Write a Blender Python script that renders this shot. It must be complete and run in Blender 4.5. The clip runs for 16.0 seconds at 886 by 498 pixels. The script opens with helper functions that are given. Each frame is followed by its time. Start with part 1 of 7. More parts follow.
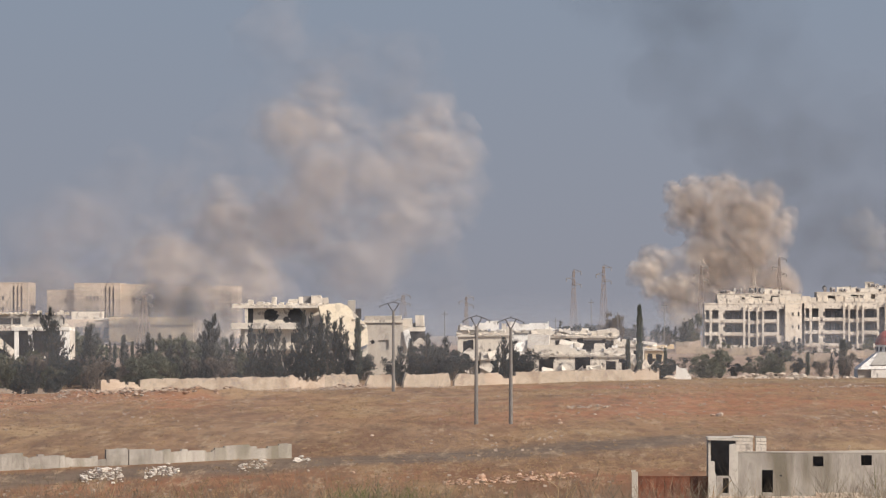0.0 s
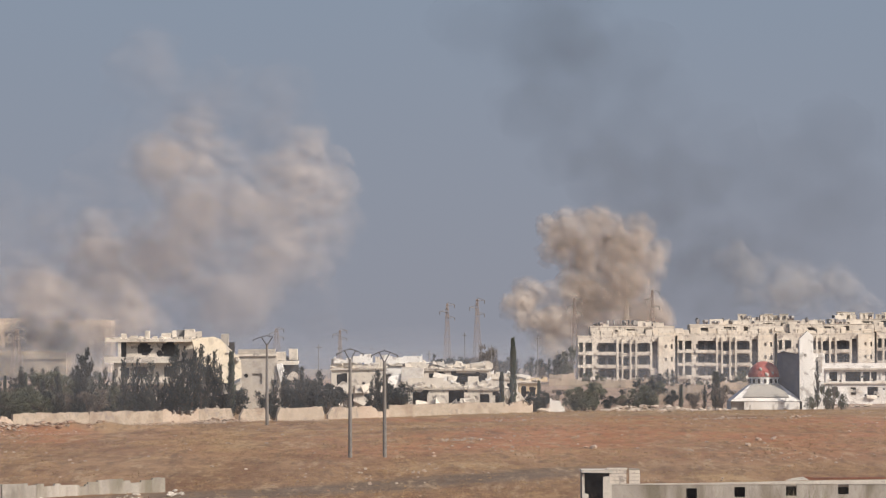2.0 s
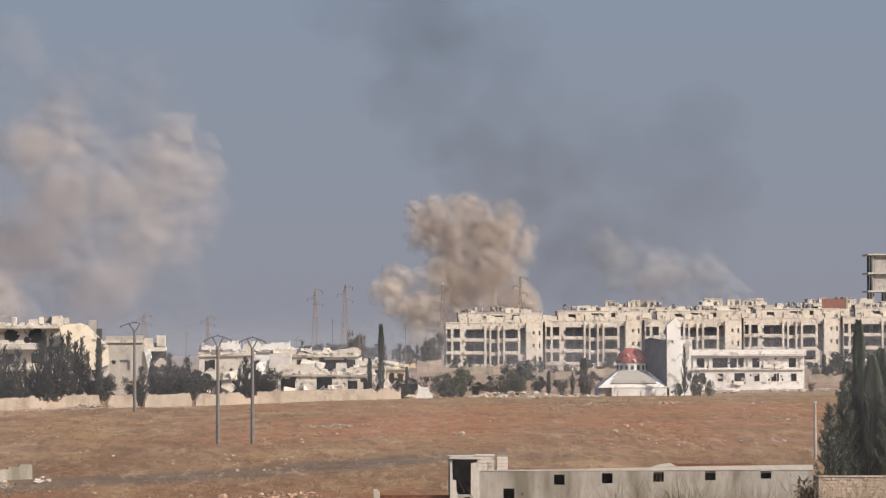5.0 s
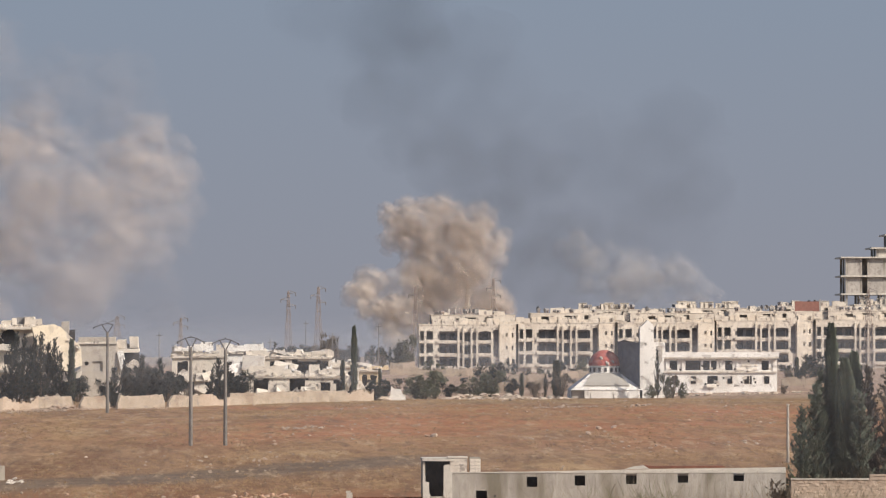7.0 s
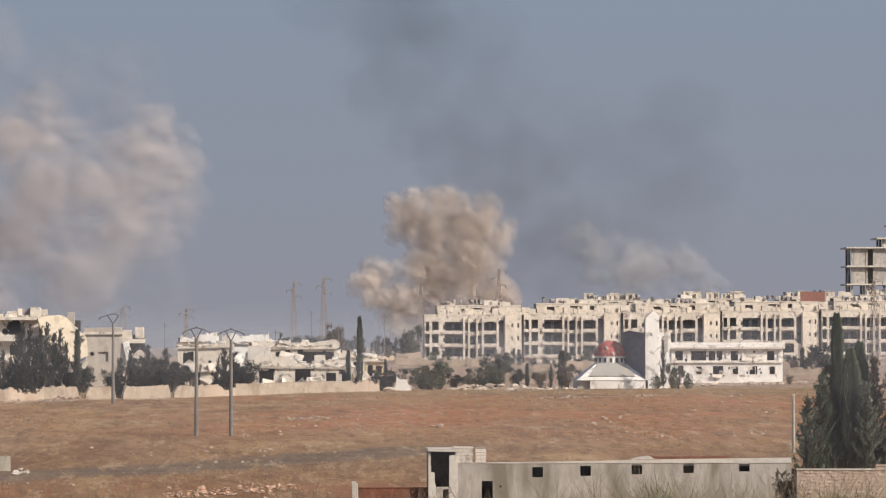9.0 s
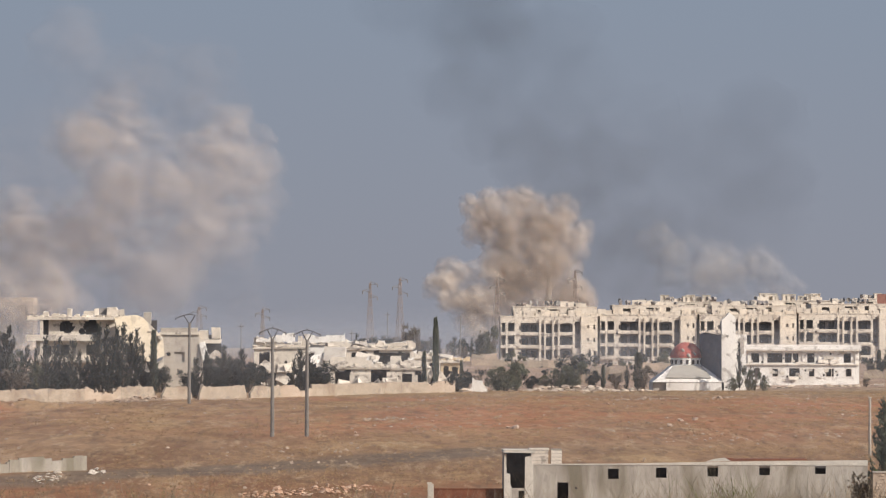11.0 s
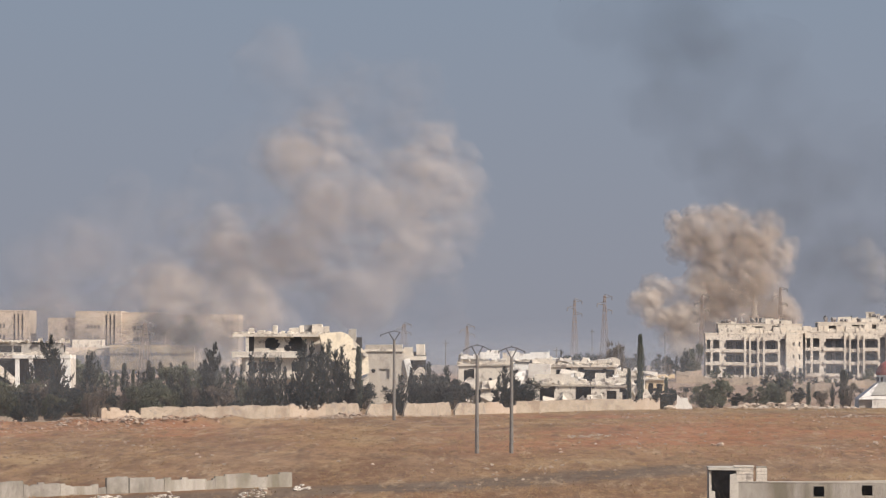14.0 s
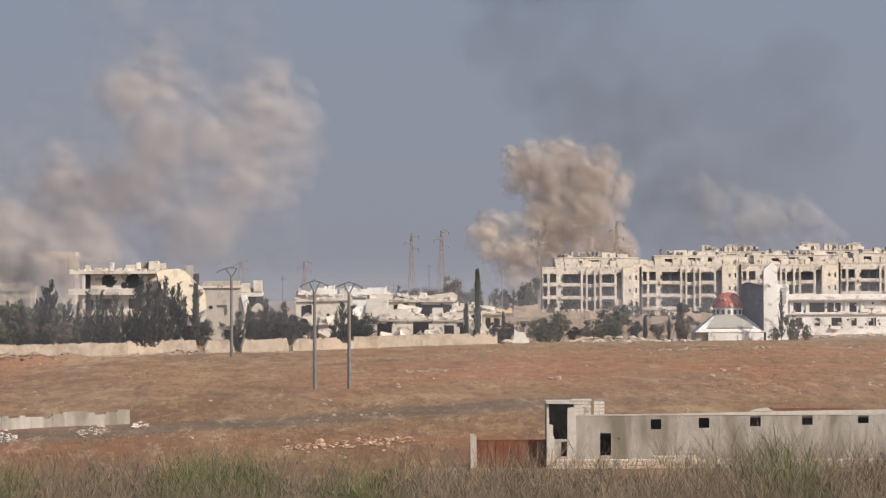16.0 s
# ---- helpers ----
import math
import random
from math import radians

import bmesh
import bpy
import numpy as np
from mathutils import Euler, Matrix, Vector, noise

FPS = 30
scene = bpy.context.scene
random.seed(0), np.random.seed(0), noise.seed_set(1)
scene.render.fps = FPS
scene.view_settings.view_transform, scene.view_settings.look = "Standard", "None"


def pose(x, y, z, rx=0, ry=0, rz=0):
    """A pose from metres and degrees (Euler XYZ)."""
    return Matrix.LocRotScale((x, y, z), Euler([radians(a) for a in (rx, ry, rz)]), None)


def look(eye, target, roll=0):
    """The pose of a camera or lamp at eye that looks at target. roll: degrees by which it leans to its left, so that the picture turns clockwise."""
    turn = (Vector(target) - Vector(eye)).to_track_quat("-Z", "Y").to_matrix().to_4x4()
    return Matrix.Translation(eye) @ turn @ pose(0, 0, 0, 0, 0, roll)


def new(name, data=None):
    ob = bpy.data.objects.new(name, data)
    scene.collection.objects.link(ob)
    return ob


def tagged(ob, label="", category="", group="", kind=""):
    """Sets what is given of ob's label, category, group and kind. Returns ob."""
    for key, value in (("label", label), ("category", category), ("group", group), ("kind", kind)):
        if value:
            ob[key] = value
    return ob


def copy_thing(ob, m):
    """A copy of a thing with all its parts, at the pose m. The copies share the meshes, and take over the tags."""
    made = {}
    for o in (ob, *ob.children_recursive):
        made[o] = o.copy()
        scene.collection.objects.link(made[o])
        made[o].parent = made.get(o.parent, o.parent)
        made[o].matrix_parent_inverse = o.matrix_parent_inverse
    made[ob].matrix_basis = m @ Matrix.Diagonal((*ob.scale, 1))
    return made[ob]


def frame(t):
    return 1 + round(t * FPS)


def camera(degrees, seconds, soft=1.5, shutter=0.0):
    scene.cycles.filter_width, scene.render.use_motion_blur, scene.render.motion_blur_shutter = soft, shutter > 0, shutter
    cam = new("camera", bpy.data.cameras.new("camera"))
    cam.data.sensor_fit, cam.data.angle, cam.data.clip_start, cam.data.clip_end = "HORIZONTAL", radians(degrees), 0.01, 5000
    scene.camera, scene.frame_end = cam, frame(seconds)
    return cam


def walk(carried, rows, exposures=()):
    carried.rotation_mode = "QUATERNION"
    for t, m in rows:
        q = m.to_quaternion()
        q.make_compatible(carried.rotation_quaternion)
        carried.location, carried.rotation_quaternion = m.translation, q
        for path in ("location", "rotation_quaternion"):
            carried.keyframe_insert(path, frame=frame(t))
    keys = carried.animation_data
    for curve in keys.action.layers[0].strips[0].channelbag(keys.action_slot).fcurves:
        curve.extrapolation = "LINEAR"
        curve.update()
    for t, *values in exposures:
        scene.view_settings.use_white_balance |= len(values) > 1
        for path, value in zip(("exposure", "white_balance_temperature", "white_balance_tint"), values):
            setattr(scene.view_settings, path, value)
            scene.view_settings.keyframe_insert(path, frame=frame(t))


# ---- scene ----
# The observer stands on a low hill and turns a long lens across the plain.
EYE_Z = 13.0
SIGHT = 7459.0            # survey scale: bearing and fall readings per unit of distance
cam = camera(12.0, 16.0, soft=1.2)
TURNS = [
    (0.0, 1.928, 1.177, -0.07), (0.5, 1.676, 1.432, -0.04), (1.0, 0.984, 1.537, 0.02),
    (1.5, 0.488, 1.600, 0.05), (2.0, 0.212, 1.627, 0.11), (2.5, -0.005, 1.677, 0.21),
    (3.0, -0.258, 1.639, 0.07), (3.5, -0.650, 1.669, 0.05), (4.0, -1.016, 1.607, 0.17),
    (4.5, -1.310, 1.511, 0.15), (4.7, -1.428, 1.440, 0.14), (6.8, -1.956, 1.448, 0.03), (7.0, -1.948, 1.466, 0.0), (7.5, -2.014, 1.423, -0.07),
    (8.0, -1.970, 1.437, -0.03), (10.5, -1.362, 1.152, -0.03), (11.0, -0.840, 1.350, -0.17),
    (11.5, -0.255, 1.650, -0.18), (12.0, 0.330, 1.764, -0.17), (12.5, 0.817, 1.725, -0.17),
    (13.0, 1.414, 1.564, -0.22), (13.5, 1.920, 1.525, -0.23), (14.0, 1.939, 1.571, -0.22),
    (14.5, 1.553, 1.514, -0.22), (15.0, 1.093, 1.355, -0.09), (15.5, 0.566, 1.078, 0.04),
    (16.0, -0.271, 0.694, 0.20),
]
walk(cam, [(t, pose(0, 0, EYE_Z, 90 + pitch, roll, yaw)) for t, yaw, pitch, roll in TURNS],
     exposures=[(0.0, 0.0), (16.0, 0.0)])
scene.cycles.transparent_max_bounces = 48

# ---- sky and sun ----
SUN_AZ, SUN_EL = 125.0, 34.0     # degrees clockwise from straight ahead, and above the horizon
world = bpy.data.worlds.new("hazy_sky")
scene.world = world
world.use_nodes = True
wn, wl = world.node_tree.nodes, world.node_tree.links
wn.clear()
w_out = wn.new("ShaderNodeOutputWorld")
w_bg = wn.new("ShaderNodeBackground")
w_sky = wn.new("ShaderNodeTexSky")
w_sky.sky_type = "NISHITA"
w_sky.sun_disc = False
w_sky.sun_elevation = radians(SUN_EL)
w_sky.sun_rotation = radians(SUN_AZ)
w_sky.air_density, w_sky.dust_density, w_sky.ozone_density = 1.0, 3.0, 1.5
w_bg.inputs["Strength"].default_value = 0.1
# grey-blue haze over the plain, thinning with height
w_co = wn.new("ShaderNodeTexCoord")
w_sep = wn.new("ShaderNodeSeparateXYZ")
wl.new(w_co.outputs["Generated"], w_sep.inputs[0])
w_ramp = wn.new("ShaderNodeValToRGB")
w_ramp.color_ramp.elements[0].position = 0.0
w_ramp.color_ramp.elements[0].color = (2.75, 2.80, 3.25, 1)
w_ramp.color_ramp.elements[1].position = 1.0
w_ramp.color_ramp.elements[1].color = (2.45, 2.95, 3.75, 1)
w_map = wn.new("ShaderNodeMapRange")
w_map.inputs["From Min"].default_value, w_map.inputs["From Max"].default_value = 0.0, 0.09
wl.new(w_sep.outputs["Z"], w_map.inputs["Value"])
wl.new(w_map.outputs[0], w_ramp.inputs[0])
w_fade = wn.new("ShaderNodeMapRange")
w_fade.interpolation_type = "SMOOTHSTEP"
w_fade.inputs["From Min"].default_value, w_fade.inputs["From Max"].default_value = 0.10, 0.45
w_fade.inputs["To Min"].default_value, w_fade.inputs["To Max"].default_value = 1.0, 0.0
wl.new(w_sep.outputs["Z"], w_fade.inputs["Value"])
w_mix = wn.new("ShaderNodeMix")
w_mix.data_type = "RGBA"
wl.new(w_fade.outputs[0], w_mix.inputs["Factor"])
wl.new(w_sky.outputs[0], w_mix.inputs["A"])
wl.new(w_ramp.outputs[0], w_mix.inputs["B"])
wl.new(w_mix.outputs["Result"], w_bg.inputs["Color"])
wl.new(w_bg.outputs[0], w_out.inputs[0])

sun = new("sun", bpy.data.lights.new("sun", "SUN"))
sun.data.energy, sun.data.angle, sun.data.color = 4.6, radians(0.6), (1.0, 0.89, 0.77)
_a, _e = radians(SUN_AZ), radians(SUN_EL)
TO_SUN = Vector((math.sin(_a) * math.cos(_e), math.cos(_a) * math.cos(_e), math.sin(_e)))
sun.matrix_world = look(TO_SUN * 100, (0, 0, 0))


# ---- materials ----
def mat(name, c1, c2, size=1.0, stain=None, stain_size=6.0, stain_amount=0.5, rough=0.9, bump=0.3,
        metal=0.0, vary=0.0, streak=1.0, pock=0.0, thin=0.0):
    """Two tones mixed at grain size, a stain colour at a larger size, relief and per-object variation."""
    m = bpy.data.materials.new(name)
    m.use_nodes = True
    n, l = m.node_tree.nodes, m.node_tree.links
    b = n["Principled BSDF"]
    b.inputs["Roughness"].default_value, b.inputs["Metallic"].default_value = rough, metal
    b.inputs["Specular IOR Level"].default_value = 0.25
    geo = n.new("ShaderNodeNewGeometry")
    stretch = n.new("ShaderNodeVectorMath")
    stretch.operation = "MULTIPLY"
    stretch.inputs[1].default_value = (1, 1, 1 / streak)
    l.new(geo.outputs["Position"], stretch.inputs[0])
    t1 = n.new("ShaderNodeTexNoise")
    t1.inputs["Scale"].default_value, t1.inputs["Detail"].default_value, t1.inputs["Roughness"].default_value = 1 / size, 6, 0.65
    l.new(stretch.outputs[0], t1.inputs["Vector"])
    r1 = n.new("ShaderNodeMapRange")
    r1.inputs["From Min"].default_value, r1.inputs["From Max"].default_value = 0.36, 0.64
    l.new(t1.outputs["Fac"], r1.inputs["Value"])
    mix = n.new("ShaderNodeMix")
    mix.data_type = "RGBA"
    mix.inputs["A"].default_value, mix.inputs["B"].default_value = (*c1, 1), (*c2, 1)
    l.new(r1.outputs[0], mix.inputs["Factor"])
    col = mix.outputs["Result"]
    if stain:
        t2 = n.new("ShaderNodeTexNoise")
        t2.inputs["Scale"].default_value, t2.inputs["Detail"].default_value = 1 / stain_size, 5
        l.new(stretch.outputs[0], t2.inputs["Vector"])
        r2 = n.new("ShaderNodeMapRange")
        r2.inputs["From Min"].default_value, r2.inputs["From Max"].default_value = 0.48, 0.68
        r2.inputs["To Max"].default_value = stain_amount
        l.new(t2.outputs["Fac"], r2.inputs["Value"])
        m2 = n.new("ShaderNodeMix")
        m2.data_type = "RGBA"
        m2.inputs["B"].default_value = (*stain, 1)
        l.new(col, m2.inputs["A"])
        l.new(r2.outputs[0], m2.inputs["Factor"])
        col = m2.outputs["Result"]
    if pock:
        t3 = n.new("ShaderNodeTexNoise")
        t3.inputs["Scale"].default_value, t3.inputs["Detail"].default_value, t3.inputs["Roughness"].default_value = 0.95, 3, 0.7
        l.new(geo.outputs["Position"], t3.inputs["Vector"])
        r3 = n.new("ShaderNodeMapRange")
        r3.inputs["From Min"].default_value, r3.inputs["From Max"].default_value = 0.57, 0.62
        r3.inputs["To Max"].default_value = pock
        l.new(t3.outputs["Fac"], r3.inputs["Value"])
        m3 = n.new("ShaderNodeMix")
        m3.data_type = "RGBA"
        m3.inputs["B"].default_value = (0.24, 0.21, 0.195, 1)
        l.new(col, m3.inputs["A"])
        l.new(r3.outputs[0], m3.inputs["Factor"])
        col = m3.outputs["Result"]
    if vary:
        info = n.new("ShaderNodeObjectInfo")
        rv = n.new("ShaderNodeMapRange")
        rv.inputs["To Min"].default_value, rv.inputs["To Max"].default_value = 1 - vary, 1 + vary
        l.new(info.outputs["Random"], rv.inputs["Value"])
        hs = n.new("ShaderNodeHueSaturation")
        l.new(rv.outputs[0], hs.inputs["Value"])
        l.new(col, hs.inputs["Color"])
        col = hs.outputs[0]
    l.new(col, b.inputs["Base Color"])
    if bump:
        bp = n.new("ShaderNodeBump")
        bp.inputs["Strength"].default_value, bp.inputs["Distance"].default_value = bump, size * 0.15
        l.new(t1.outputs["Fac"], bp.inputs["Height"])
        l.new(bp.outputs[0], b.inputs["Normal"])
    if thin:
        tr, mx = n.new("ShaderNodeBsdfTranslucent"), n.new("ShaderNodeMixShader")
        mx.inputs[0].default_value = thin
        l.new(col, tr.inputs["Color"])
        l.new(b.outputs[0], mx.inputs[1])
        l.new(tr.outputs[0], mx.inputs[2])
        l.new(mx.outputs[0], n["Material Output"].inputs["Surface"])
    return m


M_LIME = mat("cream_limestone", (0.62, 0.565, 0.49), (0.73, 0.675, 0.595), 0.9, (0.42, 0.37, 0.32), 5.0, 0.6, streak=2.0, pock=0.75)
M_LIME_PALE = mat("pale_limestone", (0.62, 0.565, 0.49), (0.72, 0.665, 0.59), 0.8, (0.40, 0.35, 0.30), 4.0, 0.6, streak=2.0, pock=0.6)
M_GREY = mat("grey_render", (0.40, 0.37, 0.34), (0.50, 0.47, 0.43), 0.7, (0.30, 0.28, 0.26), 4.0, 0.6, streak=2.0, pock=0.5)
M_BEIGE = mat("beige_render", (0.46, 0.42, 0.37), (0.55, 0.505, 0.45), 0.8, (0.36, 0.33, 0.29), 3.0, 0.6, streak=2.0, pock=0.3)
M_WHITE = mat("white_plaster", (0.82, 0.80, 0.765), (0.88, 0.865, 0.835), 0.6, (0.56, 0.52, 0.47), 3.0, 0.45, streak=2.0, pock=0.55)
M_CREAM = mat("bright_cream_stone", (0.60, 0.525, 0.405), (0.69, 0.615, 0.50), 1.0, (0.48, 0.40, 0.31), 3.0, 0.6, pock=0.3)
M_BAY = mat("smooth_cream_stone", (0.70, 0.63, 0.53), (0.78, 0.71, 0.61), 1.4, (0.58, 0.50, 0.41), 5.0, 0.45, pock=0.3)
M_INST = mat("pinkish_sandstone", (0.60, 0.50, 0.405), (0.68, 0.58, 0.48), 1.5, (0.52, 0.42, 0.34), 9.0, 0.4)
M_GALLERY_SHADE = mat("gallery_shade", (0.20, 0.19, 0.19), (0.28, 0.265, 0.26), 1.2)
# bluish grey standing for surfaces in shadow
M_SHADE = mat("shade_blue_grey", (0.16, 0.17, 0.205), (0.23, 0.24, 0.275), 0.8, (0.2, 0.2, 0.2), 3.0, 0.4)
M_FIELDGRASS = mat("field_straw", (0.31, 0.205, 0.12), (0.39, 0.27, 0.16), 1.5, bump=0)
M_FIELDWEED = mat("withered_field_weed", (0.20, 0.132, 0.085), (0.27, 0.185, 0.118), 1.5, bump=0)
M_SAND = mat("yellow_sandstone", (0.60, 0.47, 0.31), (0.68, 0.55, 0.39), 1.5, (0.52, 0.40, 0.27), 9.0, 0.4)
M_CONC = mat("weathered_concrete", (0.35, 0.325, 0.29), (0.46, 0.43, 0.385), 0.5, (0.17, 0.15, 0.11), 2.4, 0.85, streak=4.0, pock=0.3)
M_CONC_PALE = mat("pale_concrete", (0.52, 0.49, 0.44), (0.62, 0.59, 0.53), 0.5, (0.38, 0.35, 0.30), 2.5, 0.5)
M_OLDWALL = mat("old_block_wall", (0.27, 0.25, 0.225), (0.36, 0.335, 0.30), 0.5, (0.16, 0.145, 0.12), 1.6, 0.8, streak=2.0, pock=0.5)
M_POLE = mat("pole_concrete", (0.165, 0.152, 0.14), (0.21, 0.195, 0.18), 0.4, (0.12, 0.11, 0.10), 2.0, 0.5)
# near-black for what shows through openings; the rooms' shade is in the colour
M_DARK = mat("unlit_interior_dark", (0.055, 0.052, 0.056), (0.09, 0.085, 0.088), 0.8)
# shade inside loggias and rooms put into the colour, with darker stains
M_ROOM = mat("shaded_room_plaster", (0.20, 0.185, 0.195), (0.29, 0.27, 0.275), 0.9, (0.06, 0.055, 0.06), 2.0, 0.7)
M_DUSTWALL = mat("dusty_tan_wall", (0.34, 0.285, 0.225), (0.43, 0.365, 0.295), 0.7, (0.25, 0.19, 0.145), 2.2, 0.75, bump=0.15, pock=0.55)
M_RED_DOME = mat("faded_red_paint", (0.36, 0.085, 0.075), (0.44, 0.14, 0.12), 0.6, (0.55, 0.33, 0.26), 1.6, 0.6, rough=0.7)
M_RED_WALL = mat("dull_red_paint", (0.23, 0.11, 0.092), (0.29, 0.15, 0.125), 0.7, (0.2, 0.12, 0.1), 2.0, 0.5)
M_RUST = mat("rusted_sheet", (0.17, 0.065, 0.04), (0.24, 0.10, 0.06), 0.4, (0.09, 0.05, 0.04), 1.2, 0.6, rough=0.8)
M_ROOFGREY = mat("grey_roof_sheet", (0.36, 0.34, 0.31), (0.44, 0.42, 0.38), 0.8, (0.28, 0.26, 0.24), 3.0, 0.5)
M_STEEL = mat("galvanised_steel", (0.20, 0.19, 0.19), (0.28, 0.27, 0.26), 0.5, rough=0.6, metal=0.3)
M_BRACKET = mat("dark_bracket_steel", (0.07, 0.065, 0.065), (0.11, 0.10, 0.10), 0.3, rough=0.7)
M_STEEL_RUST = mat("rusty_lattice_steel", (0.26, 0.215, 0.195), (0.32, 0.27, 0.245), 0.5, rough=0.7)
M_STONE = mat("limestone_rubble", (0.56, 0.47, 0.38), (0.68, 0.60, 0.51), 0.4, (0.46, 0.30, 0.20), 2.0, 0.5, vary=0.15)
M_WALLSTONE = mat("pinkish_wall_stone", (0.41, 0.33, 0.26), (0.50, 0.415, 0.335), 0.5, (0.33, 0.25, 0.185), 3.0, 0.6, vary=0.1)
M_CHALK = mat("chalky_white_stone", (0.64, 0.58, 0.51), (0.76, 0.71, 0.645), 0.3, (0.5, 0.42, 0.34), 1.2, 0.5)
M_REDSTONE = mat("red_earth_stone", (0.36, 0.215, 0.14), (0.48, 0.325, 0.235), 0.4, (0.56, 0.46, 0.37), 0.7, 0.8, vary=0.2)
M_FIELDSTONE = mat("field_stone", (0.42, 0.33, 0.26), (0.52, 0.43, 0.35), 0.3, (0.38, 0.24, 0.16), 0.8, 0.6, vary=0.25)
M_BARK = mat("grey_brown_bark", (0.09, 0.07, 0.055), (0.14, 0.11, 0.09), 0.2)
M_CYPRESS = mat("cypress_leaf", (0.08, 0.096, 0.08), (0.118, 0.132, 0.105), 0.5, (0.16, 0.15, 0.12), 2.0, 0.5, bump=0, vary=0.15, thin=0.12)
# lighter near copy of cypress_leaf; light added in colour against self-shading
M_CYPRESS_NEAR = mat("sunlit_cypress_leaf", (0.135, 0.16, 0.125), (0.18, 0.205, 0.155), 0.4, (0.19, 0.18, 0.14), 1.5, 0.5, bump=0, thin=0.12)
M_PINE = mat("pine_leaf", (0.048, 0.054, 0.054), (0.074, 0.08, 0.074), 0.5, (0.088, 0.08, 0.07), 2.0, 0.5, bump=0, vary=0.15, thin=0.12)
M_OLIVE = mat("dusty_green_leaf", (0.10, 0.112, 0.078), (0.145, 0.15, 0.108), 0.6, (0.175, 0.155, 0.12), 2.0, 0.5, bump=0, vary=0.2, thin=0.12)
M_BROWNLEAF = mat("dry_brown_leaf", (0.15, 0.125, 0.105), (0.21, 0.175, 0.145), 0.5, (0.13, 0.12, 0.10), 2.0, 0.5, bump=0, thin=0.12)
M_PALM = mat("palm_leaf", (0.075, 0.125, 0.045), (0.12, 0.175, 0.07), 0.3, bump=0, thin=0.12)
M_DRY = mat("dry_straw", (0.30, 0.21, 0.12), (0.42, 0.31, 0.19), 0.6, (0.20, 0.13, 0.08), 3.0, 0.6, bump=0, thin=0.12)
M_WEED = mat("dry_weed_stalk", (0.195, 0.158, 0.122), (0.27, 0.22, 0.168), 0.3, (0.15, 0.142, 0.088), 0.9, 0.8, bump=0, thin=0.12)
M_WEEDGREEN = mat("green_weed_leaf", (0.115, 0.135, 0.05), (0.175, 0.19, 0.08), 0.3, (0.19, 0.16, 0.09), 0.8, 0.5, bump=0, thin=0.12)
M_TANK = mat("dull_tank_sheet", (0.22, 0.215, 0.215), (0.32, 0.31, 0.31), 0.4, (0.25, 0.16, 0.12), 1.5, 0.5, rough=0.6)
M_DISH = mat("dish_paint", (0.24, 0.23, 0.225), (0.36, 0.35, 0.34), 0.3, rough=0.6)
M_BLUEGLASS = mat("dusty_dark_window", (0.035, 0.037, 0.045), (0.06, 0.062, 0.07), 0.5, rough=0.35, bump=0)


# ---- helpers ----
def sx(b, d):
    """Place across the view line at bearing reading b and distance d."""
    return (b - 530.0) * d / SIGHT


def sz(v, d):
    """Height at fall reading v and distance d."""
    return EYE_Z - (v - 632.0) * d / SIGHT


def link(name, bm, material, parent=None, label=""):
    me = bpy.data.meshes.new(name)
    bm.to_mesh(me)
    bm.free()
    me.materials.append(material)
    ob = new(name, me)
    if parent:
        ob.parent = parent
    if label:
        ob["label"] = label
    return ob


def part(name, bm, material, parent, label=""):
    return link(name, bm, material, parent, label)


def thing(name, m, label, category, group="", kind=""):
    ob = new(name)
    ob.empty_display_size = 0.5
    ob.matrix_world = m
    return tagged(ob, label, category, group, kind)


def box(bm, x0, x1, y0, y1, z0, z1, j=0.0):
    """A box; j roughens its corners."""
    vs = [bm.verts.new((x + random.uniform(-j, j), y + random.uniform(-j, j), z + random.uniform(-j, j)))
          for z in (z0, z1) for x, y in ((x0, y0), (x1, y0), (x1, y1), (x0, y1))]
    for f in ((3, 2, 1, 0), (4, 5, 6, 7), (0, 1, 5, 4), (1, 2, 6, 5), (2, 3, 7, 6), (3, 0, 4, 7)):
        bm.faces.new([vs[i] for i in f])


def boxes(*spec, j=0.0):
    bm = bmesh.new()
    for s in spec:
        box(bm, *s, j=j)
    return bm


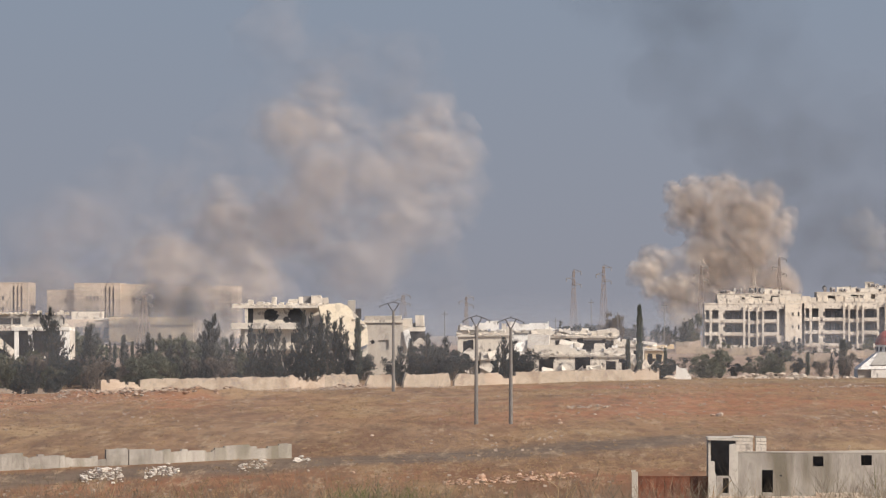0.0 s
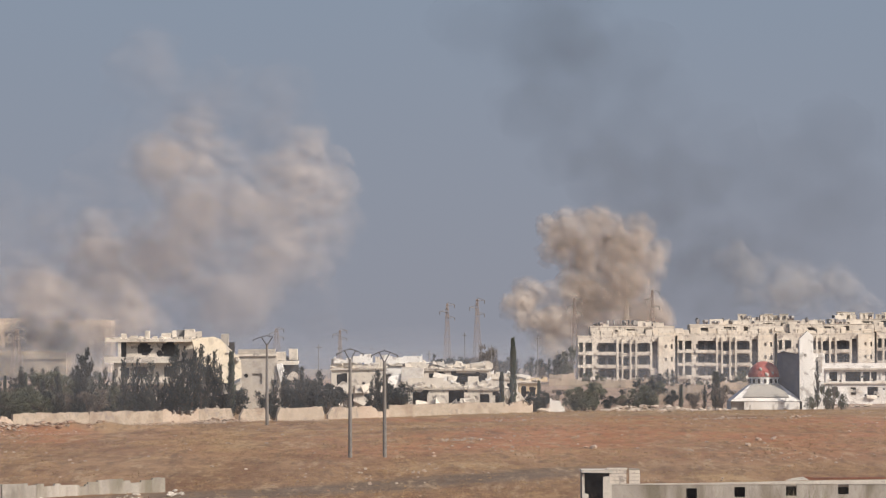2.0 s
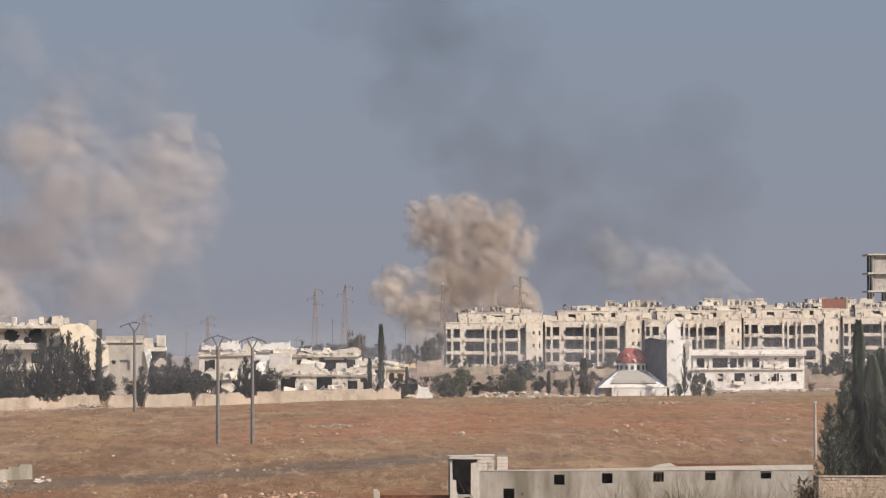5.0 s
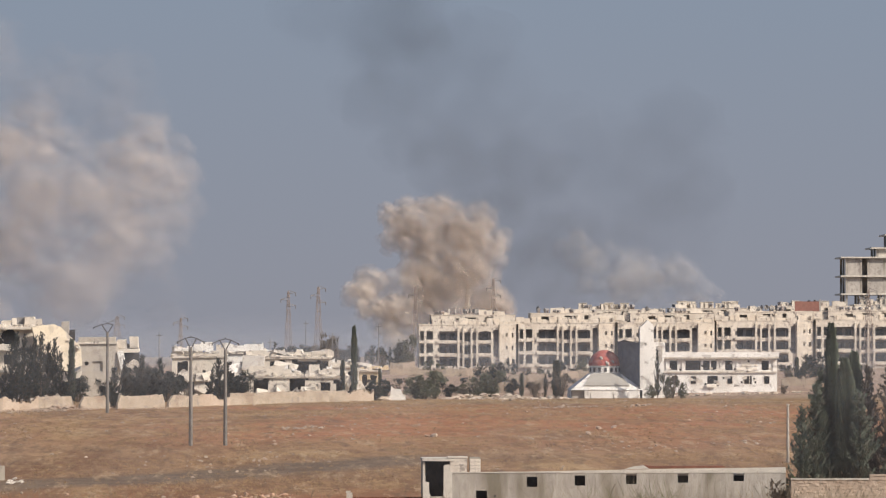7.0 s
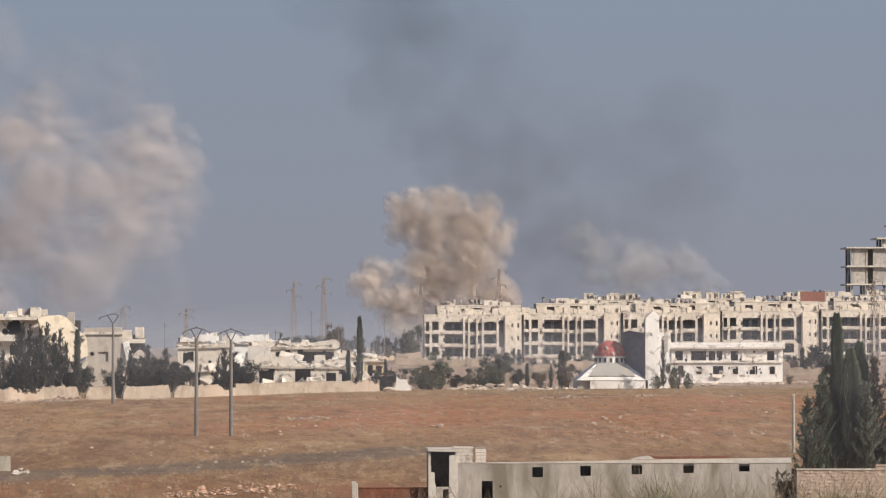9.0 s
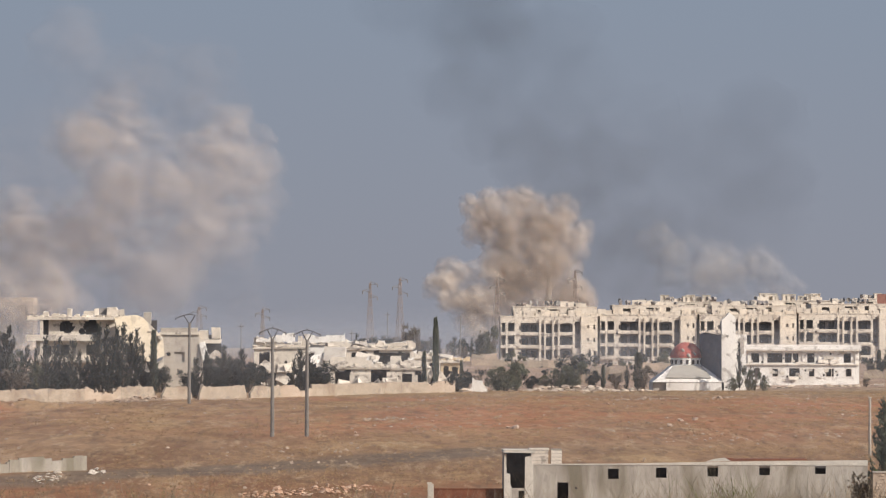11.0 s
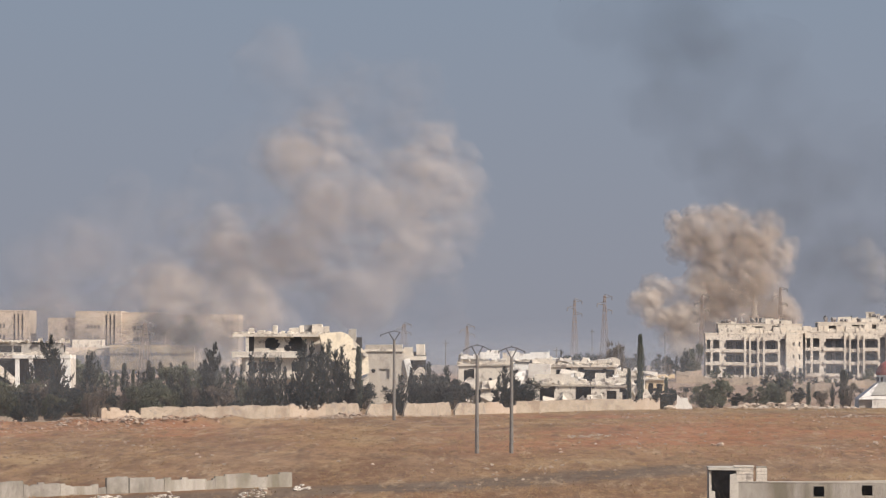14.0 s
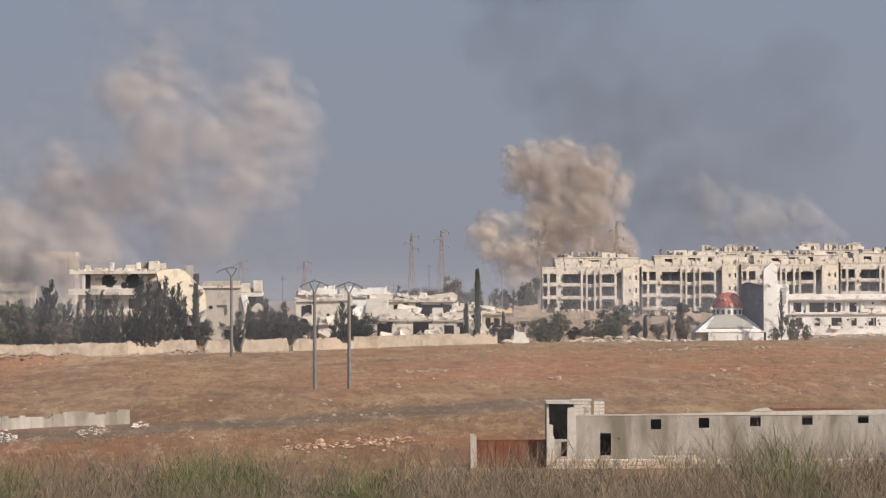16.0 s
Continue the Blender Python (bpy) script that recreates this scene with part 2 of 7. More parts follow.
def holed(x0, x1, z0, z1, y0, y1, holes):
    """A wall with openings that go through it, as one skin; holes are (x0, x1, z0, z1)."""
    bm = bmesh.new()
    xs = sorted({x0, x1, *[min(max(v, x0), x1) for h in holes for v in h[:2]]})
    zs = sorted({z0, z1, *[min(max(v, z0), z1) for h in holes for v in h[2:]]})
    nx, nz = len(xs) - 1, len(zs) - 1
    solid = [[not any(h[0] < (xs[i] + xs[i + 1]) / 2 < h[1] and h[2] < (zs[k] + zs[k + 1]) / 2 < h[3] for h in holes)
              for k in range(nz)] for i in range(nx)]
    made = {}

    def v(i, k, s):
        if (i, k, s) not in made:
            made[i, k, s] = bm.verts.new((xs[i], (y0, y1)[s], zs[k]))
        return made[i, k, s]

    def full(i, k):
        return 0 <= i < nx and 0 <= k < nz and solid[i][k]

    for i in range(nx):
        for k in range(nz):
            if not solid[i][k]:
                continue
            bm.faces.new((v(i, k, 0), v(i + 1, k, 0), v(i + 1, k + 1, 0), v(i, k + 1, 0)))
            bm.faces.new((v(i, k + 1, 1), v(i + 1, k + 1, 1), v(i + 1, k, 1), v(i, k, 1)))
            if not full(i - 1, k):
                bm.faces.new((v(i, k, 1), v(i, k, 0), v(i, k + 1, 0), v(i, k + 1, 1)))
            if not full(i + 1, k):
                bm.faces.new((v(i + 1, k, 0), v(i + 1, k, 1), v(i + 1, k + 1, 1), v(i + 1, k + 1, 0)))
            if not full(i, k - 1):
                bm.faces.new((v(i, k, 1), v(i + 1, k, 1), v(i + 1, k, 0), v(i, k, 0)))
            if not full(i, k + 1):
                bm.faces.new((v(i, k + 1, 0), v(i + 1, k + 1, 0), v(i + 1, k + 1, 1), v(i, k + 1, 1)))
    return bm


def prism(poly, y0, y1, bm=None):
    """An upright slab from an outline in x and z."""
    bm = bm or bmesh.new()
    n = len(poly)
    f = [bm.verts.new((x, y0, z)) for x, z in poly]
    b = [bm.verts.new((x, y1, z)) for x, z in poly]
    bm.faces.new(f)
    bm.faces.new(b[::-1])
    for i in range(n):
        bm.faces.new((f[(i + 1) % n], f[i], b[i], b[(i + 1) % n]))
    bmesh.ops.recalc_face_normals(bm, faces=bm.faces)
    return bm


def burst(x0, x1, z0, z1, seed=0, n=7):
    """Strips of a ragged, roughly round shell hole, for holed()."""
    rr = random.Random(seed)
    out, c, hz = [], (x0 + x1) / 2, (z1 - z0) / n
    for i in range(n):
        half = (x1 - x0) / 2 * math.sqrt(max(0.08, 1 - ((i + 0.5) / n * 2 - 1) ** 2)) * rr.uniform(0.85, 1.08)
        k = c + rr.uniform(-0.06, 0.06) * (x1 - x0)
        out.append((k - half, k + half, z0 + hz * i, z0 + hz * (i + 1) + 0.001))
    return out


def broken_top(x0, x1, z0, z1, drop, step=0.5, seed=0):
    """Outline of a wall whose top is broken away unevenly, in courses."""
    rnd = random.Random(seed)
    pts, x, h = [(x0, z0)], x0, z1
    while x < x1 - 1e-6:
        nx = min(x1, x + step * rnd.uniform(0.6, 1.8))
        h = min(z1, max(z1 - drop, h + rnd.choice((-1, -1, 0, 0, 1, 1)) * drop * 0.35))
        pts += [(x, h + rnd.uniform(-0.05, 0.05)), (nx - 0.02, h + rnd.uniform(-0.05, 0.05))]
        x = nx
    return pts + [(x1, z0)]


def tube(bm, a, b, r0, r1, n=7):
    a, b = Vector(a), Vector(b)
    q = (b - a).to_track_quat("Z", "Y")
    rings = [[bm.verts.new(p + q @ Vector((r * math.cos(i * math.tau / n), r * math.sin(i * math.tau / n), 0)))
              for i in range(n)] for p, r in ((a, r0), (b, r1))]
    for i in range(n):
        bm.faces.new((rings[0][i], rings[0][(i + 1) % n], rings[1][(i + 1) % n], rings[1][i]))
    bm.faces.new(rings[1])
    bm.faces.new(rings[0][::-1])


def lump(bm, c, r, squash=0.7, sub=1, rough=0.3, rnd=random):
    """A rough stone."""
    new_v = bmesh.ops.create_icosphere(bm, subdivisions=sub, radius=1.0)["verts"]
    s = [rnd.uniform(0.7, 1.3) for _ in range(3)]
    turn = Euler([rnd.uniform(0, 6) for _ in range(3)]).to_matrix()
    for v in new_v:
        p = v.co * (1 + rnd.uniform(-rough, rough))
        p = turn @ Vector((p.x * s[0], p.y * s[1], p.z * s[2]))
        v.co = Vector((c[0] + p.x * r, c[1] + p.y * r, c[2] + p.z * r * squash))


# ---- ground ----
PROFILE = [(-600, 9.0), (-60, 11.2), (0, 11.3), (30, 10.7), (48, 10.0), (62, 8.0), (120, 4.0), (240, -0.2), (318, -1.9), (334, -1.5), (346, 0.2),
           (374, 1.35), (426, 3.9), (475, 5.2), (525, 6.1), (600, 6.7), (650, 6.3), (700, 5.95), (735, 6.0), (765, 6.5), (860, 8.2),
           (1015, 9.3), (1400, 12.0), (2000, 12.4), (5200, 12.6)]
_py, _pz = [p[0] for p in PROFILE], [p[1] for p in PROFILE]


def ground_z(x, y):
    z = sum(np.interp(y + o, _py, _pz) for o in (-14, -7, 0, 7, 14)) / 5 if 60 < y < 4900 else float(np.interp(y, _py, _pz))
    z += max(0.0, min(1.0, (x - 60) / 80)) * max(0.0, min(1.0, (y - 640) / 120)) * 1.0
    if x < -30 and 470 < y < 530:      # earth bank before the wall
        z += 1.0 * min(1.0, (-30 - x) / 12) * math.exp(-((y - 484 - (x + 68) * 0.75) / 5.0) ** 2) * (0.7 + 0.6 * noise.noise(Vector((x * 0.4, y * 0.15, 2))))
    if 300 < y < 1100:
        z += 0.22 * noise.noise(Vector((x * 0.03, y * 0.03, 0))) + 0.07 * noise.noise(Vector((x * 0.17, y * 0.17, 3)))
    return float(z)


def ground_mesh():
    xs = sorted({*[float(v) for v in np.linspace(-170, 170, 171)], *[s * v for s in (-1, 1) for v in (230, 330, 500, 900, 1600, 3000, 5000)]})
    ys = sorted({*[float(v) for v in np.arange(-600, 0, 100)], *[float(v) for v in np.arange(0, 320, 8)], *[float(v) for v in np.arange(320, 720, 1.6)],
                 *[float(v) for v in np.arange(720, 1100, 6)], 1200., 1400., 1700., 2000., 2600., 3400., 4200., 5000.})
    verts = [(x, y, ground_z(x, y)) for y in ys for x in xs]
    w = len(xs)
    faces = [(j * w + i, j * w + i + 1, (j + 1) * w + i + 1, (j + 1) * w + i) for j in range(len(ys) - 1) for i in range(w - 1)]
    me = bpy.data.meshes.new("ground")
    me.from_pydata(verts, [], faces)
    me.shade_smooth()
    return me


def ground_material():
    m = bpy.data.materials.new("red_earth_and_dry_grass")
    m.use_nodes = True
    n, l = m.node_tree.nodes, m.node_tree.links
    b = n["Principled BSDF"]
    b.inputs["Roughness"].default_value = 1.0
    b.inputs["Specular IOR Level"].default_value = 0.05
    geo = n.new("ShaderNodeNewGeometry")
    sep = n.new("ShaderNodeSeparateXYZ")
    l.new(geo.outputs["Position"], sep.inputs[0])

    def math_node(op, a, c):
        k = n.new("ShaderNodeMath")
        k.operation = op
        for i, v in enumerate((a, c)):
            if isinstance(v, (int, float)):
                k.inputs[i].default_value = v
            else:
                l.new(v, k.inputs[i])
        return k.outputs[0]

    def tex(size, detail=5, rough=0.6, sxy=(1, 1)):
        sc = n.new("ShaderNodeVectorMath")
        sc.operation = "MULTIPLY"
        sc.inputs[1].default_value = (sxy[0] / size, sxy[1] / size, 1 / size)
        l.new(geo.outputs["Position"], sc.inputs[0])
        k = n.new("ShaderNodeTexNoise")
        k.inputs["Scale"].default_value, k.inputs["Detail"].default_value, k.inputs["Roughness"].default_value = 1.0, detail, rough
        l.new(sc.outputs[0], k.inputs["Vector"])
        return k.outputs["Fac"]

    def ramp(v, lo, hi, a=0.0, c=1.0):
        k = n.new("ShaderNodeMapRange")
        k.interpolation_type = "SMOOTHSTEP"
        for nm, val in (("From Min", lo), ("From Max", hi), ("To Min", a), ("To Max", c)):
            k.inputs[nm].default_value = val
        l.new(v, k.inputs["Value"])
        return k.outputs[0]

    def band(v, lo, hi, soft):
        return math_node("MULTIPLY", ramp(v, lo - soft, lo + soft), ramp(v, hi - soft, hi + soft, 1, 0))

    def mix(a, c, f):
        k = n.new("ShaderNodeMix")
        k.data_type = "RGBA"
        for nm, v in (("A", a), ("B", c)):
            if isinstance(v, tuple):
                k.inputs[nm].default_value = (*v, 1)
            else:
                l.new(v, k.inputs[nm])
        l.new(f, k.inputs["Factor"])
        return k.outputs["Result"]

    x, y = sep.outputs["X"], sep.outputs["Y"]
    wob = math_node("MULTIPLY", math_node("SUBTRACT", tex(30, 6, 0.6, (1, 0.5)), 0.5), 90)
    yw = math_node("ADD", y, wob)
    base = mix((0.22, 0.138, 0.088), (0.325, 0.212, 0.132), ramp(tex(4, 8, 0.75, (1.0, 0.3)), 0.40, 0.60))
    base = mix(base, (0.175, 0.102, 0.068), ramp(tex(14, 8, 0.72, (1.0, 0.35)), 0.5, 0.64, 0, 0.75))
    base = mix(base, (0.40, 0.285, 0.165), ramp(tex(8, 8, 0.75, (0.7, 0.3)), 0.5, 0.62, 0, 0.75))
    red_zone = math_node("MULTIPLY", band(yw, 432, 570, 22), ramp(x, -30, 5, 0.2, 1))
    red_near = math_node("MAXIMUM", band(yw, 348, 374, 8), math_node("MULTIPLY", band(y, 464, 500, 5), ramp(x, -46, -38, 1, 0)))
    reds = math_node("MULTIPLY", math_node("MAXIMUM", red_zone, red_near), ramp(tex(18, 8, 0.7, (0.8, 0.5)), 0.36, 0.58))
    base = mix(base, mix((0.315, 0.142, 0.08), (0.395, 0.20, 0.118), ramp(tex(3, 6, 0.7), 0.4, 0.6)), math_node("MULTIPLY", reds, 0.9))
    base = mix(base, (0.185, 0.105, 0.068), math_node("MULTIPLY", ramp(yw, 372, 400, 0.75, 0), ramp(tex(9, 6, 0.7, (0.6, 0.4)), 0.4, 0.62, 0.35, 1)))
    track = math_node("SUBTRACT", y, math_node("MULTIPLY", x, 0.8))
    track = math_node("ADD", track, math_node("MULTIPLY", math_node("SUBTRACT", tex(12, 3), 0.5), 12))
    base = mix(base, mix((0.155, 0.118, 0.092), (0.20, 0.155, 0.12), ramp(tex(4, 6, 0.7), 0.4, 0.6)), math_node("MULTIPLY", band(track, 390, 405, 4), ramp(x, 6, 22, 0.95, 0.1)))
    olive = math_node("MULTIPLY", ramp(yw, 555, 600), ramp(tex(10, 6, 0.65, (1.0, 0.35)), 0.4, 0.6, 0.2, 0.8))
    base = mix(base, (0.27, 0.205, 0.125), olive)
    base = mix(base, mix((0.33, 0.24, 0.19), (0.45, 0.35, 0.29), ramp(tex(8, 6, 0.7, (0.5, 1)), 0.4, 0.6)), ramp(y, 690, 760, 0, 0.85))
    # distance haze put into the colour: far ground turns grey
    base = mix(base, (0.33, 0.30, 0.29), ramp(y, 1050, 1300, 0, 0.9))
    base = mix(base, (0.15, 0.105, 0.075), ramp(tex(1.5, 6, 0.8, (1.0, 0.12)), 0.51, 0.62, 0, 0.65))
    base = mix(base, (0.44, 0.33, 0.22), ramp(tex(1.9, 6, 0.8, (0.9, 0.12)), 0.53, 0.63, 0, 0.6))
    grain = tex(0.6, 8, 0.75)
    base = mix(base, (0.15, 0.10, 0.07), ramp(grain, 0.54, 0.74, 0, 0.45))
    base = mix(base, (0.50, 0.40, 0.30), ramp(tex(0.9, 4, 0.7, (0.6, 1)), 0.66, 0.74, 0, 0.45))
    l.new(base, b.inputs["Base Color"])
    bp = n.new("ShaderNodeBump")
    bp.inputs["Strength"].default_value, bp.inputs["Distance"].default_value = 0.4, 0.2
    l.new(grain, bp.inputs["Height"])
    l.new(bp.outputs[0], b.inputs["Normal"])
    return m


ground = new("ground", ground_mesh())
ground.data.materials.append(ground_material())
tagged(ground, "rolling field of red earth and dry straw-coloured grass", "ground", kind="structure")


# ---- apartment row ----
PITCH, FLOOR_H = 24.0, 3.1


def apartment_block(m, label, seed=5):
    """Three floors with loggias over a plinth and a set-back attic; front on local y = 0."""
    ob = thing("apartment_block", m, label, "apartment building", "apartment row")
    rows = [1.6 + FLOOR_H * i for i in range(3)]
    holes = []
    for r in rows:
        holes += [(0.12, 1.2, r - 0.4, r + 2.2), (1.85, 3.4, r - 0.4, r + 2.2), (4.9, 9.25, r, r + 2.15), (4.5, 5.2, r + 0.35, r + 1.35), (9.8, 10.5, r, r + 2.0),
                  (10.95, 12.45, r - 0.3, r + 2.1), (12.9, 13.8, r, r + 2.0), (14.3, 17.4, r, r + 2.2), (22.4, 22.8, r + 0.7, r + 1.8)]
    holes += [(17.95, 19.15, 3.9, 10.3), (22.5, 23.3, 0.9, 3.2)]
    hit = random.Random(seed)
    for i in range(9):
        a, c = hit.uniform(3.9, 22.6), hit.uniform(0.4, 10.2)
        holes += [(a, a + hit.uniform(0.25, 0.7), c, c + hit.uniform(0.25, 0.6))]
    part("front_wall", holed(0, PITCH - 0.6, -1.5, 11.4, 0, 0.35, holes), M_LIME, ob)
    part("side_wall", boxes((0, 0.35, 0.36, 12, -1.5, 11.4)), M_LIME, ob)
    part("side_wall", boxes((PITCH - 0.95, PITCH - 0.6, 0.36, 12, -1.5, 11.4)), M_LIME, ob)
    part("back_wall", boxes((0.36, PITCH - 0.96, 11.65, 12, -1.5, 11.4)), M_LIME, ob)
    part("roof_slab", boxes((-0.1, PITCH - 0.5, -0.08, 12.1, 11.41, 11.7)), M_LIME_PALE, ob, "cracked pale cornice slab")
    # slabs, loggia and stair walls take the room tone that carries the shade
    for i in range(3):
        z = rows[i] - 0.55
        part("floor_slab", boxes((0.36, PITCH - 0.97, 0.36, 11.6, z - 0.25, z)), M_ROOM, ob, "floor slab coloured for room shade")
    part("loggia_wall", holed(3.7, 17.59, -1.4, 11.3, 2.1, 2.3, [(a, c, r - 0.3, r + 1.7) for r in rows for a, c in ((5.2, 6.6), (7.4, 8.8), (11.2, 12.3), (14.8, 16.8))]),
         M_ROOM, ob, "loggia wall in a shade-darkened grey")
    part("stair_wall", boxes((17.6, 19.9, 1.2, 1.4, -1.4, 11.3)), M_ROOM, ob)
    for a, c in ((5.2, 6.6), (7.4, 8.8), (11.2, 12.3), (14.8, 16.8)):
        for r in rows:
            part("window", boxes((a, c, 2.24, 2.28, r - 0.3, r + 1.7)), M_BLUEGLASS, ob, "dark dusty window")
    for a, w in ((9.28, 0.49), (10.52, 0.4), (12.48, 0.39), (13.83, 0.44)):
        part("pilaster", boxes((a, a + w, -0.5, -0.003, 0.4, 10.9), j=0.02), M_LIME_PALE, ob, "pale stone pilaster")
    for r in rows:
        for a, c, zt in ((9.8, 10.5, r + 2.0), (10.95, 12.45, r + 2.1), (12.9, 13.8, r + 2.0), (14.3, 17.4, r + 2.2)):
            dip = min(0.42, (c - a) * 0.45)
            arc = [(a + (c - a) * (1 - math.cos(q)) / 2, zt - dip + (dip - 0.06) * math.sin(q) ** 0.6) for q in np.linspace(0, math.pi, 9)]
            part("arch_head", prism([(a, zt - 0.002), *arc, (c, zt - 0.002)], 0.03, 0.3), M_LIME_PALE, ob)
        cut = hit.uniform(5.6, 9.2) if hit.random() < 0.5 else 9.2
        part("parapet", boxes((4.4, cut, -0.45, -0.003, r - 0.75, r - 0.1), j=0.03), M_LIME_PALE, ob)
        part("parapet", boxes((14.3, 17.6, -0.45, -0.003, r - 0.75, r - 0.05), j=0.03), M_LIME_PALE, ob)
        part("balcony", boxes((0.0, 3.6, -1.0, -0.003, r - 0.75, r - 0.5), (0.0, 1.1, -1.0, -0.85, r - 0.5, r - 0.05), (1.9, 3.6, -1.0, -0.85, r - 0.5, r + 0.1), j=0.03), M_LIME_PALE, ob)
        part("balcony_post", boxes((1.3, 1.75, -1.0, -0.7, r - 0.5, r + 2.35)), M_LIME_PALE, ob)
    arch = [(17.9 + 0.65 * (1 - math.cos(a)), 10.3 + 0.55 * math.sin(a)) for a in np.linspace(0, math.pi, 9)]
    part("stair_arch", prism([(17.8, 10.25), *arch, (19.3, 10.25), (19.4, 11.2), (17.7, 11.2)], -0.12, -0.003), M_LIME_PALE, ob)
    bay = [(20.9, 21.4, r + 0.9, r + 1.7) for r in rows]
    part("stair_bay", holed(19.4, 22.1, -1.5, 11.39, -0.7, -0.4, bay), M_BAY, ob, "projecting cream stair bay")
    part("stair_bay_side", boxes((19.4, 19.7, -0.39, -0.003, -1.5, 11.39)), M_BAY, ob)
    part("stair_bay_side", boxes((21.8, 22.1, -0.39, -0.003, -1.5, 11.39)), M_BAY, ob)
    for a in (4.4, 9.65, 12.98, 14.1, 18.0, 20.2, 22.8):
        part("attic_post", boxes((a, a + 0.34, -0.1, 0.3, 11.702, 11.7 + hit.uniform(0.7, 1.7)), j=0.04), M_LIME_PALE, ob)
    # attic storey, set back, with an uneven parapet
    part("attic_wall", holed(3.0, PITCH - 0.7, 11.7, 13.75, 0.45, 0.75, [(5.6 + 1.7 * (seed % 3), 7.4 + 1.7 * (seed % 3), 12.4, 13.1), (11.2, 13.8, 12.9, 13.3), (16, 17.0 + 0.4 * (seed % 3), 12.3, 13.4)]), M_LIME, ob)
    part("attic_link", boxes((PITCH - 0.69, PITCH + 2.9, 0.7, 4.0, 12.0, 13.1), (PITCH - 0.5, PITCH + 1.4, 0.4, 0.69, 12.2, 13.4), j=0.05), M_LIME, ob, "low broken wall joining the attics")
    part("attic_core", boxes((3.01, PITCH - 0.71, 1.6, 11.5, 11.71, 13.7)), M_GREY, ob)
    part("attic_roof", boxes((2.9, PITCH - 0.65, 0.35, 11.7, 13.76, 13.95), j=0.03), M_LIME_PALE, ob)
    rnd = random.Random(seed)
    x = 3.2
    while x < PITCH - 2:
        w = rnd.uniform(1.2, 3.0)
        part("attic_parapet", boxes((x, x + w * 0.9, -0.05, 0.2, 11.701, 11.7 + rnd.uniform(0.4, 1.5)), j=0.05), M_BAY if rnd.random() < 0.6 else M_LIME, ob)
        x += w
    return ob


APT_Y = 1015.0
APT_X0 = sx(741, APT_Y)
protos_apt = []
for k in range(6):
    m = Matrix.Translation((APT_X0 + PITCH * k, APT_Y + 0.6 * (k % 2), 9.2 + (0, 0.45, 0.5, 0.9, 1.1, 1.2)[k]))
    if k < 3:
        protos_apt.append(apartment_block(m, ("shell-damaged cream stone apartment block with dark loggias", "cream stone apartment block with pocked walls and broken parapets",
                                              "pale stone apartment block with shade-dark loggias")[k], 5 + k))
    else:
        copy_thing(protos_apt[(k + 1) % 3], m)
for k in range(6):
    b = copy_thing(protos_apt[(k * 2) % 3], Matrix.Translation((sx(990, 1075) + PITCH * k * 1.02 + (k % 3) * 1.5, 1075 + 5 * (k % 2), 11.2 + 0.45 * k)))
    b["label"] = "cream stone apartment block standing behind the front row"
    b["group"] = "apartment rear row"


# ---- unfinished frame ----
def unfinished_tower(m):
    ob = thing("unfinished_building", m, "bare concrete frame of an unfinished tall building", "building")
    for z, inset in ((6, 0), (11.0, 0), (16.4, 0), (22.0, 0), (24.8, 9.2), (28.8, 13.4)):
        part("floor_slab", boxes((inset - 0.9, 30, -0.9, 14, z, z + 0.45), j=0.04), M_CONC_PALE, ob)
    part("base_wall", boxes((0, 30, 0, 14, -9, 6)), M_CONC, ob)
    for z0, z1, xs in ((6.45, 11, (0.6, 5.0, 7.2, 12, 18, 24)), (11.45, 16.4, (0.6, 5.0, 7.2, 12, 18, 24)), (16.85, 22.0, (0.6, 5.0, 7.2, 12, 18, 24)), (22.45, 24.8, (10, 15, 20, 25)), (25.25, 28.8, (14, 19, 24))):
        for x in xs:
            for y in (0.2, 7, 13):
                part("column", boxes((x, x + 0.6, y, y + 0.6, z0, z1)), M_CONC, ob)
    for z0, z1 in ((11.47, 16.38), (16.87, 21.98)):
        part("infill_wall", holed(7.9, 29, z0, z1, 0.3, 0.5, [(13, 14.2, z0 + 1.2, z0 + 2.9), (16, 19.5, z0 + 0.8, z0 + 3.0), (23, 25, z0 + 1, z0 + 3)]), M_GREY, ob)
        part("infill_wall", boxes((1.3, 4.9, 0.3, 0.5, z0, z1)), M_GREY, ob)
        part("rear_wall", boxes((1, 29, 4, 4.2, z0, z1)), M_GREY, ob)
    part("infill_wall", boxes((9.8, 29, 0.3, 0.5, 22.47, 24.78)), M_CONC_PALE, ob)
    part("stair_head", holed(13.8, 29, 25.27, 28.78, 2, 2.3, [(15, 16.2, 25.4, 27.8)]), M_CONC_PALE, ob)
    return ob


unfinished_tower(Matrix.Translation((sx(1496, 1260), 1260, sz(555, 1260) - 5.4)))


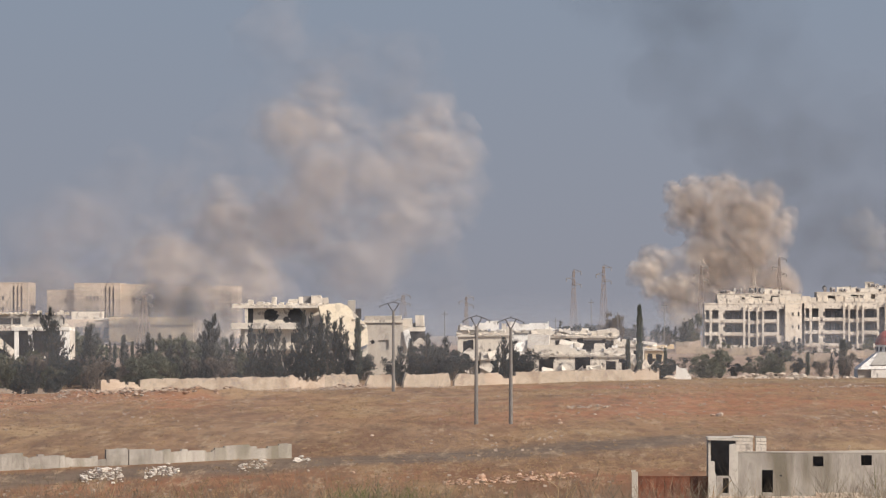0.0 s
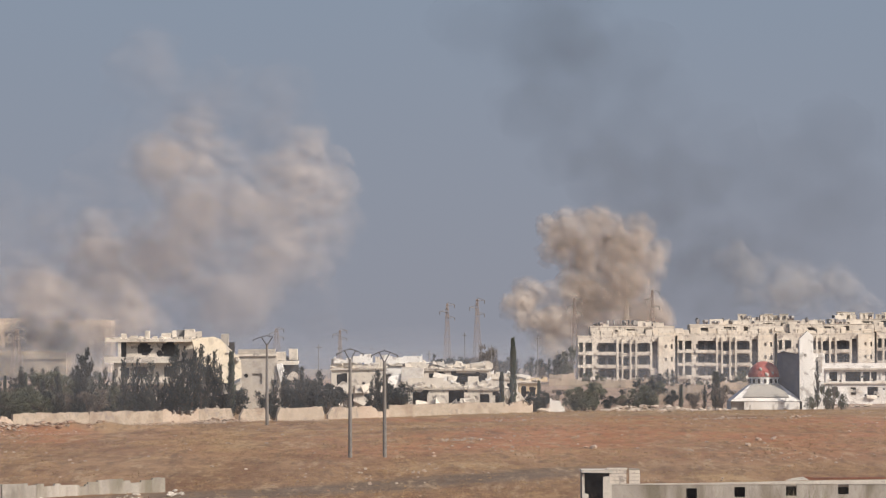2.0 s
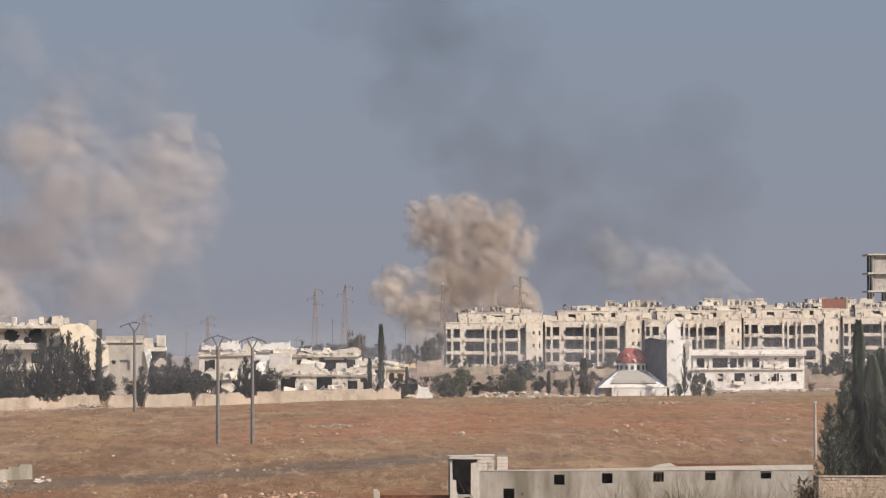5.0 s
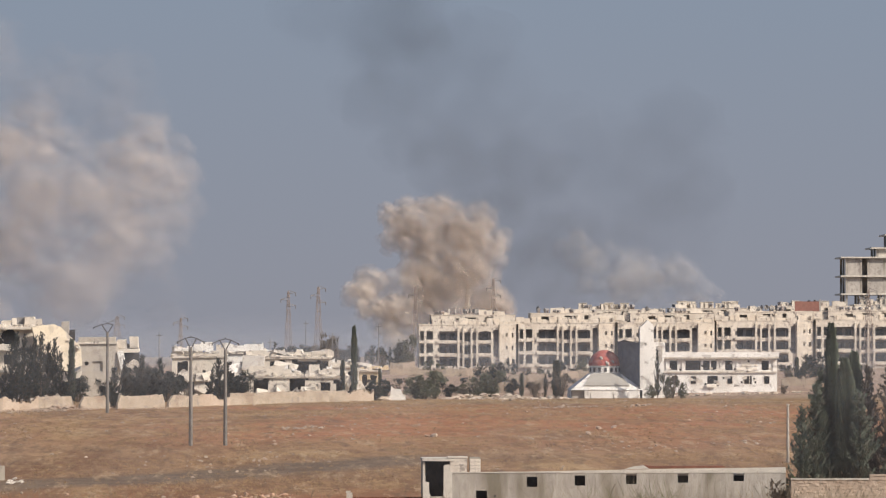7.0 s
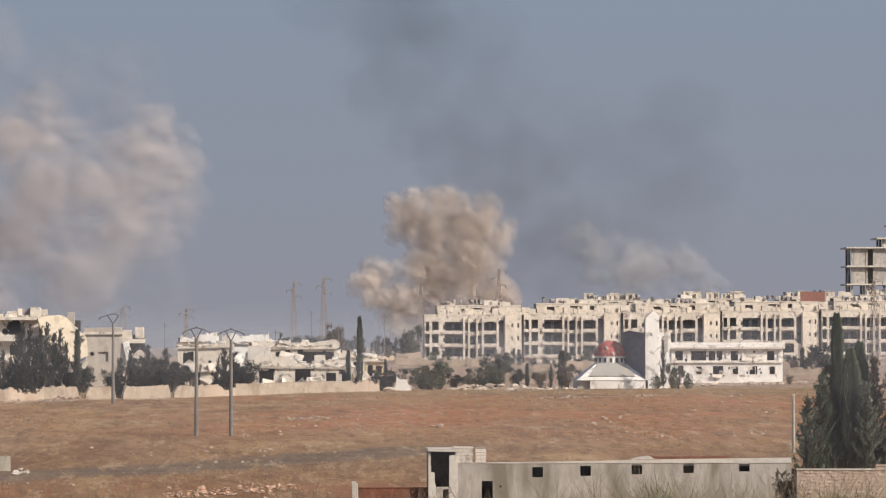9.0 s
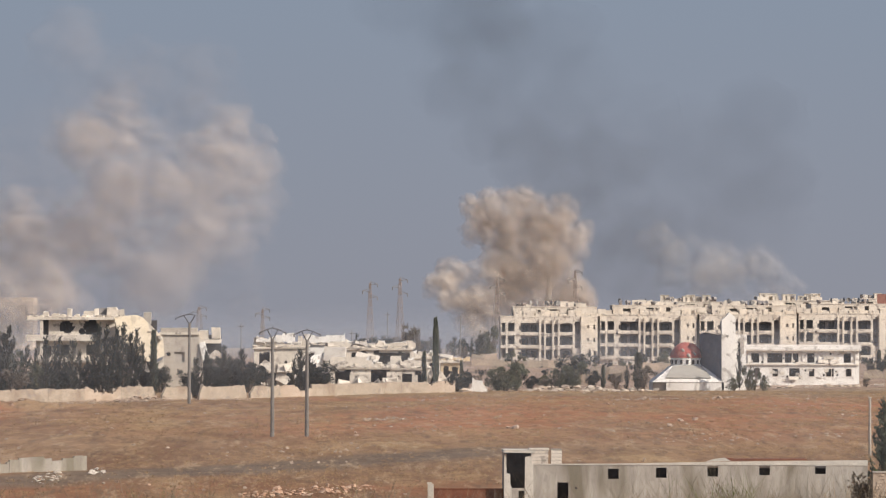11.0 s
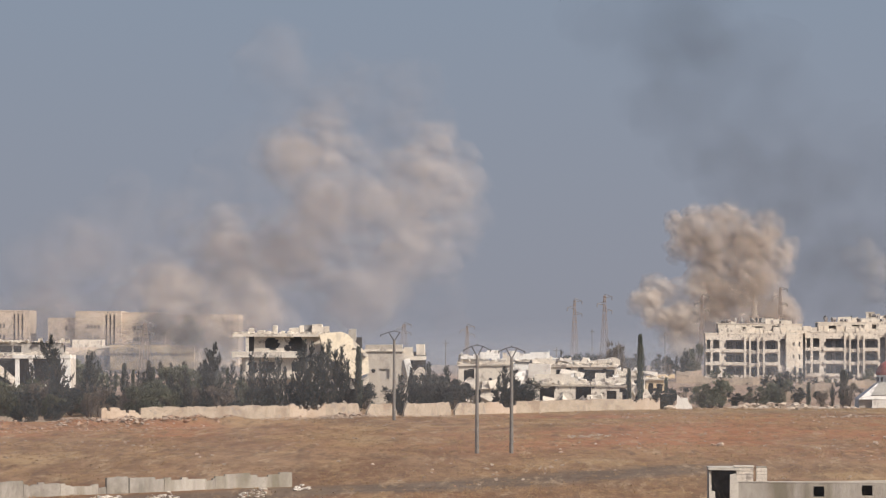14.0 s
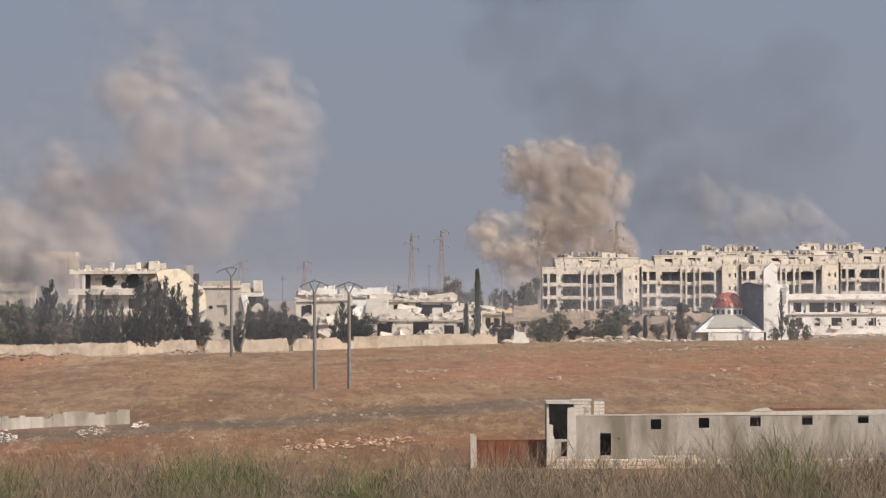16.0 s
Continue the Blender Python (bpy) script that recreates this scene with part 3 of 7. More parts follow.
# ---- street poles ----
def street_pole(x, y, h, spread, yaw, label, sides=(-1, 1)):
    """A tapered pole; struts fork from its head to a flat peak, from which wire arms slope down to their tips."""
    ob = thing("utility_pole", pose(x, y, ground_z(x, y) - 0.1, 0, 0, yaw), label, "utility pole", "poles in the field")
    bm = bmesh.new()
    tube(bm, (0, 0, -0.5), (0, 0, h - 1.0), 0.22, 0.15, 8)
    part("shaft", bm, M_POLE, ob)

    def rod(name, p, q, r, lab=""):
        bm = bmesh.new()
        tube(bm, p, q, r, r * 0.9, 6)
        part(name, bm, M_BRACKET, ob, lab)

    for sgn in (-1, 1):
        rod("strut", (0, 0, h - 1.15), (sgn * spread * 0.42, 0, h - 0.06), 0.07, "forked steel strut")
        rod("peak_bar", (sgn * spread * 0.42, 0, h - 0.06), (0, 0, h + 0.08), 0.05)
    for sgn in sides:
        rod("bracket_arm", (sgn * spread * 0.42, 0, h - 0.06), (sgn * spread, 0, h - 0.42), 0.055, "bent steel bracket arm")
        rod("insulator", (sgn * spread, 0, h - 0.62), (sgn * spread, 0, h - 0.34), 0.07)
    rod("insulator", (0, 0, h + 0.05), (0, 0, h + 0.22), 0.07)
    return ob


street_pole(sx(338, 431), 431, 11.1, 1.35, 4, "grey concrete pole with a forked wire bracket")
street_pole(sx(399, 431), 431, 10.9, 1.35, -6, "grey concrete pole with a forked wire bracket, leaning slightly")
street_pole(sx(191, 523), 523, 11.1, 1.7, 10, "grey concrete pole with a drooping wire arm near the wall", (-1,))


# ---- pylons and far poles ----
def pylon(x, y, h, w, label):
    ob = thing("lattice_pylon", pose(x, y, ground_z(x, y), 0, 0, 25), label, "pylon", "pylons beyond the houses")
    bm = bmesh.new()
    n = 9
    for i in range(n):
        z0, z1 = h * i / n, h * (i + 1) / n
        r0, r1 = w * (1 - 0.82 * i / n), w * (1 - 0.82 * (i + 1) / n)
        c0 = [(r0, r0), (-r0, r0), (-r0, -r0), (r0, -r0)]
        c1 = [(r1, r1), (-r1, r1), (-r1, -r1), (r1, -r1)]
        for k in range(4):
            tube(bm, (*c0[k], z0), (*c1[k], z1), 0.05, 0.05, 4)
            tube(bm, (*c0[k], z0), (*c1[(k + 1) % 4], z1), 0.03, 0.03, 4)
            tube(bm, (*c0[(k + 1) % 4], z0), (*c1[k], z1), 0.03, 0.03, 4)
    part("mast", bm, M_STEEL_RUST, ob)
    for f, s in ((0.97, 1), (0.88, -1), (0.80, 1)):
        bm = bmesh.new()
        tube(bm, (0, 0, h * f), (s * 2.2, 0, h * f + 0.25), 0.10, 0.06, 4)
        tube(bm, (0, 0, h * f + 0.9), (s * 2.2, 0, h * f + 0.25), 0.07, 0.05, 4)
        tube(bm, (s * 2.2, 0, h * f + 0.25), (s * 2.2, 0, h * f - 0.7), 0.11, 0.11, 5)
        part("arm", bm, M_STEEL, ob)
    return ob


for b, v, d, w in ((-252, 560, 1080, 1.6), (510, 516, 1150, 1.0), (563, 508, 1130, 1.1), (735, 507, 1200, 0.9), (873, 493, 1180, 1.0), (208, 560, 1200, 1.5), (320, 563, 1200, 0.8), (1540, 512, 900, 1.0)):
    x = sx(b, d)
    pylon(x, d, sz(v, d) - ground_z(x, d), w, "tall rust-grey lattice power pylon with short arms")


def far_pole(b, v, d):
    x = sx(b, d)
    h = sz(v, d) - ground_z(x, d)
    ob = thing("telegraph_pole", pose(x, d, ground_z(x, d)), "thin dark telegraph pole with a crossbar", "utility pole", "far poles")
    bm = bmesh.new()
    tube(bm, (0, 0, 0), (0, 0, h), 0.12, 0.08, 6)
    part("shaft", bm, M_STEEL, ob)
    part("crossbar", boxes((-0.7, 0.7, -0.05, 0.05, h - 0.8, h - 0.68)), M_STEEL, ob)


for b, v, d in ((541, 568, 1100), (282, 588, 900), (320, 590, 1000), (670, 573, 1000), (478, 600, 900), (588, 590, 800), (450, 605, 1100), (835, 575, 1100)):
    far_pole(b, v, d)


# ---- minaret ----
def minaret(x, y, z0, h):
    ob = thing("minaret", pose(x, y, z0), "slender pale stone minaret with two galleries", "minaret")
    prof = [(1.7, 0), (1.6, 0.45), (1.5, 0.62)]
    bm = bmesh.new()
    for (r0, a), (r1, c) in zip(prof, prof[1:]):
        tube(bm, (0, 0, a * h), (0, 0, c * h), r0, r1, 12)
    tube(bm, (0, 0, 0.65 * h), (0, 0, 0.8 * h), 1.1, 1.0, 12)
    tube(bm, (0, 0, 0.83 * h), (0, 0, 0.9 * h), 0.7, 0.65, 12)
    part("shaft", bm, M_LIME_PALE, ob)
    for a in (0.62, 0.80):
        bm = bmesh.new()
        tube(bm, (0, 0, a * h), (0, 0, (a + 0.03) * h), 1.6, 2.1, 12)
        part("gallery", bm, M_LIME, ob)
    bm = bmesh.new()
    tube(bm, (0, 0, 0.9 * h), (0, 0, h), 0.8, 0.03, 12)
    part("spire", bm, M_GREY, ob)


minaret(sx(827, 1500), 1500, 12, sz(495, 1500) - 12)


# ---- shed beside the field ----
def shed():
    d = 340.0
    x0, z0 = sx(800, d), 0.0
    ob = thing("concrete_shed", pose(x0, d, z0), "long weathered concrete shed, roofless, with small square windows", "shed")
    L = sx(1392, d) - x0
    top = sz(838, d) - z0
    u = d / SIGHT
    wins = []
    for b in (932, 1017, 1108, 1200, 1299):
        a = (b - 800) * u
        wins.append((a, a + 0.86, top - 1.10 + (b - 932) * 0.0012, top - 0.28 + (b - 932) * 0.0012))
    door = (1.93, 2.82, 0.42, 2.22)
    hole = (3.35, 3.55, 1.7, 1.85)
    part("front_wall", holed(0, L, -0.6, top + 0.02, 0, 0.22, [*wins, door, hole]), M_CONC, ob, "stained grey concrete wall with square openings")
    part("wall_top", prism([(0, top + 0.025), (L, top + 0.025), (L, top + 0.46), (L * 0.6, top + 0.32), (L * 0.25, top + 0.14), (0, top + 0.09)], -0.04, 0.26), M_CONC_PALE, ob, "pale mortar capping")
    part("back_wall", boxes((0, L, 5.6, 5.82, -0.6, top - 0.2)), M_CONC, ob)
    part("end_wall", boxes((L - 0.22, L, 0.23, 5.59, -0.6, top + 0.1)), M_CONC, ob)
    part("floor", boxes((0, L, 0.23, 5.59, -0.6, 0.05)), M_CONC, ob)
    part("roof", boxes((0.21, L - 0.23, 0.23, 5.59, top - 0.2, top - 0.05)), M_CONC, ob, "sagging concrete roof")
    # dark backing, so the window openings read as unlit
    part("partition", boxes((0.21, L - 0.23, 3.2, 3.35, 0.06, top - 0.21)), M_DARK, ob, "inner partition coloured dark for an unlit room")
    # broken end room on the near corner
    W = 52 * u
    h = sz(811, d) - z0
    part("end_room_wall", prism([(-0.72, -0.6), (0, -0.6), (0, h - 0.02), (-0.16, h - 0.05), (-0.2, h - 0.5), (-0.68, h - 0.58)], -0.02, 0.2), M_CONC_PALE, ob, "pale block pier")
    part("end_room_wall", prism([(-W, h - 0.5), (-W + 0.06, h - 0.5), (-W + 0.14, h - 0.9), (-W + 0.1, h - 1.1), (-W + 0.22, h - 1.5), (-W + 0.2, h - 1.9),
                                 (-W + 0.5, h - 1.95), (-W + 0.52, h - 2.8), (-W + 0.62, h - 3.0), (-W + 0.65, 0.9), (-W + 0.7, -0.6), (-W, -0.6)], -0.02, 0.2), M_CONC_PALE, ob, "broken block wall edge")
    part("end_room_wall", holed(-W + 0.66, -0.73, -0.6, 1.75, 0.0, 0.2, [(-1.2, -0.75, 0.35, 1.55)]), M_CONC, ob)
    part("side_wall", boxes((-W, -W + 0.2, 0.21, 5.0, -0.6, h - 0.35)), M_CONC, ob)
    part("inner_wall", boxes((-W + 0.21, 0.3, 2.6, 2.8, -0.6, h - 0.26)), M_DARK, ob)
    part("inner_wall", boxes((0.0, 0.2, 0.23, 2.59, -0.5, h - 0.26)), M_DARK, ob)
    part("roof_slab", boxes((-W - 0.05, 0.1, -0.12, 5.0, h - 0.25, h - 0.02), j=0.03), M_CONC_PALE, ob)
    part("roof_coping", boxes((-0.35, 1.25, -0.07, 1.9, h + 0.0, h + 0.12), j=0.02), M_LIME_PALE, ob, "pale stone coping")
    part("stub_core", boxes((-0.1, 1.18, 0.02, 1.8, top + 0.1, h - 0.022), (1.46, 2.26, 0.02, 1.8, top + 0.1, h + 0.06)), M_CONC, ob)
    blk = random.Random(17)
    course = (h - 0.03 - top - 0.1) / 4
    for r in range(4):
        for a, c, n in ((-0.15, 1.2, 3), (1.42, 2.3, 2)):
            cut = [a + (c - a) * (k + (0.0 if k in (0, n) else blk.uniform(-0.2, 0.2))) / n for k in range(n + 1)]
            for p, q in zip(cut, cut[1:]):
                part("block", boxes((p + 0.012, q - 0.012, -0.05 + blk.uniform(-0.02, 0.02), 0.3, top + 0.11 + course * r, top + 0.1 + course * (r + 1) - 0.025), j=0.012), M_LIME_PALE, ob)
    part("roof_sheet", prism([(14.6, top + 0.33), (22.2, top + 0.42), (22.1, top + 0.55), (16.5, top + 0.52), (15.6, top + 0.62), (14.9, top + 0.47)], 1.0, 2.6), M_RUST, ob, "crumpled rusty roof sheet")
    part("roof_sheet", prism([(14.0, top + 0.3), (16.0, top + 0.34), (15.5, top + 0.62), (14.6, top + 0.5)], 0.5, 1.0), M_CONC_PALE, ob, "pale folded sheet")
    # rubble-stone footing under the concrete
    rnd = random.Random(4)
    protos = []
    for i in range(5):
        bm = bmesh.new()
        box(bm, -0.17, 0.17, -0.1, 0.1, -0.13, 0.13, j=0.04)
        bmesh.ops.bevel(bm, geom=bm.edges[:], offset=0.035, segments=1, affect="EDGES")
        me = bpy.data.meshes.new("footing_stone")
        bm.to_mesh(me)
        bm.free()
        me.materials.append(M_STONE)
        protos.append(me)
    part("footing", boxes((-W, L, -0.12, 0.3, -2.2, -0.02), (6.3, 9.9, -0.12, -0.003, -0.02, 0.42)), M_WALLSTONE, ob, "pale rubble-stone footing")
    for r in range(5):
        x = -W + rnd.uniform(0, 0.2)
        while x < L:
            q = rnd.uniform(0.75, 1.15)
            z = 0.28 - r * 0.28
            if z < 0.1 or 6.3 < x < 9.9:
                if not (z > 0.1 and not 6.3 < x < 9.9) and (r < 4 or rnd.random() < 0.6):
                    st = new("footing_stone", rnd.choice(protos))
                    st.parent = ob
                    st.matrix_local = pose(x, -0.14 - rnd.random() * 0.06, z + rnd.uniform(-0.03, 0.03), 0, rnd.uniform(-12, 12), rnd.uniform(-8, 8)) @ Matrix.Diagonal((q, 1, rnd.uniform(0.8, 1.1), 1))
            x += 0.37 * q
    return ob


shed()
d = 341.0
gx0, gx1 = sx(624, d), sx(747, d)
gz = ground_z(gx0, d)
gate = thing("rusty_gate_panel", pose(gx0, d, gz), "low red-brown rusted sheet fence beside the shed", "fence")
part("sheet", boxes((0, gx1 - gx0, 0, 0.06, -0.2, sz(881, d) - gz)), M_RUST, gate)
for i in range(9):
    part("rib", boxes((0.3 + i * 0.62, 0.36 + i * 0.62, -0.035, -0.003, -0.2, sz(882, d) - gz)), M_RUST, gate)
part("top_rail", boxes((0, gx1 - gx0, -0.05, 0.1, sz(881, d) - gz + 0.003, sz(880, d) - gz + 0.03)), M_RUST, gate)
post = thing("gate_post", pose(sx(618, d), d, gz), "square grey concrete gate post", "post")
part("shaft", boxes((-0.24, 0.24, -0.2, 0.25, -0.3, sz(872, d) - gz), j=0.03), M_CONC_PALE, post)
part("cap", boxes((-0.27, 0.1, -0.2, 0.25, sz(872, d) - gz + 0.003, sz(869, d) - gz), j=0.03), M_CONC_PALE, post)


# ---- stone wall by the cypresses ----
d = 333.0
wx0 = sx(1402, d)
wz = ground_z(wx0, d)
yard = thing("yard_wall", pose(wx0, d, wz), "pinkish rubble-stone yard wall with a rough coping", "wall")
hgt = sz(849, d) - wz
part("core", boxes((0, 14, 0.055, 0.5, -0.6, hgt - 0.05)), M_WALLSTONE, yard)
part("coping", boxes((-0.05, 6.2, -0.06, 0.56, hgt - 0.045, hgt + 0.07), j=0.02), M_CONC_PALE, yard)
part("coping", boxes((6.25, 14, -0.06, 0.56, hgt + 0.25, hgt + 0.38), (6.25, 14, 0.0, 0.5, hgt - 0.05, hgt + 0.25), j=0.02), M_WALLSTONE, yard)
stone_kinds = []
rnd = random.Random(12)
for i in range(5):
    bm = bmesh.new()
    box(bm, -0.2, 0.2, -0.06, 0.06, -0.12, 0.12, j=0.045)
    bmesh.ops.bevel(bm, geom=bm.edges[:], offset=0.025, segments=1, affect="EDGES")
    me = bpy.data.meshes.new("stone")
    bm.to_mesh(me)
    bm.free()
    me.materials.append(M_WALLSTONE)
    stone_kinds.append(me)
for r in range(12):
    x = rnd.uniform(0.0, 0.3)
    while x < 10.5:
        w = rnd.uniform(0.5, 1.3)
        s = new("stone", rnd.choice(stone_kinds))
        s.parent = yard
        s.matrix_local = pose(x + 0.2 * w, 0.09 + rnd.uniform(-0.02, 0.02), hgt - 0.2 - r * 0.27 + rnd.uniform(-0.04, 0.04), 0, rnd.uniform(-11, 11), rnd.uniform(-6, 6)) @ Matrix.Diagonal((w, 1, rnd.uniform(0.65, 1.1), 1))
        x += 0.42 * w


# ---- concrete marker pole ----
d = 405.0
mk = thing("concrete_post", pose(sx(1396, d), d, ground_z(sx(1396, d), d)), "pale slim concrete post standing in the field", "post")
bm = bmesh.new()
tube(bm, (0, 0, -0.4), (0, 0, sz(718, d) - ground_z(sx(1396, d), d)), 0.15, 0.12, 8)
part("shaft", bm, M_CONC, mk)
part("cap", boxes((-0.16, 0.16, -0.16, 0.16, sz(718, d) - ground_z(sx(1396, d), d) + 0.002, sz(716, d) - ground_z(sx(1396, d), d))), M_CONC_PALE, mk)


# ---- broken low wall in the field ----
def low_wall():
    xa, xb, ya, yb = sx(-560, 366), sx(10, 384), 366.0, 384.0
    ln = math.hypot(xb - xa, yb - ya)
    z0 = ground_z((xa + xb) / 2, (ya + yb) / 2)
    ob = thing("broken_field_wall", pose(xa, ya, z0, 0, 0, math.degrees(math.atan2(yb - ya, xb - xa))), "low broken block wall of pale concrete in the field", "wall")
    segs = [(0, 5.0, 1.55, 0.15), (5.02, 8.6, 1.3, 0.4), (8.62, 12.4, 1.2, 0.45), (12.41, 13.19, 0.6, 0.3), (13.2, 15.4, 1.5, 0.25), (15.5, 19.0, 1.5, 0.5), (19.02, 24.2, 1.35, 0.5), (24.22, ln, 1.3, 0.5)]
    for i, (a, b, h, dr) in enumerate(segs):
        f = (a + b) / 2 / ln
        g = ground_z(xa + (xb - xa) * f, ya + (yb - ya) * f) - z0
        tilt = 0.018 * (b - a)
        out = [(x, z + tilt * ((x - a) / (b - a) - 0.5)) for x, z in broken_top(a, b, g - 0.8, g + h, dr, 0.7, i + 30)]
        part("wall_section", prism(out, -0.14 + 0.01 * (i % 2), 0.14), (M_OLDWALL, M_OLDWALL, M_CONC, M_OLDWALL, M_OLDWALL, M_OLDWALL, M_CONC, M_CONC)[i], ob)
    return ob


low_wall()


# ---- long boundary wall ----
def boundary_wall():
    xa, ya, xb, yb = sx(-330, 505), 505.0, sx(660, 596), 596.0
    ln = math.hypot(xb - xa, yb - ya)
    ob = thing("boundary_wall", pose(xa, ya, 0, 0, 0, math.degrees(math.atan2(yb - ya, xb - xa))), "long pale limestone boundary wall with gaps knocked through", "wall")
    gaps = [(0.424, 0.436), (0.489, 0.502), (0.588, 0.595)]
    spans, start = [], 0.0
    for a, b in (*gaps, (1.0, 1.0)):
        n = max(1, round((a - start) * 17))
        spans += [(start + (a - start) * k / n, start + (a - start) * (k + 1) / n) for k in range(n)]
        start = b
    for i, (t, t2) in enumerate(spans):
        c = (t + t2) / 2
        out = []
        for k, (x, h) in enumerate(broken_top(t * ln, t2 * ln, 0, 1.0, 0.1 if i % 5 else 0.5, 0.8 if i % 5 else 0.35, i)):
            f = x / ln
            g = ground_z(xa + (xb - xa) * f, ya + (yb - ya) * f)
            if any(abs(f - e) < 0.004 for q in gaps for e in q):
                h *= 0.4
            out.append((x, g - 0.6 if h == 0 else g + (1.8 if f < 0.6 else 1.6) * h))
        part("wall_panel", prism(out, -0.14, 0.16), M_DUSTWALL if i % 5 else M_WALLSTONE, ob)
    return ob


boundary_wall()
d = 500.0
fw = thing("boundary_wall_end", pose(sx(-560, d), d, ground_z(sx(-500, d), d)), "detached end of the pale limestone boundary wall", "wall")
part("wall_panel", prism(broken_top(0, 9.5, -0.5, 1.1, 0.3, 0.8, 77), 0, 0.25), M_DUSTWALL, fw)
part("wall_panel", prism(broken_top(9.6, 14.5, -0.5, 0.9, 0.5, 0.6, 78), 0, 0.25), M_WALLSTONE, fw)


# ---- battered villa with the collapsed wing ----
def villa():
    d = 605.0
    x0, z0 = sx(-95, d), 6.8
    s = d / SIGHT
    ob = thing("ruined_villa", pose(x0, d, z0), "three-storey stone villa with shell holes and a collapsed corner", "house", "ruined villas")
    zr, z2, z1 = sz(579, d) - z0, sz(617, d) - z0, sz(655, d) - z0
    part("roof_slab", boxes((0, 12.6, -1.2, 11, zr - 0.35, zr), j=0.06), M_LIME_PALE, ob, "sagging pale roof slab")
    part("balcony_slab", boxes((0, 10.4, -1.5, 11, z2 - 0.3, z2), j=0.05), M_LIME_PALE, ob)
    part("balcony_rim", boxes((0.0, 10.0, -1.5, -1.3, z2 + 0.003, z2 + 0.55), j=0.05), M_LIME_PALE, ob)
    part("floor_slab", boxes((0, 11, -1.2, 11, z1 - 0.3, z1), j=0.05), M_LIME, ob)
    part("upper_wall", holed(3.0, 13, z2, zr - 0.36, 0.2, 0.5, burst(4.5, 6.7, z2 + 0.8, z2 + 2.55, 1) + burst(7.3, 8.2, z2 + 0.6, z2 + 1.5, 2, 5) + burst(8.0, 10.3, z2 + 0.1, z2 + 2.8, 3, 9)), M_LIME, ob, "shell-holed upper wall")
    part("upper_wall", boxes((2.99, 3.3, 0.51, 10.8, z2, zr - 0.36)), M_GREY, ob)
    part("corner_post", boxes((1.9, 2.3, -1.0, -0.6, z2, zr - 0.36)), M_LIME_PALE, ob)
    part("corner_post", boxes((1.9, 2.3, -1.0, -0.6, z1, z2 - 0.31)), M_LIME_PALE, ob)
    part("middle_wall", holed(1.2, 13, z1, z2 - 0.31, 0.2, 0.5, [(4.2, 6.0, z1 + 0.7, z2 - 0.9), (8.4, 10.0, z1 + 0.8, z2 - 0.9), (2.0, 3.4, z1 + 0.5, z2 - 1)]), M_LIME, ob)
    part("lower_wall", holed(0.6, 18, 0, z1 - 0.31, 0.2, 0.5, [(4, 6, 0.8, 2.4), (9, 11, 0.8, 2.4)]), M_LIME, ob)
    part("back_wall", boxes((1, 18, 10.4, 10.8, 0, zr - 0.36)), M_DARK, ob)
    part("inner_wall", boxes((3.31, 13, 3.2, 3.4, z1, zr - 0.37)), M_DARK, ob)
    part("end_wall", boxes((13.0, 13.3, 0.2, 10.4, 0, zr - 0.2)), M_LIME, ob)
    # tilted slabs of the fallen wing
    face = [(12.6, zr - 0.1), (14.0, zr + 0.2), (15.7, zr + 0.36), (16.6, zr), (18.1, zr - 1.55), (19.4, zr - 3.0), (19.5, zr - 5.5), (17.6, zr - 6.4), (16.4, zr - 6.2), (15.2, zr - 4.4), (13.9, zr - 3.5), (13.1, zr - 2.3)]
    bm = prism(face, -0.2, 0.2)
    pivot = Vector((12.6, 0, zr - 3.0))
    bmesh.ops.transform(bm, matrix=Matrix.Translation(pivot + Vector((0, -2.3, 0))) @ pose(0, 0, 0, -6, 0, 22) @ Matrix.Diagonal((1.07, 1, 1, 1)) @ Matrix.Translation(-pivot), verts=bm.verts)
    part("fallen_slab", bm, M_CREAM, ob, "bright cream slab hanging from the roof")
    part("fallen_slab", prism([(16.2, zr - 6.4), (17.5, zr - 6.5), (19.4, zr - 5.6), (19.6, zr - 7.4), (17.5, zr - 8.6), (16.0, zr - 8.0)], -0.4, 0.1), M_LIME_PALE, ob)
    # dark strip laid on in place of the shade within the crack
    part("crack_shade", prism([(17.5, zr - 6.45), (19.5, zr - 5.55), (19.4, zr - 6.0), (17.7, zr - 6.9)], -1.3, -1.105), M_SHADE, ob)
    part("fallen_slab", prism([(15.0, zr - 0.3), (17.2, zr - 0.6), (18.6, zr - 2.2), (17.8, zr - 2.6), (15.8, zr - 1.0)], -0.4, 0.02), M_LIME_PALE, ob)
    part("fallen_slab", prism([(17.0, zr - 7.3), (19.4, zr - 5.9), (19.5, zr - 6.3), (17.1, zr - 7.9)], -0.6, -0.01), M_GREY, ob)
    bm = bmesh.new()
    rr = random.Random(19)
    for i in range(150):
        a = rr.uniform(0.3, 19.2)
        zb = zr if a < 15.5 else zr - (a - 15.5) * 0.85
        q = rr.uniform(0.06, 0.3)
        box(bm, a - q, a + q, -0.9 + rr.random() * 1.4, -0.5 + rr.random() * 1.4, zb - 0.1, zb + q * rr.uniform(0.3, 1.5), j=q * 0.7)
    tagged(part("debris", bm, M_LIME_PALE, ob, "pale broken masonry debris"), kind="stuff")
    # roof litter
    rnd = random.Random(3)
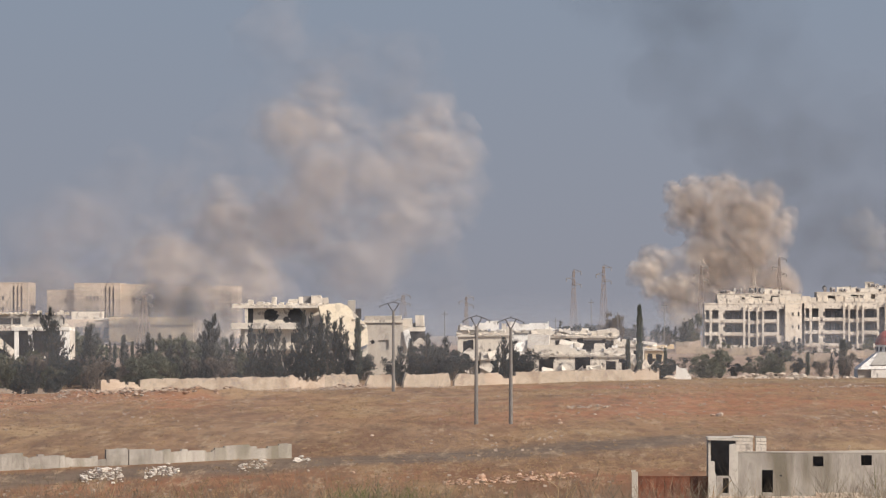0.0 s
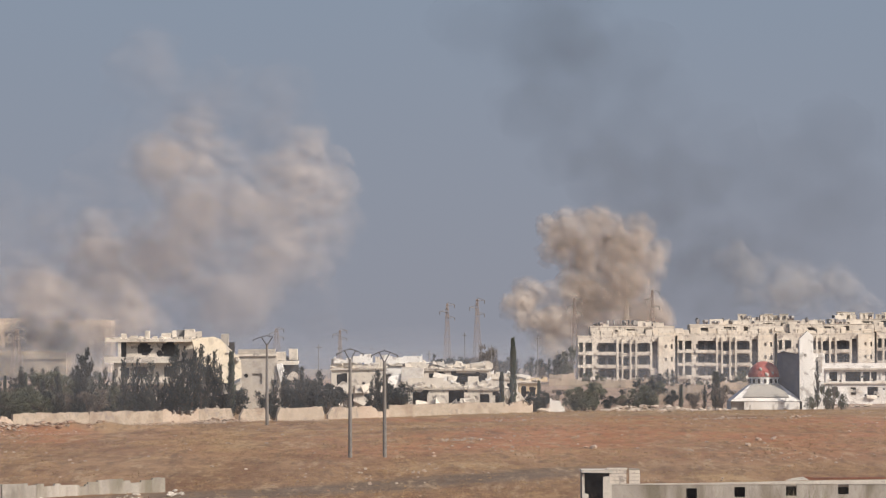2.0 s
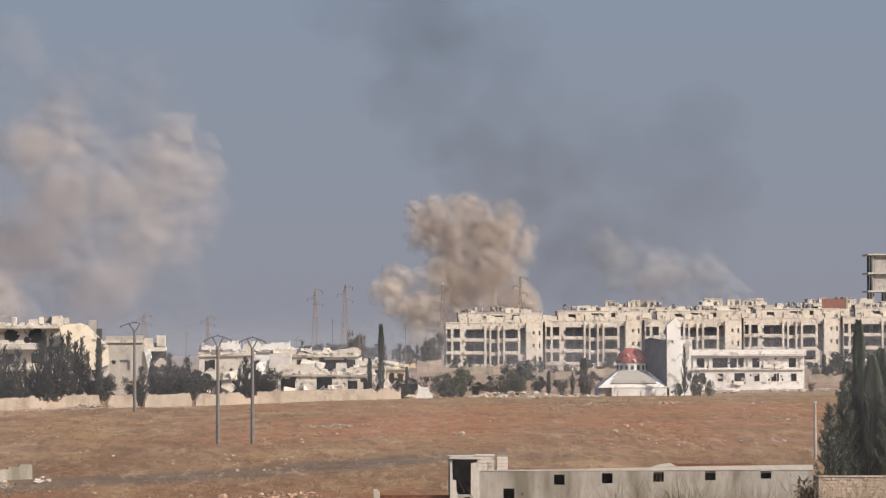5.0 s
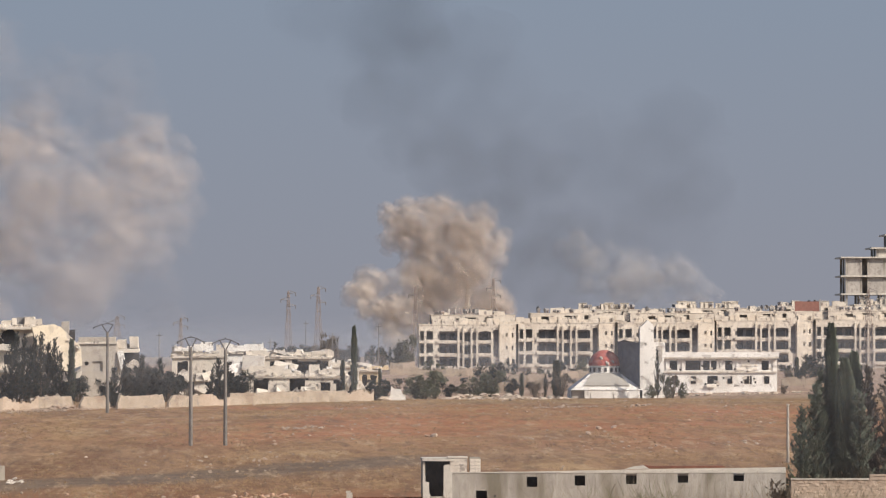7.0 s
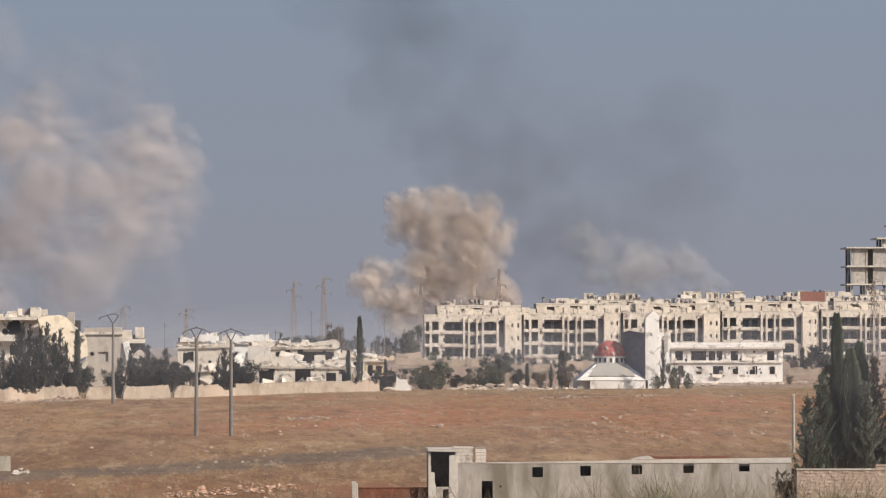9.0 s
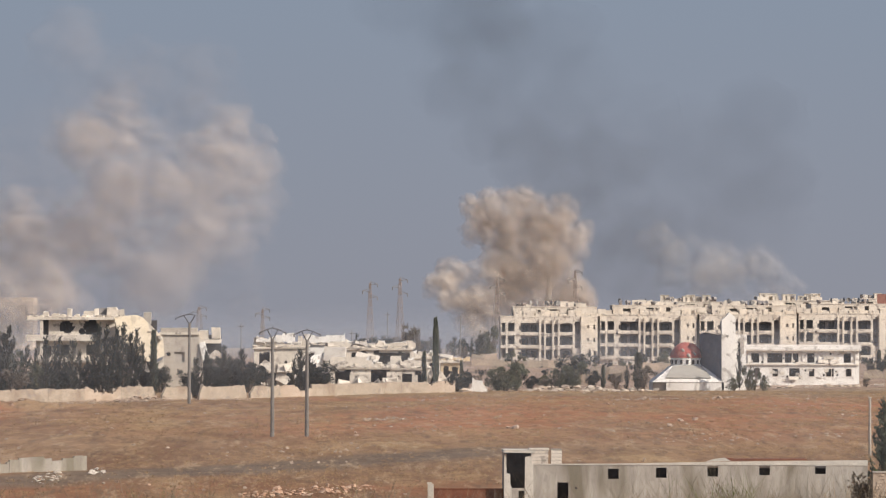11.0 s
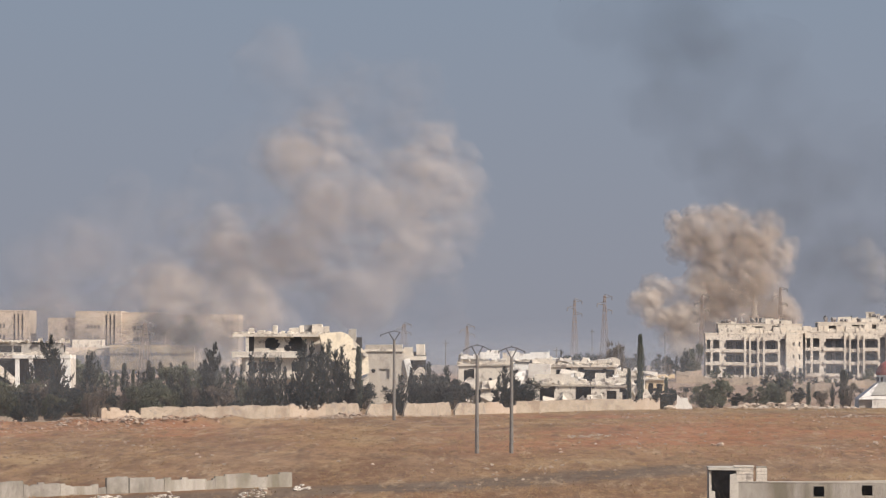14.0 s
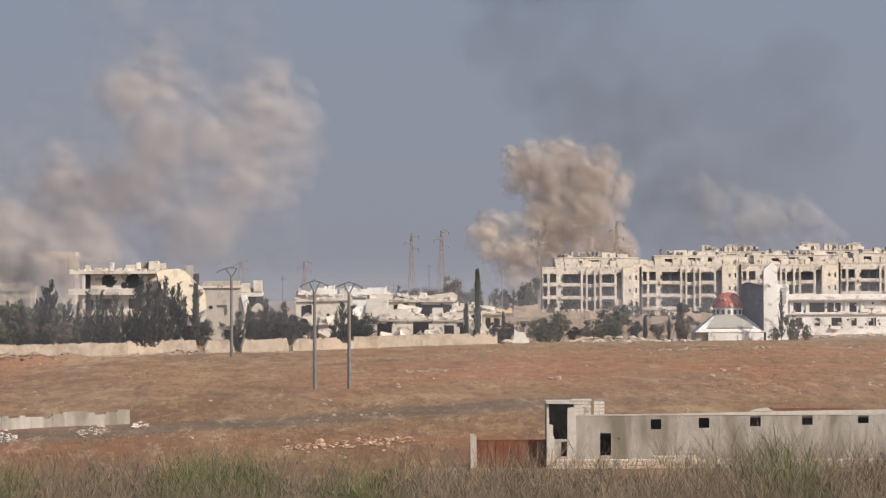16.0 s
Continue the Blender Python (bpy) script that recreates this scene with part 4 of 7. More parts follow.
    for a, w, h in ((2.2, 0.8, 0.8), (3.6, 0.9, 0.5), (5.7, 0.6, 1.2), (8.0, 1.4, 0.9), (9.6, 0.5, 1.2), (11.3, 1.5, 1.4), (12.6, 1.2, 1.1), (16.6, 1.1, 1.6), (15.4, 0.6, 0.6)):
        zb = zr - 0.02 if a < 13 else zr - 0.9
        part("roof_remnant", boxes((a, a + w, 0.2, 1.4, zb, zb + h), j=0.12), M_LIME_PALE if rnd.random() < 0.7 else M_GREY, ob)
    part("roof_tank", boxes((10.2, 12.0, 0.8, 2.2, zr + 0.001, zr + 1.35), j=0.03), M_TANK, ob, "grey-blue sheet tank")
    return ob


villa()


def villa_annex():
    d = 612.0
    x0, z0 = sx(140, d), 6.8
    ob = thing("ruined_annex", pose(x0, d, z0), "grey-beige house annex with a broken parapet", "house", "ruined villas")
    zt = sz(597, d) - z0 - 1.0
    u = d / SIGHT
    part("front_wall", holed(0, 5.4, 0, zt, 0, 0.3, [(2.0, 3.5, zt - 4.0, zt - 2.5), *burst(0.8, 1.5, zt - 3.1, zt - 2.55, 9, 5)]), M_BEIGE, ob)
    # grey fill added for the shade inside the window recess
    part("window_infill", boxes((1.9, 3.6, 0.31, 0.45, zt - 4.1, zt - 2.4)), M_GREY, ob, "window recess filled grey as shade")
    part("roof_slab", boxes((-0.2, 5.6, -0.3, 8, zt + 0.003, zt + 0.35)), M_LIME, ob)
    part("parapet", boxes((0, 5.4, -0.15, 0.15, zt + 0.353, zt + 1.0), j=0.04), M_BEIGE, ob)
    part("side_wall", boxes((5.4, 5.7, 0.0, 7.8, 0, zt)), M_LIME_PALE, ob)
    part("side_wall", boxes((0, 0.3, 0.31, 7.8, 0, zt)), M_GREY, ob)
    part("back_wall", boxes((0.31, 8.5, 7.5, 7.8, 0, zt)), M_DARK, ob)
    part("broken_wall", prism([(5.75, 0), (8.7, 0), (8.7, zt - 2.4), (7.9, zt - 2.2), (7.1, zt - 2.9), (6.4, zt - 1.7), (5.75, zt - 0.6)], 0.1, 0.4), M_LIME_PALE, ob, "wall torn open to a dark room")
    part("room_back", boxes((5.75, 8.7, 2.4, 2.6, 0, zt - 1.2)), M_DARK, ob)
    bm = bmesh.new()
    box(bm, -0.5, 0.5, -0.1, 0.1, -1.3, 1.3, j=0.12)
    bmesh.ops.transform(bm, matrix=pose(6.3, -0.4, zt - 2.4, -12, -14, 0), verts=bm.verts)
    part("fallen_slab", bm, M_WHITE, ob, "white slab leaning on the torn wall")
    part("roof_remnant", boxes((5.6, 6.9, 0.5, 1.5, zt - 0.6, zt + 0.6), j=0.1), M_LIME_PALE, ob)
    part("roof_remnant", boxes((7.4, 8.6, 0.3, 1.4, zt - 0.6, zt + 1.0), j=0.1), M_LIME_PALE, ob)
    part("roof_remnant", boxes((5.6, 8.8, 0.0, 1.8, zt - 1.2, zt - 0.62), j=0.1), M_LIME, ob)


villa_annex()


# ---- row of smashed houses behind the wall ----
def smashed_house(b0, b1, v_top, d, floors, label, seed, material, holes=(), broken=1.0):
    """A house front with a broken top, floor slabs, dark rooms and fallen slabs; holes as fractions of its front."""
    rnd = random.Random(seed)
    x0, w = sx(b0, d), (b1 - b0) * d / SIGHT
    z0 = ground_z(x0, d) - 0.2
    h = sz(v_top, d) - z0
    ob = thing("ruined_house", pose(x0, d, z0), label, "house", "smashed houses")
    hs = [(a * w, c * w, e * h, f * h) for a, c, e, f in holes]
    shell = random.Random(seed + 700)
    for a, c, e, f in list(hs):
        for k in range(3):
            p, q, g = shell.uniform(a, c), shell.choice((e, f)), shell.uniform(0.15, 0.45)
            hs.append((max(0.3, p - g), min(w - 0.3, p + g), max(0.1, q - g * 0.7), min(h * 0.86, q + g * 0.7)))
    for k in range(int(w * 0.7)):
        p, q, g = shell.uniform(0.6, w - 1.2), shell.uniform(0.3, h * 0.75), shell.uniform(0.15, 0.4)
        hs += burst(p, p + g * 1.9, q, q + g * 1.4, seed + k, 5)
    part("front_wall", holed(0, w, 0, h * 0.9, 0, 0.3, hs), material, ob)
    part("broken_parapet", prism(broken_top(0, w, h * 0.9 + 0.002, h * 0.9 + broken, broken * 0.9, 0.6, seed), 0.0, 0.3), material, ob)
    for i in range(1, floors + 1):
        z = h * 0.9 * i / floors
        part("floor_slab", boxes((-0.2, w + 0.2, -0.35, -0.003, z - 0.35, z - 0.05), j=0.07), M_LIME_PALE, ob)
        part("floor_slab", boxes((0.3, w - 0.3, 0.31, 7, z - 0.3, z - 0.1), j=0.05), M_ROOM, ob)
    part("side_wall", boxes((0, 0.3, 0.31, 7.3, 0, h * 0.85)), material, ob)
    part("side_wall", boxes((w - 0.3, w, 0.31, 7.3, 0, h * 0.8)), material, ob)
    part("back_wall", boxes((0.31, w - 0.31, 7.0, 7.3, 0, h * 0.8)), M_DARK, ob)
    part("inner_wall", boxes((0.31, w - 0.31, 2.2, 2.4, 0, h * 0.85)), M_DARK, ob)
    for i in range(int(w * 1.5)):
        a, sw, sh = rnd.uniform(0, w - 1), rnd.uniform(0.5, 2.0), rnd.uniform(0.2, 0.9)
        bm = bmesh.new()
        box(bm, -sw / 2, sw / 2, -0.5, 0.5, -0.12, 0.12 + sh * 0.3, j=0.12)
        bmesh.ops.transform(bm, matrix=pose(a, rnd.uniform(0.3, 2.5), h * 0.9 + sh * 0.5, rnd.uniform(-25, 25), rnd.uniform(-25, 25), rnd.uniform(-40, 40)), verts=bm.verts)
        part("fallen_slab", bm, rnd.choice((M_LIME_PALE, M_LIME, M_GREY)), ob)
    for i in range(int(w * 1.1)):
        a = rnd.uniform(0, w)
        bm = bmesh.new()
        box(bm, -0.9, 0.9, -0.1, 0.1, -0.6, 0.6, j=0.2)
        bmesh.ops.transform(bm, matrix=pose(a, -0.5, rnd.uniform(0.4, h * 0.55), rnd.uniform(-40, 0), rnd.uniform(-60, 60), rnd.uniform(-30, 30)), verts=bm.verts)
        part("hanging_slab", bm, rnd.choice((M_LIME_PALE, M_LIME)), ob)
    bm = bmesh.new()
    for i in range(int(w * 16)):
        a, k = rnd.uniform(-0.3, w + 0.3), rnd.random()
        zc = h * 0.9 / floors * rnd.randint(1, floors)
        q = rnd.uniform(0.05, 0.3)
        box(bm, a - q, a + q * rnd.uniform(0.5, 1.5), -0.35 - q + k * 1.5, -0.35 + q + k * 1.5, zc - 0.1, zc - 0.05 + q * rnd.uniform(0.2, 1.2), j=q * 0.7)
    tagged(part("debris", bm, M_LIME, ob, "pale broken masonry debris"), kind="stuff")
    for i in range(int(w * 0.8)):
        a = rnd.uniform(0, w)
        part("torn_wall", prism(broken_top(a, a + rnd.uniform(0.6, 1.6), h * 0.9 - 0.05, h * 0.9 + rnd.uniform(0.3, broken + 0.3), 0.5, 0.3, seed + i), 1.0 + i % 3, 1.25 + i % 3), rnd.choice((M_LIME_PALE, M_WHITE, material)), ob)
    return ob


def west_villa():
    """Open-fronted villa: a torn upper wall over a pale slab on white columns, one bay fallen in."""
    d = 640.0
    z0 = sz(676, d)
    k = d / SIGHT

    def at(b):
        return (b + 545) * k

    def up(v):
        return sz(v, d) - z0

    ob = thing("ruined_villa", pose(sx(-545, d), d, z0), "open-fronted pale villa on white columns, one bay collapsed", "house", "ruined villas")
    part("upper_wall", holed(0, at(-398), up(618), up(597), 0.6, 0.9, [(0.4, at(-490), up(613), up(602)), (at(-487), at(-473), up(613), up(602)), *burst(at(-440), at(-428), up(612), up(604), 4, 5)]), M_GREY, ob, "torn grey upper wall")
    part("broken_parapet", prism(broken_top(0, at(-398), up(597) + 0.002, up(592), 0.5, 0.6, 41), 0.6, 0.9), M_LIME, ob)
    part("upper_back", boxes((0, at(-398), 3.0, 3.2, up(618), up(600))), M_DARK, ob)
    part("floor_slab", boxes((at(-486), at(-384), -0.5, 6.8, up(624), up(618)), j=0.06), M_WHITE, ob, "pale cracked floor slab")
    for b, lean in ((-479, 0.0), (-455, 0.35)):
        part("column", prism([(at(b) - 0.3 + lean, 0), (at(b) + 0.35 + lean, 0), (at(b) + 0.3, up(624)), (at(b) - 0.3, up(624))], -0.3, 0.2), M_WHITE, ob, "chipped white column")
    part("end_wall", holed(at(-402), at(-384), 0, up(624), -0.3, 0.1, burst(at(-400), at(-394), up(652), up(643), 6, 5)), M_WHITE, ob)
    part("room_back", boxes((at(-545), at(-384), 3.4, 3.6, 0, up(624))), M_DARK, ob)
    part("side_wall", boxes((at(-384) - 0.3, at(-384), 0.11, 6.8, 0, up(618))), M_LIME, ob)
    for x, z, tilt, w in ((at(-520), up(640), 32, 2.4), (at(-500), up(652), 40, 1.8), (at(-535), up(660), 12, 2.0)):
        bm = bmesh.new()
        box(bm, -w, w, -0.12, 0.12, -0.5, 0.5, j=0.15)
        bmesh.ops.transform(bm, matrix=pose(x, -0.4, z, -20, tilt, 0), verts=bm.verts)
        part("fallen_slab", bm, M_LIME_PALE, ob, "pale slab fallen across the open bay")
    bm = bmesh.new()
    rr = random.Random(29)
    for i in range(130):
        q, a = rr.uniform(0.06, 0.28), rr.uniform(0.2, at(-386))
        zb = rr.choice((up(618), up(594), up(672)))
        box(bm, a - q, a + q, -0.5 + rr.random(), -0.2 + rr.random(), zb - 0.1, zb + q * rr.uniform(0.4, 1.8), j=q * 0.7)
    tagged(part("debris", bm, M_LIME_PALE, ob, "pale broken masonry debris"), kind="stuff")
    for i, (a, c, h) in enumerate(((-470, -440, 610), (-425, -400, 606), (-452, -430, 613))):
        part("torn_wall", prism([(at(a), up(618)), (at(c), up(618)), (at(c) - 0.5, up(h)), (at(a) + 0.6, up(h + 6))], -0.3 + 0.12 * i, -0.2 + 0.12 * i), (M_LIME_PALE, M_WHITE, M_GREY)[i], ob)
    return ob


split_house = smashed_house(305, 398, 620, 620, 2, "smashed pale stone house, its upper floor open", 21, M_LIME_PALE, [(0.1, 0.3, 0.55, 0.75), (0.62, 0.9, 0.1, 0.42), (0.3, 0.42, 0.1, 0.4)], 1.3)
roofed_house = smashed_house(392, 480, 613, 650, 2, "white-roofed pale house broken open behind the wall", 22, M_WHITE, [(0.05, 0.2, 0.4, 0.7), (0.4, 0.6, 0.45, 0.7)], 0.3)
smashed_house(440, 585, 622, 640, 2, "two-storey pale house with torn upper rooms", 23, M_LIME, [(0.26, 0.46, 0.56, 0.8), (0.55, 0.97, 0.58, 0.8), (0.05, 0.16, 0.1, 0.4)], 0.9)
smashed_house(440, 612, 660, 612, 1, "low front of a ruined house with dark doorways", 24, M_LIME, [(0.05, 0.2, 0.2, 0.75), (0.42, 0.58, 0.05, 0.8), (0.74, 0.84, 0.0, 0.68), (0.9, 0.97, 0.2, 0.7)], 1.4)
smashed_house(636, 672, 648, 615, 1, "yellowish stone porch with square pillars", 25, M_SAND, [(0.12, 0.38, 0.0, 0.72), (0.55, 0.82, 0.2, 0.7)], 0.5)
smashed_house(565, 640, 640, 660, 1, "low broken pale house beside the cypress", 26, M_LIME_PALE, [(0.3, 0.5, 0.3, 0.7), (0.7, 0.8, 0.2, 0.7)], 1.2)
west_villa()
for ob, b0, d, runs in ((split_house, 305, 620.0, ((309, 342, 608, 622), (343, 378, 606, 621))), (roofed_house, 392, 650.0, ((394, 466, 604, 623),))):
    for b, c, v, e in runs:
        k = d / SIGHT
        part("roof_wall", prism(broken_top((b - b0) * k, (c - b0) * k, sz(e, d) - ob.matrix_world.translation.z, sz(v, d) - ob.matrix_world.translation.z, 0.7, 0.5, b), -0.35, -0.05), M_WHITE, ob, "bright white broken roof wall")
# slabs hanging in the torn upper rooms, and the dark arched doorway below them
d = 628.0
for b, v, w, h, tilt, mt, lab in ((448, 645, 1.5, 1.3, 8, M_GREY, "grey concrete slab hanging at a slant before the torn rooms"), (418, 652, 1.0, 0.8, -18, M_WHITE, "white slab leaning among the torn rooms"),
                                  (505, 648, 1.7, 0.4, 14, M_LIME_PALE, "pale slab fallen across the torn rooms"), (352, 640, 1.3, 0.7, -24, M_LIME_PALE, "pale slab leaning on the smashed house")):
    slab = thing("hanging_slab", pose(sx(b, d), d, sz(v, d)), lab, "slab", "hanging slabs")
    bm = bmesh.new()
    box(bm, -w, w, -0.12, 0.12, -h, h, j=0.22)
    bmesh.ops.transform(bm, matrix=pose(0, 0, 0, -28, tilt, 6), verts=bm.verts)
    part("plate", bm, mt, slab)
d = 603.0
frag = thing("wall_fragment", pose(sx(686, d), d, ground_z(sx(690, d), d)), "white broken wall fragment among rubble", "wall")
part("wall_panel", prism([(0, -0.4), (0.1, 0.5), (0.4, 0.8), (0.45, 2.2), (0.9, 1.7), (1.9, 1.65), (2.1, 0.9), (2.5, 0.4), (2.6, -0.4)], 0, 0.3), M_WHITE, frag)
part("side_panel", prism([(1.9, -0.4), (1.9, 1.2), (2.6, 0.7), (2.7, -0.4)], 0.5, 0.8), M_LIME_PALE, frag)


# ---- far institute ----
def institute(b0, m_label, segs, d=1400.0):
    z0 = 11.5
    ob = thing("institute_building", pose(sx(b0, d), d, z0), m_label, "building", "institute blocks")
    u = d / SIGHT
    for a, c, v, yo in segs:
        zt = sz(v, d) - z0
        x0, x1 = a * u, c * u
        holes = []
        w = c - a
        if w > 70:
            sl = [(w - 28 + 7 * k, w - 25 + 7 * k) for k in range(3)]
            holes += [((a + p) * u, (a + q) * u, zt - 12, zt - 0.9) for p, q in sl]
            for r in (4.2, 7.9, 11.0):
                holes += [((a + 20 + 6.5 * k) * u, (a + 24 + 6.5 * k) * u, zt - r - 1.4, zt - r) for k in range(4)]
        else:
            holes += [((a + w * 0.6) * u, (a + w * 0.6 + 5) * u, zt - r - 1.6, zt - r) for r in (2.5, 6.4)]
        part("front_wall", holed(x0, x1, 0, zt, yo, yo + 0.5, holes), M_INST, ob)
        part("core", boxes((x0 + 0.01, x1 - 0.01, yo + 1.2, yo + 18, 0, zt - 0.1)), M_ROOM, ob)
        part("side_wall", boxes((x1 - 0.5, x1 + 0.02, yo + 0.5, yo + 18, 0, zt)), M_INST, ob)
        part("roof_rim", boxes((x0, x1, yo - 0.15, yo + 18, zt + 0.003, zt + 0.3)), M_INST, ob)
        for p, q, e, f in holes:
            if f - e > 5:
                for k in range(4):
                    part("balcony", boxes((q + 0.02, q + 0.35, yo - 0.5, yo - 0.003, e + 0.4 + k * 3, e + 2.2 + k * 3)), M_INST, ob)
    return ob


institute(-425, "pinkish sandstone institute building with tall dark slots", [(0, 50, 553, 0), (50.2, 132, 541, -2), (132.2, 208, 543, 0), (208.2, 338, 546, 3)])
institute(-545, "end block of the pinkish sandstone institute", [(0, 87, 540, 0)])
d = 1250.0
low = thing("low_hall", pose(sx(-455, d), d, 11), "long low sand-coloured hall with flat parapet", "building")
part("front_wall", boxes((0, 50, 0, 14, 0, sz(604, d) - 11)), M_INST, low)
part("parapet", boxes((20, 48, -0.4, 0, sz(604, d) - 11.2, sz(601, d) - 11)), M_LIME, low)
part("gallery_front", holed(0.5, 49.5, 0, sz(611, d) - 11, -0.6, -0.3, [(2 + 5 * k, 6 + 5 * k, 1.0, sz(618, d) - 11) for k in range(9)]), M_INST, low, "sand-coloured gallery of square bays")
# dark band for the shade under the parapet, put into the wall colour
part("gallery_back", boxes((0.5, 49.5, -0.28, -0.003, 0, sz(612, d) - 11)), M_GALLERY_SHADE, low, "gallery wall coloured dark as shade")
# yellower than the rest of the hall: sunlight put into the wing's colour
part("lit_wing", boxes((24, 49, -4.0, -0.61, sz(614, d) - 11, sz(600, d) - 11), (24, 49, -3.4, -0.61, 0, sz(614, d) - 11.003)), M_SAND, low, "wing with a flat parapet, yellowed as if sunlit")
part("roof_block", boxes((12, 21, 3, 10, sz(604, d) - 10.99, sz(590, d) - 11)), M_LIME, low)


# ---- domed mosque ----
def mosque():
    d = 722.0
    x0, z0 = sx(1070, d), 5.9
    u = d / SIGHT
    ob = thing("domed_mosque", pose(x0, d, z0), "small white mosque with a scarred red dome and sloping roof", "mosque")
    ze, zr, zd = sz(690, d) - z0, sz(662, d) - z0, sz(648, d) - z0
    w = 6.0
    part("front_wall", holed(-w + 2.2, w, -1, ze, -w, -w + 0.3, [(-2.9, -2.75, 0.0, ze - 0.6), (1.0, 1.15, 0, ze - 0.6)]), M_WHITE, ob)
    part("wing_wall", boxes((-w, -w + 2.19, -w + 0.8, -w + 1.1, -1, ze)), M_GREY, ob)
    part("side_wall", boxes((w - 0.3, w, -w + 0.31, w, -1, ze)), M_WHITE, ob)
    part("side_wall", boxes((-w, -w + 0.3, -w + 1.11, w, -1, ze)), M_WHITE, ob)
    part("back_wall", boxes((-w + 0.31, w - 0.31, w - 0.3, w, -1, ze)), M_WHITE, ob)
    bm = bmesh.new()
    lo = [bm.verts.new((x, y, ze + 0.003)) for x, y in ((-w - 0.12, -w - 0.12), (w + 0.12, -w - 0.12), (w + 0.12, w + 0.12), (-w - 0.12, w + 0.12))]
    hi = [bm.verts.new((x, y, zr)) for x, y in ((-2.7, -2.7), (2.7, -2.7), (2.7, 2.7), (-2.7, 2.7))]
    bm.faces.new(lo[::-1]), bm.faces.new(hi)
    for i in range(4):
        bm.faces.new((lo[i], lo[(i + 1) % 4], hi[(i + 1) % 4], hi[i]))
    part("hip_roof", bm, M_WHITE, ob, "pale sloping hip roof")
    bm = bmesh.new()
    p = [(-3.9, -5.6, ze + 0.75), (3.9, -5.6, ze + 0.75), (2.4, -2.75, zr + 0.15), (-2.4, -2.75, zr + 0.15)]
    q = [bm.verts.new(v) for v in p] + [bm.verts.new((x, y + 0.6, z - 0.35)) for x, y, z in p]
    for f in ((0, 1, 2, 3), (7, 6, 5, 4), (0, 4, 5, 1), (1, 5, 6, 2), (2, 6, 7, 3), (3, 7, 4, 0)):
        bm.faces.new([q[i] for i in f])
    part("roof_sheet", bm, M_ROOFGREY, ob, "grey sheet patch on the roof slope")
    bm = bmesh.new()
    tube(bm, (0, 0, zr - 0.2), (0, 0, zd), 2.65, 2.6, 24)
    drum = part("drum", bm, M_WHITE, ob)
    for k in range(16):
        a = k * math.tau / 16
        bm = bmesh.new()
        box(bm, -0.22, 0.22, -0.06, 0.06, 0, 0.75)
        bmesh.ops.transform(bm, matrix=pose(2.63 * math.sin(a), -2.63 * math.cos(a), zd - 1.05, 0, 0, math.degrees(a)), verts=bm.verts)
        part("drum_window", bm, M_DARK, drum)
    bm = bmesh.new()
    bmesh.ops.create_uvsphere(bm, u_segments=28, v_segments=16, radius=2.75)
    bmesh.ops.delete(bm, geom=[v for v in bm.verts if v.co.z < -0.05], context="VERTS")
    for v in bm.verts:
        v.co.z *= 0.98
        v.co += v.co.normalized() * 0.05 * noise.noise(v.co * 2)
    bmesh.ops.translate(bm, verts=bm.verts, vec=(0, 0, zd + 0.05))
    dome = part("dome", bm, M_RED_DOME, ob, "scarred red dome")
    for a, e, r in ((-0.3, 0.5, 0.35), (0.5, 0.25, 0.3), (0.1, 0.15, 0.4)):
        bm = bmesh.new()
        lump(bm, (2.7 * math.sin(a) * math.cos(e), -2.7 * math.cos(a) * math.cos(e), zd + 2.7 * math.sin(e)), r, 1.0, 1, 0.3, random.Random(8))
        part("dome_patch", bm, M_GREY, dome, "bare patch of plaster on the dome")
    return ob


mosque()


def mosque_tower():
    d = 716.0
    x0, z0 = sx(1133, d), 5.9
    u = d / SIGHT
    ob = thing("white_tower", pose(x0, d, z0), "white square tower with a shaded sloping buttress", "tower")
    zt = sz(572, d) - z0
    part("shaft", holed(0, 2.35, -1, zt - 0.8, 0, 0.3, [(0.7, 1.15, sz(612, d) - z0, sz(607, d) - z0)]), M_WHITE, ob)
    part("shaft_core", boxes((0.02, 2.33, 0.31, 2.4, -1, zt - 0.85)), M_WHITE, ob)
    part("cap", prism([(-0.05, zt - 0.79), (2.4, zt - 0.79), (2.2, zt - 0.2), (1.3, zt + 0.5), (0.7, zt - 0.2)], 0.0, 2.3), M_WHITE, ob)
    bm = bmesh.new()
    zb, zh = sz(690, d) - z0, sz(608, d) - z0
    p = [(-0.003, 0.5, -1), (-3.3, 5.5, -1), (-3.2, 5.2, sz(605, d) - z0), (-2.4, 3.6, sz(602, d) - z0), (-0.003, 0.5, zh)]
    q = [bm.verts.new(v) for v in p] + [bm.verts.new((x + 0.0, y + 2.5, z)) for x, y, z in p]
    n = len(p)
    bm.faces.new(q[:n]), bm.faces.new(q[n:][::-1])
    for i in range(n):
        bm.faces.new((q[i], q[(i + 1) % n], q[n + (i + 1) % n], q[n + i]))
    bmesh.ops.recalc_face_normals(bm, faces=bm.faces)
    # tower's side away from the sun, its shadow put into the colour
    part("buttress", bm, M_SHADE, ob, "wall leaning back behind the tower, coloured as shaded")
    part("side_wall", prism([(2.36, -1), (2.36, sz(606, d) - z0), (4.3, sz(606, d) - z0), (4.4, sz(625, d) - z0), (4.1, sz(640, d) - z0), (4.3, -1)], 0.4, 0.8), M_WHITE, ob)
    part("round_relief", boxes((3.0, 3.9, 0.3, 0.397, sz(640, d) - z0, sz(612, d) - z0), j=0.1), M_GREY, ob, "grey plaster scar")
    return ob


mosque_tower()


